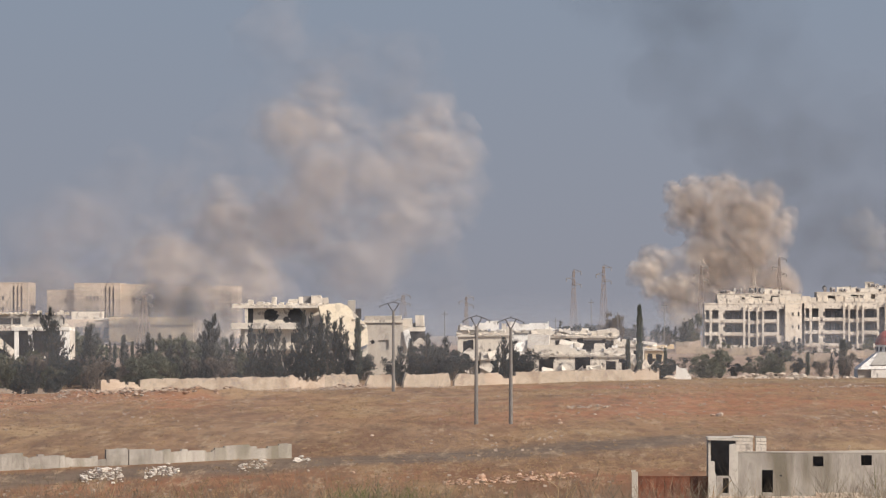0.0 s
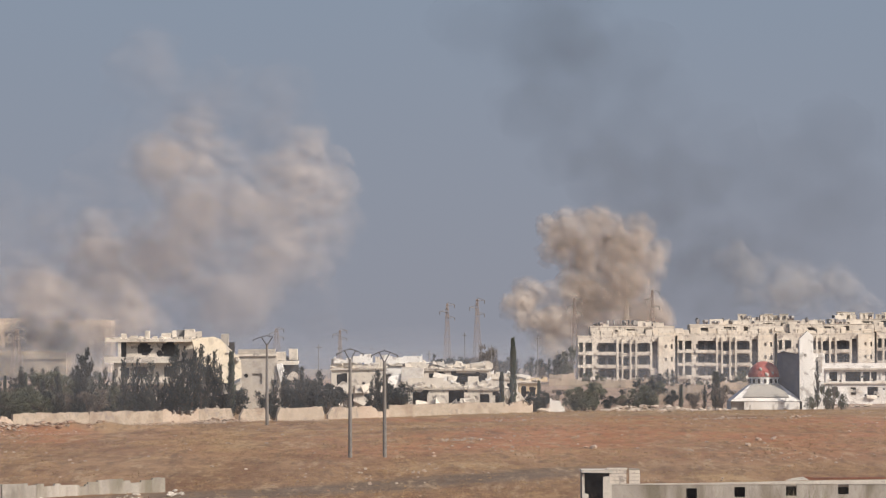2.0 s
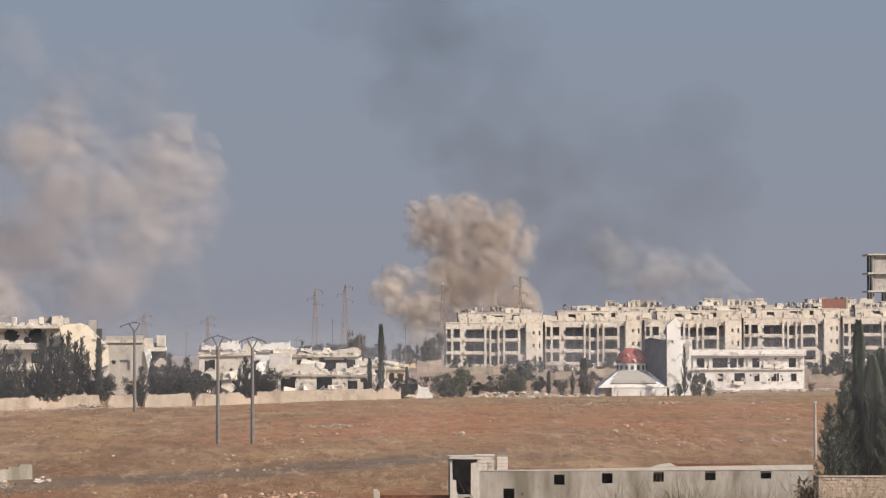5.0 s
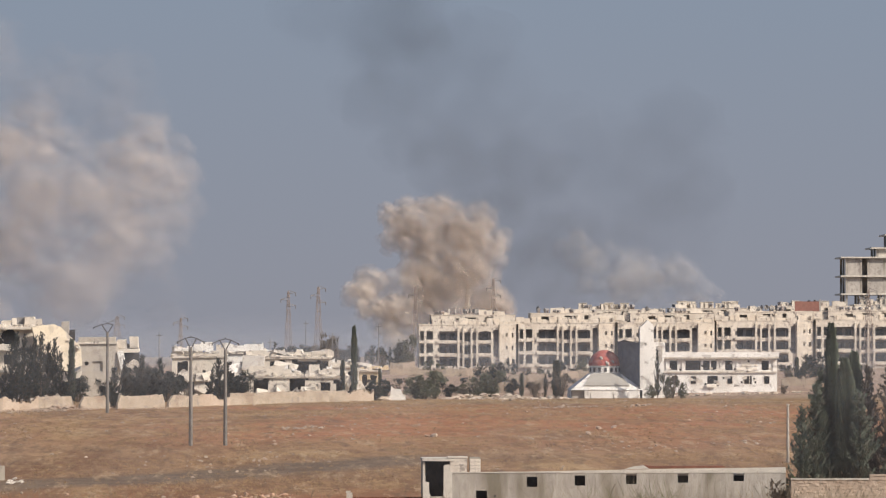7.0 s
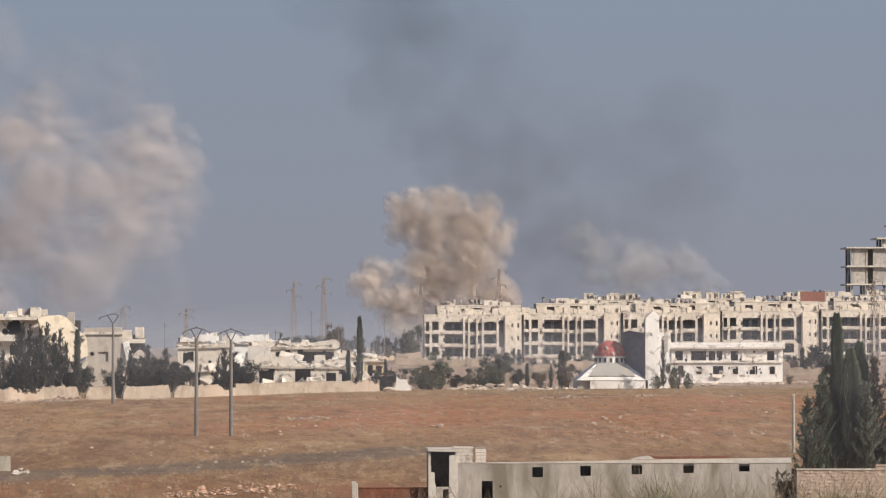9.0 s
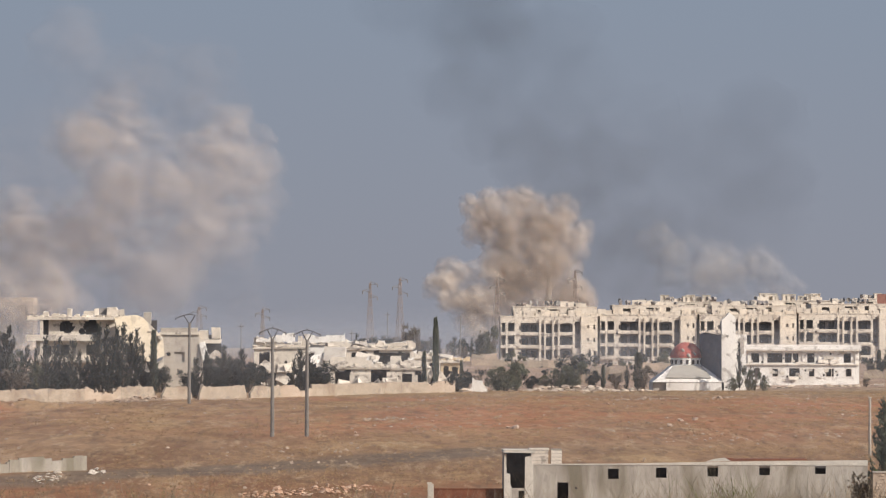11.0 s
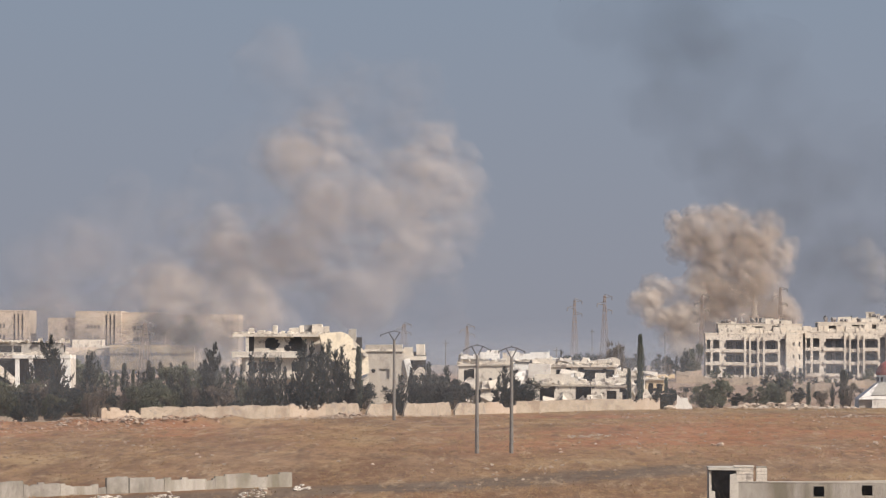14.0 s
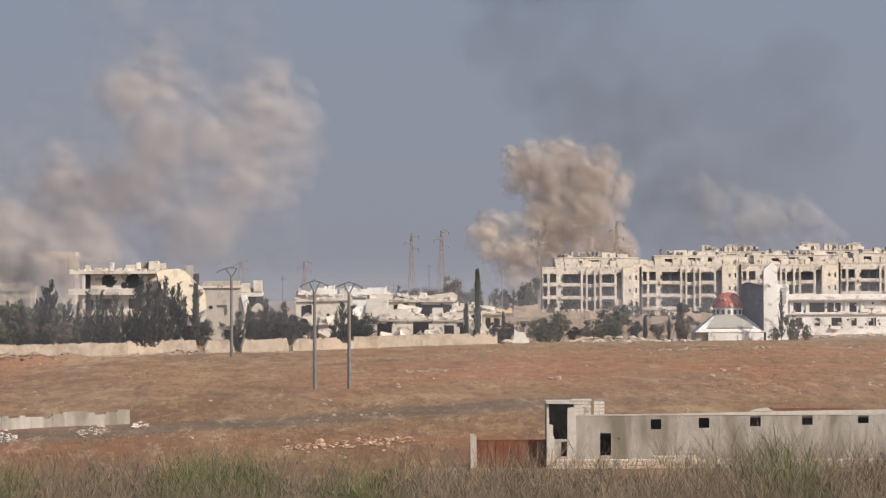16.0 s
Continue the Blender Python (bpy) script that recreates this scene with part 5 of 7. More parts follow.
def school():
    d = 760.0
    x0, z0 = sx(1175, d), sz(688, d)
    u = d / SIGHT
    ob = thing("white_school", pose(x0, d, z0), "two-storey white plastered school with shell-pocked windows", "school")
    w, h = 202 * u, sz(624, d) - z0
    f1, f2 = 0.0, h * 0.46
    holes = []
    for a, c in ((0.06, 0.115), (0.2, 0.32), (0.355, 0.4), (0.425, 0.46), (0.55, 0.6), (0.87, 0.92)):
        holes.append((a * w - 0.15, c * w + 0.15, f2 + 0.3, f2 + 2.0))
    for a, c in ((0.24, 0.28), (0.39, 0.47), (0.56, 0.6), (0.71, 0.77), (0.885, 0.925), (0.08, 0.12)):
        holes.append((a * w - 0.1, c * w + 0.15, f1 + 0.8, f1 + 2.3))
    for a, e in ((0.47, 0.4), (0.8, 0.9), (0.68, 0.9), (0.36, 0.6), (0.33, f2 + 0.9), (0.385, 1.3), (0.7, 1.4), (0.79, 1.5), (0.74, f2 + 1.7), (0.3, f2 + 1.5), (0.14, f2 + 0.2), (0.62, f2 + 0.3), (0.52, 1.7)):
        holes.append((a * w, a * w + 0.35, e, e + 0.4))
    part("front_wall", holed(0, w, -1.5, h * 0.83, 0, 0.3, holes), M_WHITE, ob)
    part("roof_slab", boxes((-0.4, w + 0.3, -0.9, 9, h * 0.83 + 0.003, h * 0.83 + 0.25)), M_LIME_PALE, ob)
    part("parapet", boxes((-0.4, w + 0.3, -0.9, -0.6, h * 0.83 + 0.253, h), j=0.04), M_WHITE, ob)
    part("ledge", boxes((0.0, w, -0.35, -0.003, f2 - 0.15, f2 + 0.1), j=0.04), M_LIME_PALE, ob)
    part("side_wall", boxes((w - 0.3, w, 0.31, 8.8, -1.5, h * 0.83)), M_WHITE, ob)
    part("side_wall", boxes((0, 0.3, 0.31, 8.8, -1.5, h * 0.83)), M_WHITE, ob)
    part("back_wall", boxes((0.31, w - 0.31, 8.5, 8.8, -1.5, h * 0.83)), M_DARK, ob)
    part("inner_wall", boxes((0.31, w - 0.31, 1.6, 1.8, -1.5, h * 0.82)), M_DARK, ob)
    part("floor_slab", boxes((0.31, w - 0.31, 0.31, 1.59, f2 - 0.2, f2)), M_ROOM, ob)
    for a in (0.02, 0.16, 0.5, 0.64, 0.96):
        part("pilaster", boxes((a * w, a * w + 0.35, -0.2, -0.004, f2 + 0.101, h * 0.83)), M_WHITE, ob)
    scar = random.Random(61)
    for i in range(26):
        a, e, g = scar.uniform(0.02, 0.93) * w, scar.choice((scar.uniform(0.0, 2.3), scar.uniform(f2 + 0.2, f2 + 2.2))), scar.uniform(0.15, 0.6)
        bm = bmesh.new()
        box(bm, a, a + g * 1.6, -0.07, -0.005, e, e + g * 0.8, j=g * 0.22)
        part("plaster_scar", bm, scar.choice((M_GREY, M_LIME, M_LIME_PALE)), ob, "patch of torn plaster")
    for i, (a, e) in enumerate(((0.68, f2 + 0.5), (0.73, f2 + 1.2), (0.78, f2 + 0.4), (0.49, f2 + 0.2), (0.42, 0.5))):
        bm = bmesh.new()
        box(bm, -0.9, 0.9, -0.08, 0.08, -0.3, 0.3, j=0.12)
        bmesh.ops.transform(bm, matrix=pose(a * w, -0.3, e, -25, scar.uniform(-20, 20), scar.uniform(-15, 15)), verts=bm.verts)
        part("hanging_slab", bm, M_LIME_PALE, ob, "cracked slab hanging from the front")
    for a in (0.24, 0.56, 0.71, 0.885):
        part("window_frame", holed(a * w - 0.1, (a + 0.045) * w + 0.1, 0.75, 2.3, -0.06, -0.004, [(a * w, (a + 0.045) * w, 0.85, 2.2)]), M_LIME_PALE, ob)
    return ob


school()


# ---- terrace walls below the apartments ----
for i, (b0, b1, v0, v1, d) in enumerate(((900, 968, 662, 688, 800.0), (690, 760, 651, 660, 960.0), (770, 880, 652, 668, 930.0), (985, 1060, 655, 670, 900.0), (1385, 1470, 668, 690, 800.0), (860, 905, 675, 690, 760.0), (690, 735, 640, 652, 1005.0))):
    x0, x1 = sx(b0, d), sx(b1, d)
    g = ground_z((x0 + x1) / 2, d)
    tw = thing("terrace_wall", pose(x0, d, g), "low crumbling pinkish terrace wall on the slope", "wall", "terrace walls")
    half = (x1 - x0) / 2
    for k in range(2):
        part("wall_section", prism(broken_top(k * half + 0.01, (k + 1) * half - 0.01, -1.0, max(0.8, sz(v0, d) - g), 0.7, 0.9, 200 + i * 2 + k), 0, 0.4), (M_DUSTWALL, M_WALLSTONE)[(i + k) % 2], tw)


# ---- trees ----
def blades(name, items, material, parent=None, label=""):
    """Leaf clumps: items are (point, direction, length, width); each becomes two crossed pointed blades."""
    verts, faces = [], []
    for p, dr, ln, wd in items:
        dr = dr.normalized()
        side = dr.cross(Vector((0.3, 0.5, 0.81)))
        side = (side if side.length > 0.05 else Vector((1, 0, 0))).normalized()
        for s in (side, dr.cross(side)):
            k = len(verts)
            verts += [p - s * wd * 0.35, p + s * wd * 0.35, p + dr * ln * 0.55 + s * wd * 0.5, p + dr * ln, p + dr * ln * 0.55 - s * wd * 0.5]
            faces.append((k, k + 1, k + 2, k + 3, k + 4))
    me = bpy.data.meshes.new(name)
    me.from_pydata([tuple(v) for v in verts], [], faces)
    me.materials.append(material)
    ob = new(name, me)
    if parent:
        ob.parent = parent
    if label:
        ob["label"] = label
    return ob


def cypress(m, h, r, n, label, material, seed, leaf=0.45, group=""):
    """A narrow upright tree; the crown swells at a third of its height and ends in an uneven tip."""
    rnd = random.Random(seed)
    ob = thing("cypress_tree", m, label, "tree", group)
    bm = bmesh.new()
    tube(bm, (0, 0, -0.3), (0, 0, h * 0.85), r * 0.16 + 0.05, 0.03, 6)
    part("trunk", bm, M_BARK, ob)
    items = []
    for i in range(n):
        t = rnd.random() ** 0.85
        a = rnd.uniform(0, math.tau)
        prof = (0.35 + 1.3 * t if t < 0.3 else 0.74 + 0.1 * math.sin(t * 9)) * (1 - t) ** 0.45
        lobes = 1 + 0.28 * math.sin(3 * a + seed) + 0.2 * math.sin(t * 23 + a * 2 + seed)
        rr = r * prof * lobes * math.sqrt(rnd.uniform(0.25, 1.0))
        z = h * (0.06 + 0.94 * t)
        items.append((Vector((rr * math.cos(a), rr * math.sin(a), z)),
                      Vector((math.cos(a) * 0.55, math.sin(a) * 0.55, 1.0 + rnd.uniform(-0.3, 0.3))), leaf * rnd.uniform(0.6, 1.5), leaf * rnd.uniform(0.35, 0.65)))
    blades("crown", items, material, ob)
    return ob


def conifer(m, h, r, n_branch, label, material, seed, leaf=0.5, group=""):
    """A ragged pine: limbs that sweep out and turn up at the tips, with gaps between."""
    rnd = random.Random(seed)
    ob = thing("pine_tree", m, label, "tree", group)
    bm = bmesh.new()
    lean = Vector((rnd.uniform(-0.04, 0.04), 0, 1))
    tube(bm, (0, 0, -0.3), lean * h * 0.97, 0.15, 0.03, 6)
    items = []
    for i in range(n_branch):
        t = 0.06 + 0.9 * (i / n_branch) ** 0.9
        a = rnd.uniform(0, math.tau)
        ln = r * (1.05 - t) ** 0.75 * rnd.uniform(0.4, 1.3)
        p0 = lean * h * t
        out = Vector((math.cos(a), math.sin(a), 0))
        rise = rnd.uniform(0.5, 1.0)
        pts = [p0 + out * ln * f + Vector((0, 0, ln * (0.1 * f + rise * f * f))) for f in (0, 0.35, 0.7, 1.0)]
        for q0, q1, w0, w1 in zip(pts, pts[1:], (0.045, 0.03, 0.02), (0.03, 0.02, 0.01)):
            tube(bm, q0, q1, w0, w1, 4)
        steps = max(6, int(ln / leaf * 10))
        for k in range(steps):
            f = (k + 0.6) / steps * 3
            g = min(2, int(f))
            q = pts[g].lerp(pts[g + 1], f - g) + Vector([rnd.gauss(0, leaf * 0.3) for _ in range(3)])
            dr = (pts[g + 1] - pts[g]).normalized()
            items.append((q, dr + Vector((rnd.gauss(0, 0.45), rnd.gauss(0, 0.45), 0.5 + rnd.gauss(0, 0.3))), leaf * rnd.uniform(0.5, 1.2), leaf * rnd.uniform(0.22, 0.46)))
    part("trunk", bm, M_BARK, ob)
    for k in range(14):
        items.append((lean * h * (0.82 + 0.18 * k / 14), Vector((rnd.gauss(0, 0.3), rnd.gauss(0, 0.3), 1)), leaf * 0.8, leaf * 0.22))
    blades("crown", items, material, ob)
    return ob


def bush(m, h, r, n, label, material, seed, leaf=0.4, group=""):
    """A spreading bush of many uneven leafy masses on forked stems."""
    rnd = random.Random(seed)
    ob = thing("bush", m, label, "bush", group)
    bm = bmesh.new()
    items = []
    k = 13
    for i in range(k):
        a = i * math.tau * 0.381 + rnd.uniform(-0.4, 0.4)
        c = Vector((math.cos(a) * r * rnd.uniform(0.15, 0.8), math.sin(a) * r * rnd.uniform(0.15, 0.8), h * rnd.uniform(0.15, 0.82)))
        tube(bm, (0, 0, -0.2), c, 0.08, 0.03, 5)
        rr = r * rnd.uniform(0.22, 0.42)
        for j in range(n // k):
            v = Vector([rnd.gauss(0, 1) for _ in range(3)]).normalized()
            p = c + Vector((v.x * rr, v.y * rr, v.z * rr * 0.9)) * rnd.uniform(0.3, 1.15)
            p.z = max(p.z, 0.05)
            items.append((p, v + Vector((rnd.gauss(0, 0.5), rnd.gauss(0, 0.5), 0.6)), leaf * rnd.uniform(0.6, 1.4), leaf * rnd.uniform(0.3, 0.6)))
    part("woody_base", bm, M_BARK, ob)
    blades("crown", items, material, ob)
    return ob


KINDS = {}


def plant(kind, b, v_top, d, seed=0, wide=1.0, label=""):
    """Set a tree of a kind at a bearing and distance, grown to the height v_top gives."""
    x = sx(b, d)
    z = ground_z(x, d)
    h = max(0.6, sz(v_top, d) - z)
    makers = {
        "cypress": lambda m: cypress(m, 1 * 8.0, 0.75, 650, "slim dark green cypress tree", M_CYPRESS, 31, 0.42, "cypresses"),
        "pine_a": lambda m: conifer(m, 8.0, 2.1, 52, "ragged dark green pine with upturned limbs", M_PINE, 32, 0.36, "pines behind the wall"),
        "pine_b": lambda m: conifer(m, 8.0, 1.5, 60, "narrow dark green pine behind the wall", M_PINE, 33, 0.34, "pines behind the wall"),
        "pine_c": lambda m: conifer(m, 8.0, 2.5, 40, "broad open-limbed dark pine tree", M_PINE, 34, 0.38, "pines behind the wall"),
        "bush_a": lambda m: bush(m, 4.0, 2.2, 1500, "dusty olive-green bush with dense leaves", M_OLIVE, 35, 0.27, "bushes"),
        "bush_b": lambda m: bush(m, 4.0, 1.8, 1400, "dark green leafy bush on forked stems", M_PINE, 36, 0.26, "bushes"),
        "bush_c": lambda m: bush(m, 4.0, 1.6, 800, "dry brown-green scrub bush", M_BROWNLEAF, 37, 0.25, "bushes"),
    }
    base = 4.0 if kind.startswith("bush") else 8.0
    s = h / base
    m = pose(x, d, z, 0, 0, (seed * 77) % 360) @ Matrix.Diagonal((s * wide, s * wide, s, 1))
    if kind not in KINDS:
        ob = KINDS[kind] = makers[kind](m)
        ob.matrix_basis = m
    else:
        src = KINDS[kind]
        ob = copy_thing(src, Matrix.Identity(4))
        ob.matrix_basis = m
    if label:
        ob["label"] = label
    return ob


rnd = random.Random(40)
# dense scrub behind the wall, west end
for i in range(64):
    b = -530 + 450 * (i / 64) + rnd.uniform(-8, 8)
    d = 512 + 0.095 * (b + 330) + rnd.uniform(6, 50)
    plant(rnd.choice(("bush_a", "bush_c", "bush_a", "bush_b", "bush_c", "pine_b")), b, 668 + rnd.uniform(-12, 26), d, i, rnd.uniform(0.9, 1.25))
for b, v in ((-421, 585), (-408, 604), (-355, 622), (-500, 640), (-345, 610), (-130, 597), (-137, 612), (-62, 612), (-96, 628), (-290, 645), (-240, 640), (-180, 640), (-205, 650), (-455, 630)):
    plant("pine_c" if b in (-421, -130) else rnd.choice(("pine_a", "pine_b")), b, v, 548 + rnd.uniform(-8, 20), b % 50, 0.75 if b not in (-421, -130) else 0.8)
# pines before the villa
for i, (b, v) in enumerate(((-80, 632), (-62, 650), (-46, 622), (-30, 640), (-16, 618), (-2, 636), (10, 650), (22, 606), (32, 588), (44, 592), (54, 612), (64, 594), (74, 588), (86, 606), (98, 598), (108, 622), (124, 640), (-38, 612))):
    plant(("pine_b", "pine_a", "pine_b")[i % 3], b, v, 586 + (i % 4) * 4, i * 3, 0.66)
plant("cypress", 128, 604, 588, 3, 0.8)
for i, (b, v, d) in enumerate(((124, 690, 549), (118, 698, 546), (196, 686, 556), (203, 692, 554), (284, 690, 562), (-110, 700, 530), (-420, 706, 492), (-405, 690, 494), (-455, 700, 492), (-480, 705, 493))):
    plant("bush_b", b, v, d, i, 0.8, "dark bush growing in a breach of the wall")
for i in range(16):
    plant(rnd.choice(("bush_b", "bush_b", "pine_b")), -85 + i * 15, 668 + rnd.uniform(-14, 10), 586 + rnd.uniform(0, 8), i)
for i, (b, v, k) in enumerate(((205, 650, "pine_a"), (222, 634, "pine_b"), (238, 640, "bush_b"), (252, 628, "pine_a"), (266, 645, "bush_b"), (282, 634, "pine_a"), (296, 648, "bush_b"), (312, 655, "bush_b"), (188, 668, "bush_b"), (245, 662, "bush_b"), (275, 668, "bush_b"),
                              (376, 650, "pine_b"), (388, 634, "pine_a"), (402, 640, "pine_a"), (415, 652, "bush_b"), (428, 658, "bush_b"), (395, 665, "bush_b"), (330, 672, "bush_c"))):
    plant(k, b, v, 594 + (i % 3) * 3, i * 5, 0.9)
# cypresses and shrubs east of the houses
plant("cypress", 626, 582, 598, 1, 0.62, "tall thin dark cypress standing by the ruined houses")
for i, (b, v, d, k, w) in enumerate(((606, 640, 600, "cypress", 0.9), (672, 655, 604, "cypress", 0.9), (664, 668, 602, "bush_b", 1), (682, 668, 604, "bush_b", 0.7), (752, 656, 690, "bush_a", 1.15), (735, 668, 692, "bush_a", 0.9),
                                     (770, 664, 695, "bush_a", 0.9), (795, 676, 690, "bush_b", 1.1), (846, 660, 705, "bush_a", 0.9), (866, 642, 715, "bush_b", 0.75), (872, 655, 705, "bush_a", 0.9), (905, 664, 700, "bush_b", 0.8), (923, 662, 705, "cypress", 1.2),
                                     (945, 672, 700, "bush_c", 0.9), (965, 662, 708, "pine_b", 0.7), (985, 640, 720, "cypress", 1.6), (995, 655, 715, "bush_c", 0.8), (1164, 618, 712, "pine_b", 0.45), (1156, 678, 708, "bush_a", 0.9), (1180, 660, 708, "bush_a", 0.5),
                                     (1192, 658, 709, "bush_c", 0.5), (1206, 672, 709, "bush_a", 0.6), (1412, 634, 830, "cypress", 1.4), (1428, 628, 835, "pine_c", 1.0), (1442, 625, 840, "bush_b", 1.0), (1418, 648, 828, "bush_b", 1.0), (1460, 640, 845, "bush_b", 1.0),
                                     (1395, 655, 830, "bush_c", 1.0), (720, 592, 1130, "bush_a", 0.6), (705, 616, 1140, "bush_a", 0.5), (690, 614, 1150, "pine_b", 1.0), (678, 617, 1150, "bush_b", 0.8), (580, 585, 900, "bush_c", 0.45), (588, 592, 900, "bush_c", 0.4))):
    plant(k, b, v, d, i * 7, w)
for i in range(46):
    b = 752 + i * 15 + rnd.uniform(-8, 8)
    d = rnd.uniform(900, 1004)
    plant(rnd.choice(("bush_b", "bush_c", "bush_a", "pine_b")), b, 648 + rnd.uniform(-16, 8), d, i, rnd.uniform(0.7, 1.1))
for i in range(70):
    b = rnd.choice((rnd.uniform(690, 1060), rnd.uniform(690, 1060), rnd.uniform(1385, 1560)))
    d = rnd.uniform(725, 985)
    plant(rnd.choice(("bush_c", "bush_a", "bush_b")), b, 632 + (EYE_Z - ground_z(sx(b, d), d) - rnd.uniform(0.7, 1.9)) * SIGHT / d, d, i, rnd.uniform(0.9, 1.5))
for i in range(26):
    b = 700 + i * 14 + rnd.uniform(-10, 10)
    plant(rnd.choice(("bush_c", "bush_a", "bush_c")), b, 678 + rnd.uniform(-10, 8), rnd.uniform(720, 860), i, 1.0)
for i in range(44):
    b = -400 + i * 6.8 + rnd.uniform(-6, 6)
    plant(rnd.choice(("cypress", "pine_b", "cypress", "bush_a", "pine_a")), b, 636 + rnd.uniform(-16, 16), rnd.uniform(720, 900), i, rnd.uniform(0.8, 1.2))

for i in range(34):
    plant(rnd.choice(("cypress", "pine_b", "bush_c", "bush_b", "pine_a")), 415 + i * 9.5 + rnd.uniform(-5, 5), 617 + rnd.uniform(-12, 10), rnd.uniform(1050, 1300), i, rnd.uniform(0.7, 1.3))
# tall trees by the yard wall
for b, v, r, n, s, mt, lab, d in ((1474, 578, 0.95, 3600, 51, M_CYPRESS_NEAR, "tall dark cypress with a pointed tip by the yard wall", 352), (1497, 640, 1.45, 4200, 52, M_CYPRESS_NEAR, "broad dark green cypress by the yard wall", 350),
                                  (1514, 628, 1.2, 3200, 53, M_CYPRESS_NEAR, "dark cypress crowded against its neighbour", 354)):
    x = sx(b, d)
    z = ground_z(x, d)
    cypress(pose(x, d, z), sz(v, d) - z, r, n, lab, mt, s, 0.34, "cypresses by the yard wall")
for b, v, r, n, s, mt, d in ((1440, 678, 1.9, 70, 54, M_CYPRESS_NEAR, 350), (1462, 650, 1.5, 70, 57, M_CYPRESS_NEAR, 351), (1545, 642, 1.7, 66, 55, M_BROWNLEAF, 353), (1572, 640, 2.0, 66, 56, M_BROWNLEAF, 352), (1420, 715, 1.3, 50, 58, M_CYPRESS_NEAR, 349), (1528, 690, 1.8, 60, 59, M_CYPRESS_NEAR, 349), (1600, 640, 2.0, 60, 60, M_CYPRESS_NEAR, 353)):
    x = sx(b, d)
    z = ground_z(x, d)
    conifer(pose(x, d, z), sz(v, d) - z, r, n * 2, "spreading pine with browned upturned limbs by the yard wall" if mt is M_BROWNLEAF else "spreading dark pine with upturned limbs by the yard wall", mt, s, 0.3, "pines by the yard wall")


def palm(b, d, v):
    x, z = sx(b, d), ground_z(sx(b, d), d)
    ob = thing("palm_shrub", pose(x, d, z), "low green palm shrub with arching spiky fronds", "palm")
    h = sz(v, d) - z
    bm = bmesh.new()
    tube(bm, (0, 0, -0.2), (0, 0, h * 0.55), 0.25, 0.2, 8)
    part("trunk", bm, M_BARK, ob)
    rr = random.Random(9)
    for i in range(22):
        a, el = rr.uniform(0, math.tau), rr.uniform(0.0, 1.2)
        items, ln = [], rr.uniform(1.1, 1.6)
        for k in range(9):
            f = k / 8
            p = Vector((math.cos(a) * ln * f * math.cos(el), math.sin(a) * ln * f * math.cos(el), h * 0.55 + ln * f * math.sin(el) - 0.5 * f * f))
            for sg in (-1, 1):
                items.append((p, Vector((math.cos(a + sg * 0.8), math.sin(a + sg * 0.8), 0.3)), 0.4, 0.09))
        blades("frond", items, M_PALM, ob)


palm(1422, 340, 806)
for i, (b, v, d) in enumerate(((1396, 846, 337), (1392, 862, 336), (1399, 858, 335))):
    plant("bush_c", b, v, d, i, 0.9, "dry brown brush at the end of the shed")


# ---- weeds on the hill edge ----
def weed_bed(name, label, material, spots, seed):
    rr = random.Random(seed)
    verts, faces = [], []

    def stalk(p, dr, ln, w):
        segs, pts = 3, []
        d0 = Vector(dr)
        for k in range(segs + 1):
            pts.append(Vector(p))
            p = Vector(p) + d0 * ln / segs
            d0 = (d0 + Vector((rr.gauss(0, 0.12), rr.gauss(0, 0.12), -0.03))).normalized()
        k0 = len(verts)
        ang = rr.uniform(-0.8, 0.8)
        side = Vector((math.cos(ang), math.sin(ang), 0))
        for k, q in enumerate(pts):
            ww = w * (1 - 0.75 * k / segs)
            verts.append(tuple(q - side * ww)), verts.append(tuple(q + side * ww))
        for k in range(segs):
            i = k0 + 2 * k
            faces.append((i, i + 1, i + 3, i + 2))
        return pts

    for x, y, h, n, spread, thick in spots:
        z = ground_z(x, y)
        for i in range(n):
            a = rr.uniform(0, math.tau)
            lean = rr.uniform(0, spread)
            dr = Vector((math.cos(a) * lean, math.sin(a) * lean, 1)).normalized()
            pts = stalk((x + rr.gauss(0, 0.09), y + rr.gauss(0, 0.09), z - 0.05), dr, h * rr.uniform(0.6, 1.05), thick * rr.uniform(0.6, 1.4))
            for k in (1, 2, 3):
                for j in range(2):
                    a2 = rr.uniform(0, math.tau)
                    stalk(pts[k] - Vector((0, 0, 0.05)), Vector((math.cos(a2) * 0.6, math.sin(a2) * 0.6, 0.9)).normalized(), h * rr.uniform(0.12, 0.3), thick * 0.7)
    me = bpy.data.meshes.new(name)
    me.from_pydata(verts, [], faces)
    me.materials.append(material)
    return tagged(new(name, me), label, "weeds", kind="stuff")


rnd = random.Random(60)


def edge_h(x, y):
    """How tall weeds stand along the edge, in clumps."""
    crest = 1.16 + 0.16 * max(0.0, min(1.0, (x - 1.2) / 2.0)) + 0.2 * noise.noise(Vector((x * 0.55, 0.3, 0))) + 0.07 * noise.noise(Vector((x * 2.1, 1.3, 0)))
    return max(0.35, 10.0 + crest - ground_z(x, y))


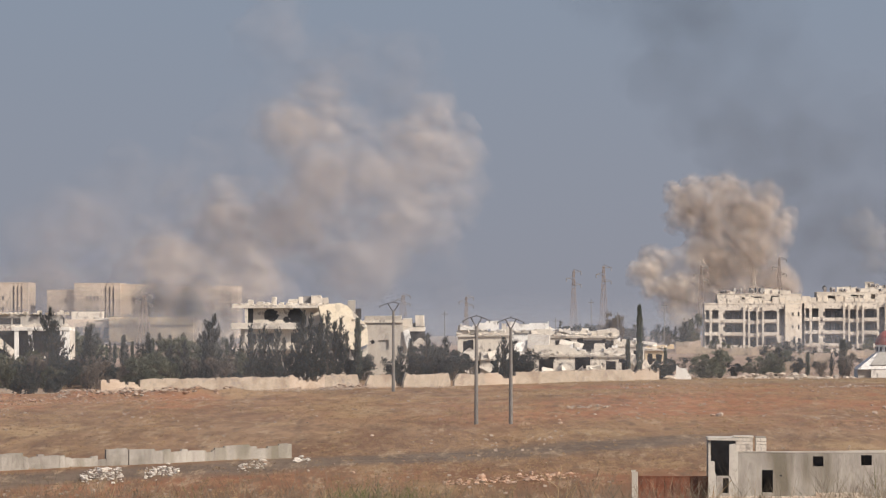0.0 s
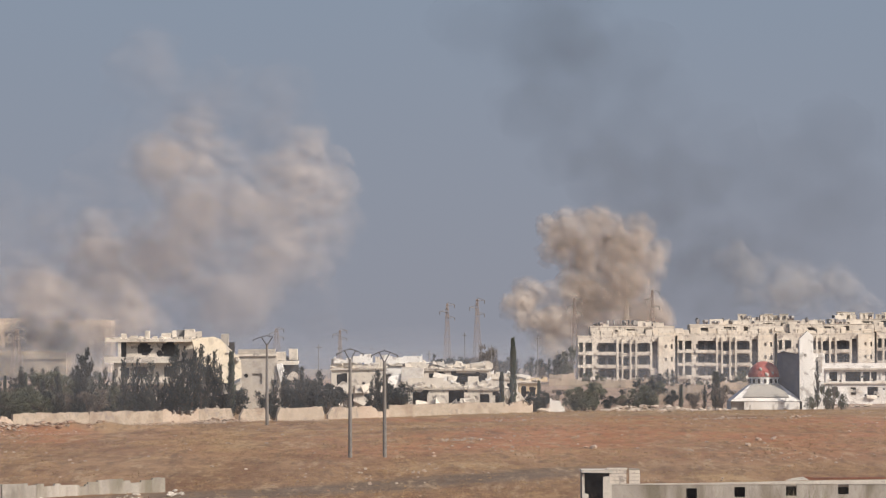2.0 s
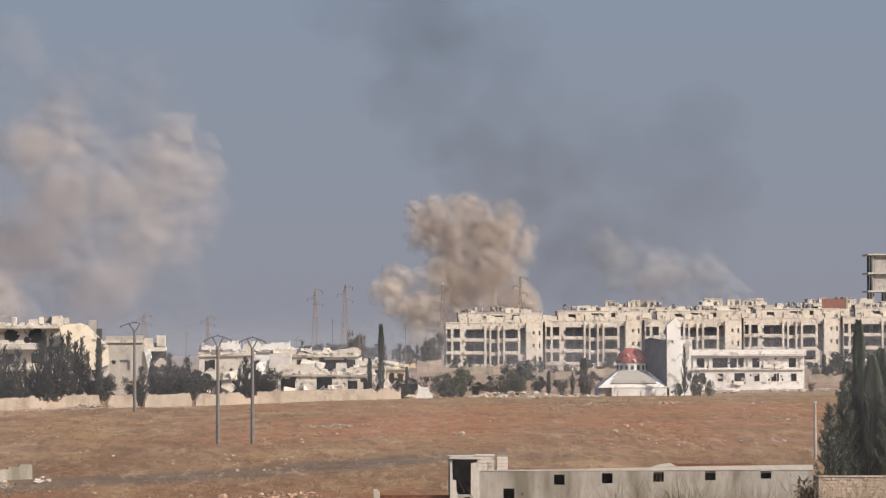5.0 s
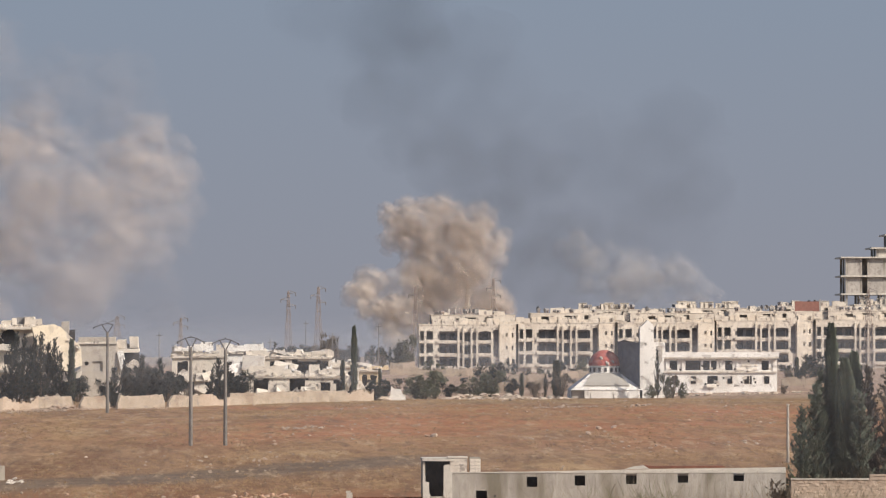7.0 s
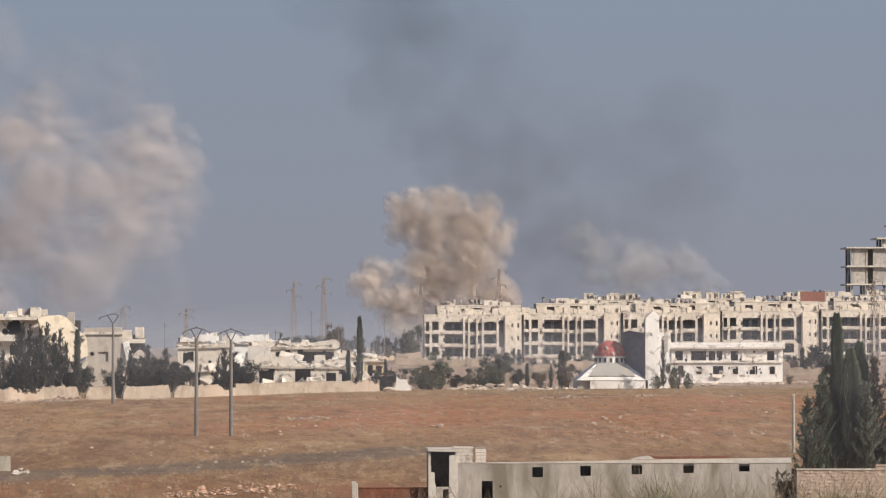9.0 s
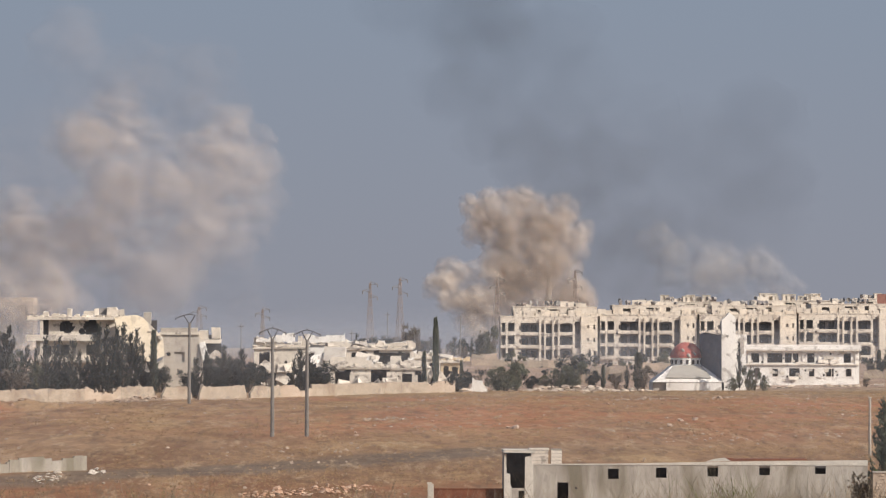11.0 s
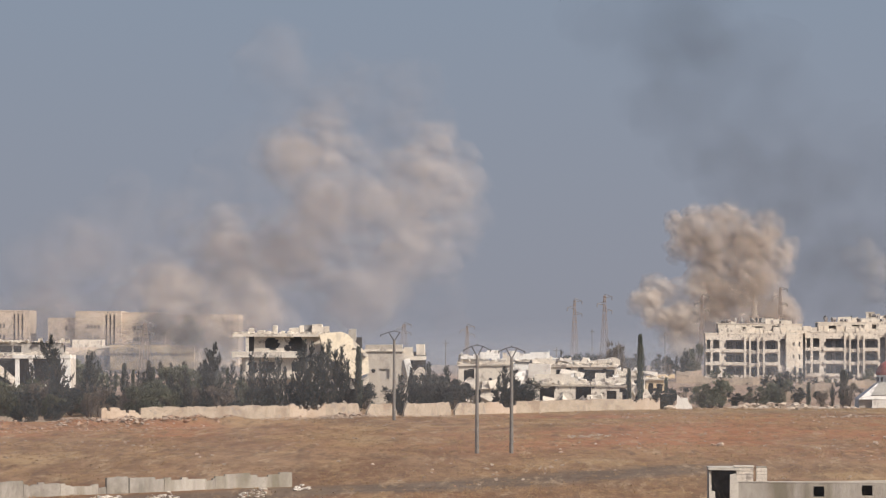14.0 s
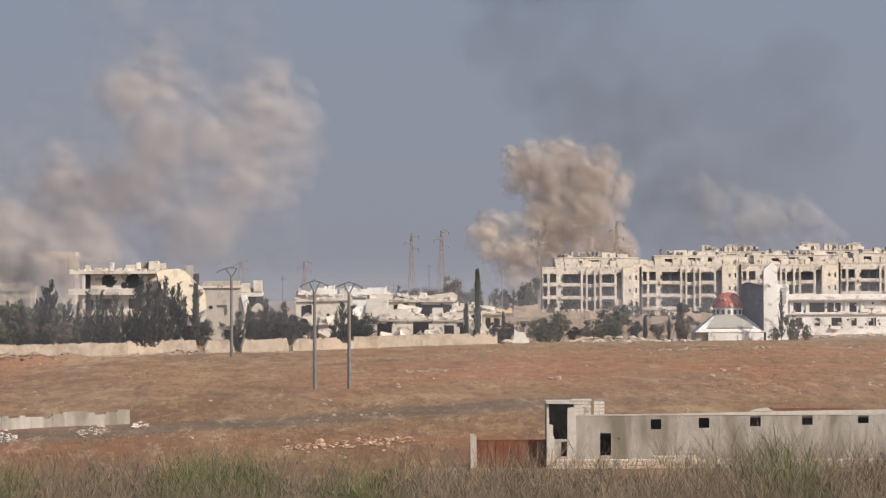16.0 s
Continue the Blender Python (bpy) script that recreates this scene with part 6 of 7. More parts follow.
spots = [(rnd.uniform(-9.5, 9.5), rnd.uniform(42, 52), 0, 6, 0.34, 0.0026) for _ in range(4200)]
spots = [(x, y, edge_h(x, y) * rnd.uniform(0.72, 1.08), n, s, w) for x, y, _, n, s, w in spots]
weed_bed("dry_weeds", "tangle of dry brown weeds along the hill edge", M_WEED, spots, 61)
spots = [(rnd.uniform(-9.5, 9.5), rnd.uniform(43, 51), 0, 5, 0.3, 0.003) for _ in range(420)]
spots = [(x, y, edge_h(x, y) * rnd.uniform(0.8, 1.1), n, s, w) for x, y, _, n, s, w in spots]
weed_bed("straw_weeds", "pale straw stalks among the dry weeds", M_DRY, spots, 62)
spots = []
for c, w in ((-1.95, 0.22), (-0.8, 0.3), (-4.7, 0.22), (-2.55, 0.22), (3.9, 0.2), (6.0, 0.25)):
    for i in range(32):
        x, y = rnd.gauss(c, w * 0.6), rnd.uniform(44, 49)
        spots.append((x, y, edge_h(x, y) * rnd.uniform(0.8, 1.02), 16, 0.3, 0.0042))
weed_bed("green_weeds", "clumps of green weeds among the dry stalks", M_WEEDGREEN, spots, 63)
rr = random.Random(66)
for nm, lab, mt, n in (("weed_leaves", "fine dry leaves and seed heads on the weeds", M_WEED, 60000), ("green_weed_leaves", "small green leaves among the weeds", M_WEEDGREEN, 22000), ("pale_seed_heads", "pale straw seed heads among the weeds", M_DRY, 6000)):
    items = []
    for i in range(n):
        x, y = rr.uniform(-9.5, 9.5), rr.uniform(42.5, 51.5)
        if mt is M_WEEDGREEN:
            c = rr.choice((-1.95, -0.8, -0.8, -4.7, -2.55, 3.9, 6.0))
            x, y = rr.gauss(c, 0.24), rr.uniform(44, 49)
        k = edge_h(x, y) * rr.uniform(0.35, 1.0) * (0.8 + 0.3 * noise.noise(Vector((x * 1.6, y * 0.8, 5))))
        items.append((Vector((x, y, ground_z(x, y) + k)), Vector((rr.gauss(0, 0.5), rr.gauss(0, 0.5), 1)), rr.uniform(0.03, 0.1), rr.uniform(0.005, 0.014)))
    tagged(blades(nm, items, mt), lab, "weeds", kind="stuff")
for i, (x, y, h) in enumerate(((-5.6, 47, 1.35), (-0.45, 46, 1.5), (-0.3, 46.2, 1.4), (-7.4, 46, 1.5), (3.9, 47, 1.3), (6.2, 46, 1.35), (1.2, 46, 1.3))):
    bm = bmesh.new()
    rr = random.Random(70 + i)
    tip = Vector((rr.uniform(0.1, 0.4), 0, h))
    tube(bm, (0, 0, -0.1), tip * 0.5, 0.012, 0.009, 5)
    tube(bm, tip * 0.5, tip, 0.009, 0.004, 5)
    st = thing("dead_stalk", pose(x, y, ground_z(x, y)), "bare pale dead stalk rising above the weeds", "plant", "dead stalks")
    part("stem", bm, M_DRY, st)
    for k in range(4):
        bm = bmesh.new()
        p = tip * (0.45 + 0.13 * k)
        tube(bm, p, p + Vector((rr.uniform(-0.25, 0.3), rr.uniform(-0.1, 0.1), rr.uniform(0.12, 0.3))), 0.006, 0.003, 4)
        part("twig", bm, M_DRY, st)


# ---- smoke ----
def smoke_material(name, c1, c2, density, grain, soft=0.55, ragged=0.7, relief=0.0, patch=4.0):
    """Dust or smoke: two tones in patches, thinning raggedly towards the rim of each billow."""
    m = bpy.data.materials.new(name)
    m.use_nodes = True
    n, l = m.node_tree.nodes, m.node_tree.links
    n.clear()
    out = n.new("ShaderNodeOutputMaterial")
    geo = n.new("ShaderNodeNewGeometry")

    def noise_tex(size, detail, rough):
        t = n.new("ShaderNodeTexNoise")
        t.inputs["Scale"].default_value, t.inputs["Detail"].default_value, t.inputs["Roughness"].default_value = 1 / size, detail, rough
        l.new(geo.outputs["Position"], t.inputs["Vector"])
        return t.outputs["Fac"]

    def remap(v, lo, hi, a=0.0, c=1.0):
        k = n.new("ShaderNodeMapRange")
        k.interpolation_type = "SMOOTHSTEP"
        for nm, val in (("From Min", lo), ("From Max", hi), ("To Min", a), ("To Max", c)):
            k.inputs[nm].default_value = val
        l.new(v, k.inputs["Value"])
        return k.outputs[0]

    fine = noise_tex(grain, 5, 0.6)
    col = n.new("ShaderNodeMix")
    col.data_type = "RGBA"
    col.inputs["A"].default_value, col.inputs["B"].default_value = (*c1, 1), (*c2, 1)
    l.new(remap(noise_tex(grain * patch, 3, 0.5), 0.38, 0.62), col.inputs["Factor"])
    dif, tra, mx = n.new("ShaderNodeBsdfDiffuse"), n.new("ShaderNodeBsdfTranslucent"), n.new("ShaderNodeMixShader")
    l.new(col.outputs["Result"], dif.inputs["Color"])
    l.new(col.outputs["Result"], tra.inputs["Color"])
    if relief:
        bp = n.new("ShaderNodeBump")
        bp.inputs["Strength"].default_value, bp.inputs["Distance"].default_value = relief, grain * 0.6
        l.new(fine, bp.inputs["Height"])
        l.new(bp.outputs[0], dif.inputs["Normal"])
    mx.inputs[0].default_value = 1 - soft
    l.new(dif.outputs[0], mx.inputs[1])
    l.new(tra.outputs[0], mx.inputs[2])
    thick = n.new("ShaderNodeAttribute")
    thick.attribute_name = "thickness"
    shift = n.new("ShaderNodeMath")
    shift.operation = "MULTIPLY_ADD"
    shift.inputs[1].default_value, shift.inputs[2].default_value = ragged * 2, -ragged
    l.new(fine, shift.inputs[0])
    add = n.new("ShaderNodeMath")
    add.operation = "ADD"
    l.new(thick.outputs["Fac"], add.inputs[0])
    l.new(shift.outputs[0], add.inputs[1])
    rim = remap(thick.outputs["Fac"], 0.0, 0.3)
    a2 = n.new("ShaderNodeMath")
    a2.operation = "MULTIPLY"
    l.new(remap(add.outputs[0], 0.0, 0.9, 0, density), a2.inputs[0])
    l.new(rim, a2.inputs[1])
    clear, fin = n.new("ShaderNodeBsdfTransparent"), n.new("ShaderNodeMixShader")
    l.new(a2.outputs[0], fin.inputs[0])
    l.new(clear.outputs[0], fin.inputs[1])
    l.new(mx.outputs[0], fin.inputs[2])
    l.new(fin.outputs[0], out.inputs[0])
    return m


def plume(name, label, category, material, d, lobes, seed, extra=5, deep=14.0, lumpy=0.22, wide=1.0, bud=(0.45, 0.75), fade=1.0):
    """Billows of smoke: each lobe (bearing, fall, radius reading) is a swollen shell, thinning to its rim, with smaller ones budding from it."""
    rr = random.Random(seed)
    u = d / SIGHT
    ob = thing(name, pose(sx(lobes[0][0], d), d, ground_z(0, d)), label, category, kind="stuff")
    base = ob.matrix_world.translation
    rings, seg = 12, 26
    for b, v, r in lobes:
        buds = [(b, v, r, 0.0)]
        for k in range(extra):
            a, q = rr.uniform(0, math.tau), rr.uniform(0.45, 0.9)
            buds.append((b + r * q * math.cos(a), v + r * q * math.sin(a), r * rr.uniform(*bud), rr.uniform(-1, 0.6)))
        verts, faces, thick = [], [], []
        for bb, vv, r0, off in buds:
            c = Vector((sx(bb, d), d + off * deep * 0.5 - (deep * 0.3 if off else 0), sz(vv, d)))
            R = r0 * u
            k0 = len(verts)
            ph = Vector((rr.uniform(0, 90), rr.uniform(0, 90), rr.uniform(0, 90)))
            for i in range(rings + 1):
                f = i / rings
                for j in range(seg):
                    a = j * math.tau / seg
                    e = f * math.pi * 0.5
                    n_v = Vector((math.sin(e) * math.cos(a), -math.cos(e), math.sin(e) * math.sin(a)))
                    k1 = 1 + lumpy * noise.noise(n_v * 1.7 + ph) * 1.6 + lumpy * 0.45 * noise.noise(n_v * 4.5 + ph)
                    p = n_v * R * k1
                    p.x *= wide
                    p.y *= 0.8
                    verts.append(tuple(c + p - base))
                    thick.append(max(0.0, math.cos(f * math.pi / 2)) ** fade)
            for i in range(rings):
                for j in range(seg):
                    j2 = (j + 1) % seg
                    faces.append((k0 + i * seg + j, k0 + i * seg + j2, k0 + (i + 1) * seg + j2, k0 + (i + 1) * seg + j))
        me = bpy.data.meshes.new("billow")
        me.from_pydata(verts, [], faces)
        me.attributes.new("thickness", "FLOAT", "POINT").data.foreach_set("value", thick)
        me.shade_smooth()
        me.materials.append(material)
        o = new("billow", me)
        o.parent = ob
    return ob


S_TAN = smoke_material("tan_dust", (0.61, 0.54, 0.485), (0.81, 0.74, 0.67), 0.30, 16.0, 0.5, 0.3, 0.0, 2.0)
S_PINK = smoke_material("pinkish_dust", (0.55, 0.50, 0.48), (0.74, 0.67, 0.62), 0.15, 34.0, 0.5, 0.35, 0.04)
S_DRIFT = smoke_material("thin_drifting_dust", (0.56, 0.51, 0.49), (0.70, 0.63, 0.60), 0.06, 30.0, 0.5, 0.3)
S_VEIL = smoke_material("thin_brown_dust", (0.36, 0.33, 0.33), (0.44, 0.40, 0.39), 0.16, 26.0, 0.6, 0.3)
S_DARK = smoke_material("sooty_smoke", (0.06, 0.067, 0.085), (0.13, 0.135, 0.15), 0.06, 60.0, 0.55, 0.25)
S_PALE = smoke_material("pale_grey_smoke", (0.50, 0.49, 0.49), (0.64, 0.63, 0.63), 0.12, 12.0, 0.55, 0.4)
S_BLUE = smoke_material("blue_grey_smoke", (0.22, 0.24, 0.28), (0.31, 0.33, 0.37), 0.20, 14.0, 0.6, 0.3)


plume("dust_plume", "dense tan dust plume billowing up behind the apartments", "smoke", S_TAN, 1250.0,
      [(742, 385, 36), (712, 396, 24), (690, 385, 20), (792, 388, 38), (832, 398, 34), (858, 430, 36), (780, 425, 50), (728, 430, 36), (700, 425, 24), (840, 465, 46), (800, 480, 52), (755, 470, 42),
       (745, 515, 44), (790, 530, 52), (842, 515, 48), (735, 550, 36), (868, 545, 34), (800, 570, 50), (648, 500, 26), (628, 525, 22), (672, 528, 34), (700, 552, 32), (680, 570, 30), (715, 585, 36), (655, 540, 24)], 81, 8, 16.0, 0.24, 1.1, (0.45, 0.8), 1.5)
plume("dust_cloud", "wide thinning pinkish dust cloud drifting over the town", "smoke", S_PINK, 1650.0,
      [(48, 222, 50), (-8, 256, 46), (98, 256, 42), (40, 296, 62), (110, 330, 62), (246, 262, 46), (290, 306, 50), (225, 320, 58), (265, 372, 62), (180, 396, 72), (90, 396, 68), (235, 428, 62), (20, 420, 62),
       (-76, 392, 54), (-40, 440, 52), (-110, 440, 56), (-165, 462, 60), (-230, 490, 58), (-110, 500, 66), (10, 490, 70), (110, 480, 72), (-180, 530, 62), (-60, 545, 60)], 82, 4, 30.0, 0.22, 1.3, (0.6, 1.0), 2.0)
plume("thin_dust_cloud", "faint high dust drifting up from the pinkish cloud", "smoke", S_DRIFT, 1700.0,
      [(-30, 120, 80), (60, 190, 90), (170, 165, 85), (235, 225, 75), (-60, 280, 100), (-300, 400, 95), (-390, 440, 95), (-450, 480, 85), (-340, 500, 95), (-240, 380, 80), (150, 520, 90), (250, 510, 80)], 86, 3, 30.0, 0.2, 1.2, (0.5, 0.8), 2.2)
plume("sooty_smoke", "thin sooty smoke trail slanting across the sky", "smoke", S_DARK, 2000.0,
      [(640, 30, 115), (725, 35, 115), (730, 120, 105), (800, 130, 110), (700, 165, 85), (740, 235, 80), (800, 300, 85), (860, 340, 85), (930, 330, 80), (900, 410, 90), (960, 470, 85), (1000, 420, 75),
       (1090, 380, 110), (1180, 420, 110), (920, 500, 75), (1040, 500, 80), (850, 250, 100), (980, 260, 110), (1150, 300, 120)], 83, 2, 40.0, 0.2, 1.15, (0.6, 0.9), 2.4)
plume("low_dust", "pinkish dust rolling low across the institute", "smoke", S_PINK, 1330.0,
      [(-215, 545, 48), (-170, 530, 52), (-120, 550, 56), (-70, 535, 50), (-150, 575, 48), (-90, 585, 46), (-230, 580, 36), (-30, 560, 46)], 87, 4, 20.0, 0.25, 1.2, (0.5, 0.8), 1.9)
plume("thin_dust_cloud", "thin dust hanging before the institute walls", "smoke", S_VEIL, 1345.0,
      [(-560, 570, 70), (-470, 560, 75), (-380, 555, 80), (-300, 560, 75), (-240, 550, 65), (-420, 600, 60), (-330, 605, 60), (-170, 560, 62), (-115, 565, 62), (-75, 575, 52)], 88, 2, 10.0, 0.2, 1.5, (0.6, 0.9), 1.8)
plume("pale_smoke", "pale grey smoke rising behind the rooftops", "smoke", S_PALE, 1380.0,
      [(1020, 448, 34), (1075, 462, 40), (1050, 490, 36), (1110, 488, 40), (1160, 476, 36), (1195, 482, 34), (1130, 515, 46), (1190, 518, 42), (1080, 520, 40), (1240, 515, 34)], 84, 4, 14.0, 0.25, 1.2, (0.5, 0.8), 1.9)
plume("blue_smoke", "low blue-grey smoke drifting through the trees", "smoke", S_BLUE, 1150.0,
      [(-190, 575, 42), (-155, 560, 36), (-215, 600, 40), (-130, 590, 40), (-250, 625, 36), (-300, 630, 36), (-180, 620, 40), (-230, 560, 36), (-330, 645, 42), (-270, 650, 46), (-200, 645, 46), (-140, 640, 46), (-380, 650, 36)], 85, 3, 14.0, 0.22, 1.3, (0.5, 0.8), 1.6)

# see-through shells added in place of distance haze; they pale what lies behind
S_NEARHAZE = smoke_material("near_haze_veil", (0.40, 0.42, 0.47), (0.46, 0.48, 0.53), 0.058, 60.0, 0.75, 0.0)
S_HAZE = smoke_material("far_haze_veil", (0.40, 0.42, 0.47), (0.46, 0.48, 0.53), 0.06, 60.0, 0.75, 0.0)
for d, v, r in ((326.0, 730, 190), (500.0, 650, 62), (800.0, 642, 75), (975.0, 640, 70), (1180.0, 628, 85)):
    plume("dust_haze", "faint grey-blue see-through shell paling what stands behind it", "haze", S_NEARHAZE if d < 600 else S_HAZE, d, [(-560 + 330 * k, v + 6 * (k % 2), r) for k in range(8)], int(d), 0, 10.0, 0.12, 4.2 if d > 400 else 2.0, fade=1.6)


# ---- roof clutter ----
def water_tank(m):
    ob = thing("water_tank", m, "dull grey roof water tank on a steel stand", "tank", "roof tanks")
    bm = bmesh.new()
    tube(bm, (-0.8, 0, 1.1), (0.8, 0, 1.1), 0.55, 0.55, 12)
    part("drum", bm, M_TANK, ob)
    for x in (-0.6, 0.6):
        part("leg", boxes((x - 0.06, x + 0.06, -0.4, 0.4, 0, 0.6)), M_STEEL_RUST, ob)
    return ob


def satellite_dish(m):
    ob = thing("satellite_dish", m, "weathered grey satellite dish on a short mast", "dish", "roof dishes")
    bm = bmesh.new()
    rings = []
    for i in range(5):
        r = 0.75 * i / 4
        rings.append([bm.verts.new((r * math.cos(k * math.tau / 14), -0.35 + 0.45 * (1 - (r / 0.75) ** 2) * -0.5 + 0.25, 1.2 + r * math.sin(k * math.tau / 14))) for k in range(14)])
    for i in range(4):
        for k in range(14):
            bm.faces.new((rings[i][k], rings[i][(k + 1) % 14], rings[i + 1][(k + 1) % 14], rings[i + 1][k]))
    bmesh.ops.remove_doubles(bm, verts=bm.verts, dist=0.001)
    bmesh.ops.solidify(bm, geom=bm.faces[:], thickness=0.04)
    part("bowl", bm, M_DISH, ob)
    bm = bmesh.new()
    tube(bm, (0, 0.05, 0), (0, 0.05, 1.2), 0.05, 0.05, 6)
    part("mast", bm, M_STEEL, ob)
    bm = bmesh.new()
    tube(bm, (0, -0.1, 0.7), (0, -0.9, 1.2), 0.03, 0.03, 5)
    part("feed_arm", bm, M_STEEL, ob)
    return ob


def roof_hut(m):
    ob = thing("roof_hut", m, "small cream stair hut on a flat roof", "hut", "roof huts")
    part("wall", holed(0, 3.2, 0, 2.3, 0, 0.25, [(1.0, 1.9, 0.0, 1.8)]), M_LIME, ob)
    part("core", boxes((0, 3.2, 0.5, 3.2, 0, 2.28)), M_LIME, ob)
    part("roof", boxes((-0.15, 3.35, -0.2, 3.4, 2.302, 2.5)), M_LIME_PALE, ob)
    return ob


def roof_wall(m):
    ob = thing("roof_wall_stub", m, "broken cream parapet stub on a flat roof", "wall", "roof wall stubs")
    part("stub", prism(broken_top(0, 4.5, 0, 1.7, 0.8, 0.5, 3), 0, 0.25), M_LIME_PALE, ob)
    part("return_stub", boxes((4.2, 4.5, 0.26, 2.5, 0, 1.2), j=0.05), M_LIME, ob)
    return ob


rnd = random.Random(90)
front_tops = [(APT_X0 + PITCH * k, APT_Y, 9.2 + 13.95 + (0, 0.45, 0.5, 0.9, 1.1, 1.2)[k]) for k in range(6)]
rear_tops = [(sx(990, 1075) + PITCH * k * 1.02 + (k % 3) * 1.5, 1075 + 5 * (k % 2), 11.2 + 0.45 * k + 13.95) for k in range(6)]
protos = {}
for tops, n in ((front_tops, 20), (rear_tops, 26)):
    for x, y, z in tops:
        for i in range(n):
            f = rnd.choice((water_tank, satellite_dish, satellite_dish, water_tank, roof_wall) if tops is front_tops else (water_tank, satellite_dish, roof_hut, water_tank, satellite_dish, roof_hut, roof_wall))
            s = rnd.uniform(0.45, 0.75) if f is roof_hut else rnd.uniform(0.5, 0.85) if f is satellite_dish else rnd.uniform(0.4, 0.8)
            m = pose(x + rnd.uniform(4, 19), y + rnd.uniform(2.2, 7.5), z, 0, 0, rnd.uniform(-170, 170) if f not in (roof_hut, roof_wall) else rnd.uniform(-6, 6)) @ Matrix.Diagonal((s, s, s, 1))
            if f not in protos:
                protos[f] = f(m)
                protos[f].matrix_basis = m
            else:
                copy_thing(protos[f], Matrix.Identity(4)).matrix_basis = m
rw = thing("red_roof_screen", pose(sx(1409, 1022), 1022, 24.06), "dull red painted screen wall on a roof", "wall")
part("panel", boxes((0, 5.9, 0, 0.3, 0, 2.4), j=0.05), M_RED_WALL, rw)
part("post", boxes((5.95, 6.3, 0, 0.4, 0, 2.9)), M_GREY, rw)


# ---- stones, rubble and dry grass ----
def stone_mesh(seed, r=0.3, material=M_STONE):
    bm = bmesh.new()
    lump(bm, (0, 0, 0), r, 0.55, 1, 0.25, random.Random(seed))
    me = bpy.data.meshes.new("rock")
    bm.to_mesh(me)
    bm.free()
    me.materials.append(material)
    return me


rock_kinds = [stone_mesh(100 + i, 0.28, M_FIELDSTONE if i % 3 else M_REDSTONE) for i in range(6)]
rnd = random.Random(101)
for i in range(120):
    if i < 6:
        b, d, s = ((768, 446, 1.5), (1060, 468, 1.6), (1086, 470, 1.4), (1042, 452, 1.6), (755, 447, 1.2), (486, 432, 1.2))[i]
    else:
        d = 350 + 250 * rnd.random() ** 0.8
        b, s = rnd.uniform(-520, 1580), rnd.uniform(0.25, 0.8)
    x = sx(b, d)
    o = new("rock", rnd.choice(rock_kinds))
    o.matrix_world = pose(x, d, ground_z(x, d) + 0.08 * s, rnd.uniform(-20, 20), rnd.uniform(-20, 20), rnd.uniform(0, 360)) @ Matrix.Scale(s, 4)
    tagged(o, "pale limestone rock lying in the field" if o.data.materials[0] is M_FIELDSTONE else "reddish earth-stained rock lying in the field", "rock", "field rocks")


def heap(name, label, material, b0, b1, d0, d1, n, r, height, seed):
    rr = random.Random(seed)
    bm = bmesh.new()
    for i in range(n):
        f = rr.random()
        b = b0 + (b1 - b0) * f
        d = d0 + (d1 - d0) * f + rr.gauss(0, 2.2)
        x = sx(b, d)
        k = math.sin(math.pi * min(1, max(0, f))) ** 0.5
        lump(bm, (x, d, ground_z(x, d) + 0.05 + rr.random() ** 2 * height * k), r * (0.4 + 2.0 * rr.random() ** 4), 0.5, 1, 0.42, rr)
    return tagged(link(name, bm, material), label, "rubble", kind="stuff")


heap("rubble", "heap of reddish rubble along the foot of the wall", M_REDSTONE, -520, -90, 478, 505, 480, 0.14, 0.3, 110)
heap("rubble", "low bank of fine reddish rubble and earth clods", M_REDSTONE, -520, -130, 472, 490, 700, 0.07, 0.1, 123)
heap("rubble", "thin spill of pale chippings before the wall", M_FIELDSTONE, -300, 120, 488, 534, 420, 0.1, 0.2, 124)
heap("rubble", "pale rubble spilled along the foot of the wall", M_FIELDSTONE, -420, -150, 487, 502, 420, 0.15, 0.35, 111)
heap("rubble", "pale rubble below the gap in the wall", M_FIELDSTONE, 80, 155, 536, 542, 150, 0.17, 0.7, 112)
heap("rubble", "broken pale stone heap at the field's edge", M_STONE, 785, 945, 674, 680, 330, 0.27, 0.9, 113)
heap("rubble", "scattered pale rubble before the mosque", M_STONE, 940, 1005, 676, 680, 40, 0.3, 0.3, 114)
heap("rubble", "white stone heap beside the broken field wall", M_CHALK, -365, -290, 359, 361, 260, 0.11, 0.8, 115)
heap("rubble", "white stone heap beside the broken field wall", M_CHALK, -250, -190, 364, 366, 200, 0.1, 0.5, 116)
heap("rubble", "small pale stone heap at the wall's end", M_CHALK, -85, -35, 372, 375, 90, 0.1, 0.25, 117)
heap("rubble", "small pale stone heap at the wall's end", M_CHALK, 14, 45, 380, 382, 70, 0.1, 0.25, 118)
heap("rubble", "flat spread of reddish stones in the near field", M_REDSTONE, 280, 520, 354, 364, 170, 0.18, 0.12, 119)
heap("rubble", "flat pale stones lying in a streak of red earth", M_FIELDSTONE, 500, 575, 468, 472, 70, 0.13, 0.03, 125)
heap("rubble", "scattered pale stones over the red earth", M_FIELDSTONE, 900, 1180, 545, 560, 120, 0.17, 0.08, 126)
heap("rubble", "line of pale stones along the far edge of the field", M_FIELDSTONE, 690, 960, 628, 640, 130, 0.16, 0.1, 127)
heap("rubble", "pale stones strewn on the slope above the shed", M_FIELDSTONE, 1000, 1380, 424, 436, 80, 0.09, 0.04, 128)
heap("rubble", "strip of pale chippings along the foot of the wall", M_FIELDSTONE, -140, 300, 515, 553, 620, 0.1, 0.22, 129)
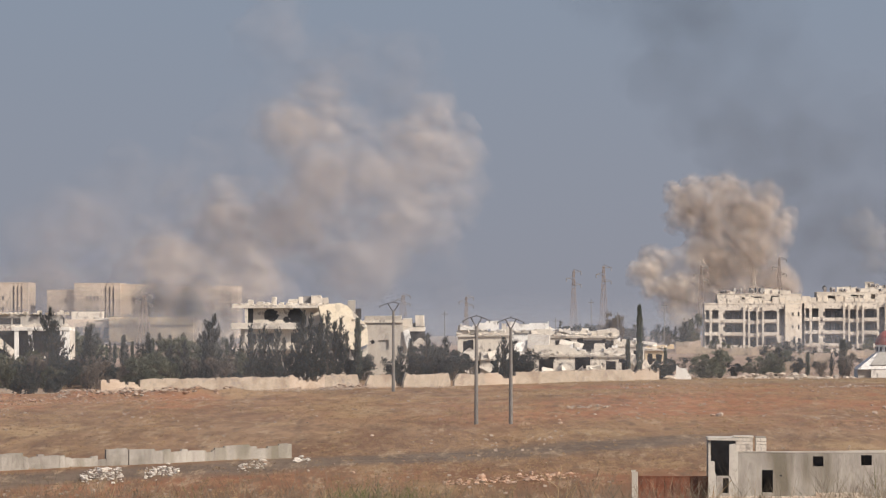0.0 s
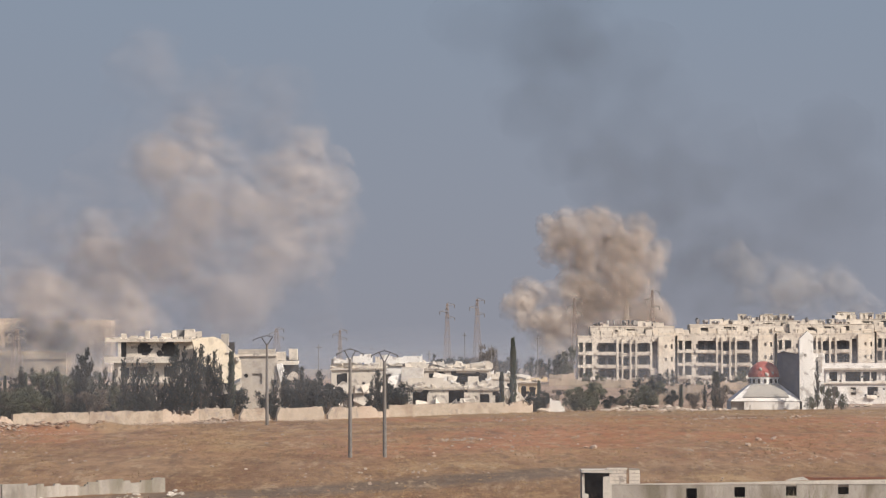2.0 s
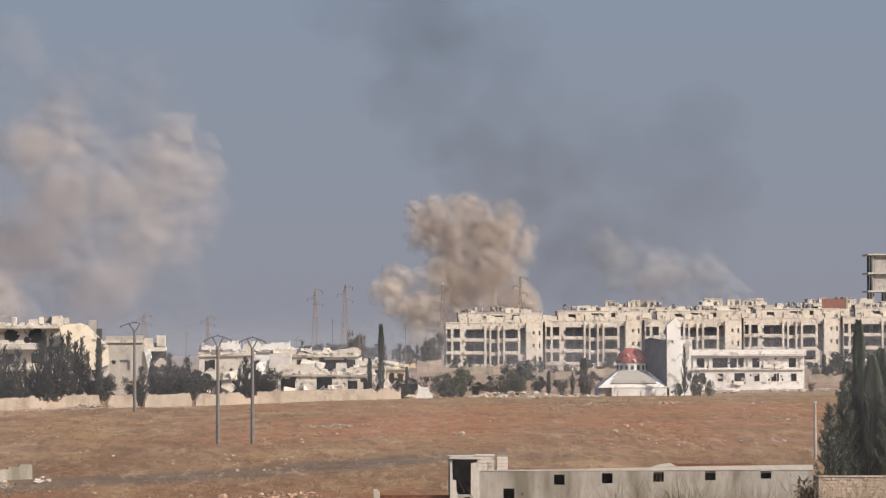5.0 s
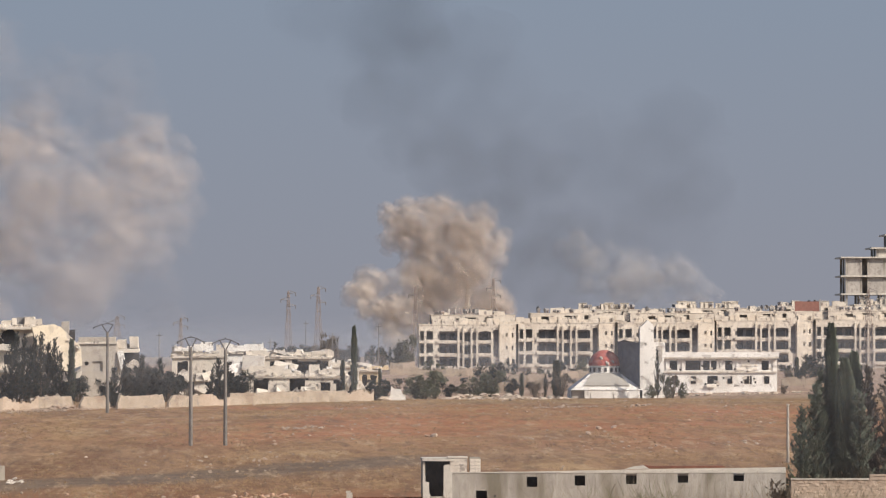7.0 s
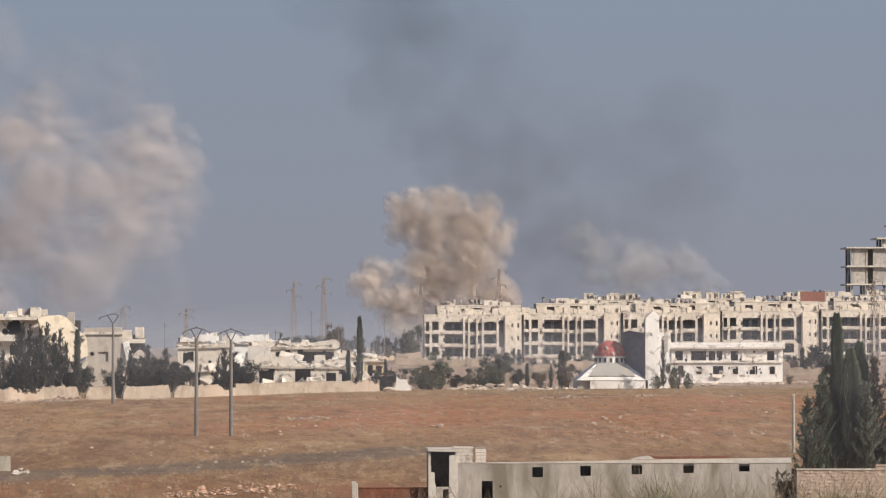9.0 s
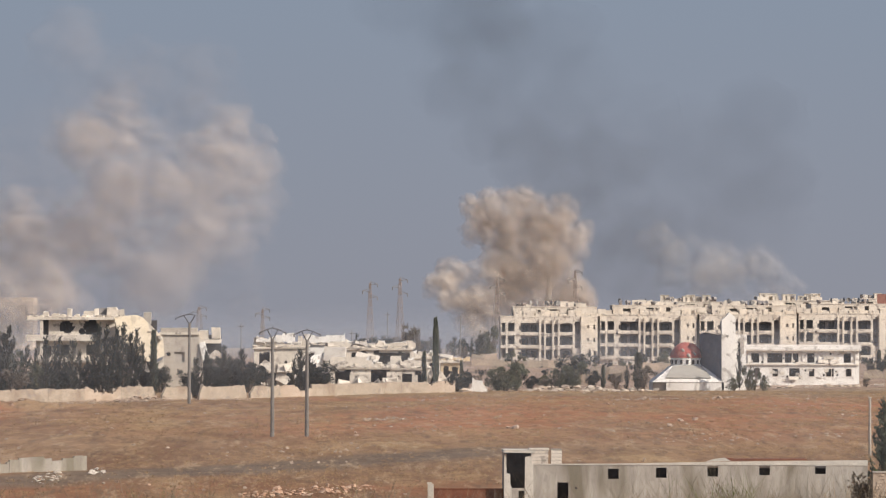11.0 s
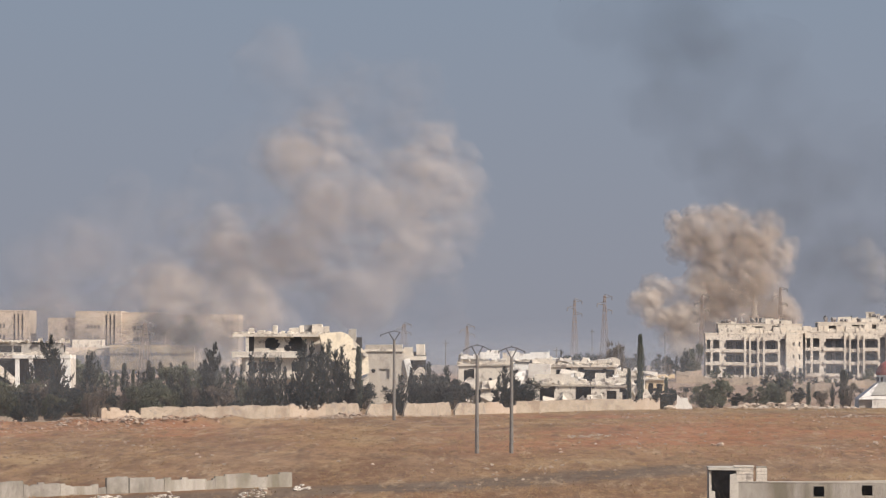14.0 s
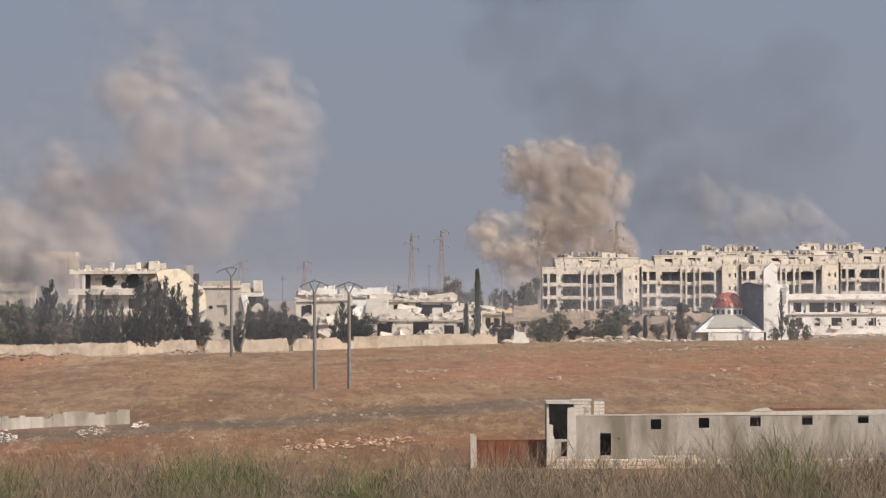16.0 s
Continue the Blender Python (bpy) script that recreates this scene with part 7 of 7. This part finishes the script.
heap("rubble", "low pile of pale stone below a breach in the wall", M_FIELDSTONE, 60, 130, 535, 541, 130, 0.15, 0.45, 134)
heap("rubble", "broken masonry piled under the smashed houses", M_STONE, 300, 680, 603, 607, 200, 0.5, 1.6, 120)
heap("rubble", "broken masonry piled beside the school", M_STONE, 1180, 1420, 738, 748, 90, 0.3, 0.4, 121)


def scatter_grass(n, seed, material, label, tall, keep, shift):
    """Tufts in drifts; keep sets how much of the field they cover, shift where the drifts lie."""
    rr = random.Random(seed)
    verts, faces = [], []
    for i in range(n):
        d = 343 + 320 * rr.random()
        x = rr.uniform(-0.15, 0.15) * d
        if noise.noise(Vector((x * 0.045, d * 0.03, shift))) + 0.6 * noise.noise(Vector((x * 0.2, d * 0.06, shift + 9))) < rr.uniform(-0.25, 0.45) - keep:
            continue
        if abs(d - 0.8 * x - 398) < 6 and rr.random() < 0.8:
            continue
        z = ground_z(x, d)
        s = rr.uniform(0.5, 1.3)
        for k in range(6):
            a, h, w = rr.uniform(0, math.tau), tall * s * rr.uniform(0.4, 1.1), rr.uniform(0.02, 0.05)
            px, py = x + rr.gauss(0, 0.22 * s), d + rr.gauss(0, 0.22 * s)
            k0 = len(verts)
            verts += [(px - w, py, z - 0.02), (px + w, py, z - 0.02), (px + math.cos(a) * h * 0.6, py + math.sin(a) * h * 0.6, z + h)]
            faces.append((k0, k0 + 1, k0 + 2))
    me = bpy.data.meshes.new("dry_grass")
    me.from_pydata(verts, [], faces)
    me.materials.append(material)
    return tagged(new("dry_grass", me), label, "grass", kind="stuff")


scatter_grass(26000, 130, M_FIELDGRASS, "dry straw-coloured grass tufts in drifts over the field", 0.2, 0.1, 7.0)
scatter_grass(12000, 132, M_FIELDWEED, "brown withered weeds in patches over the field", 0.22, 0.0, 21.0)
scatter_grass(14000, 133, M_DRY, "pale bleached grass in patches over the field", 0.18, -0.1, 33.0)
rr = random.Random(131)
bm = bmesh.new()
for i in range(2600):
    d = 345 + 290 * rr.random()
    x = rr.uniform(-0.15, 0.15) * d
    if noise.noise(Vector((x * 0.05, d * 0.05, 11))) < rr.uniform(-0.1, 0.5):
        continue
    z, s = ground_z(x, d), rr.uniform(0.05, 0.16)
    box(bm, x - s, x + s, d - s, d + s, z - 0.03, z + s, j=s * 0.4)
tagged(link("pebbles", bm, M_FIELDSTONE), "small pale stones strewn over the field", "stones", kind="stuff")
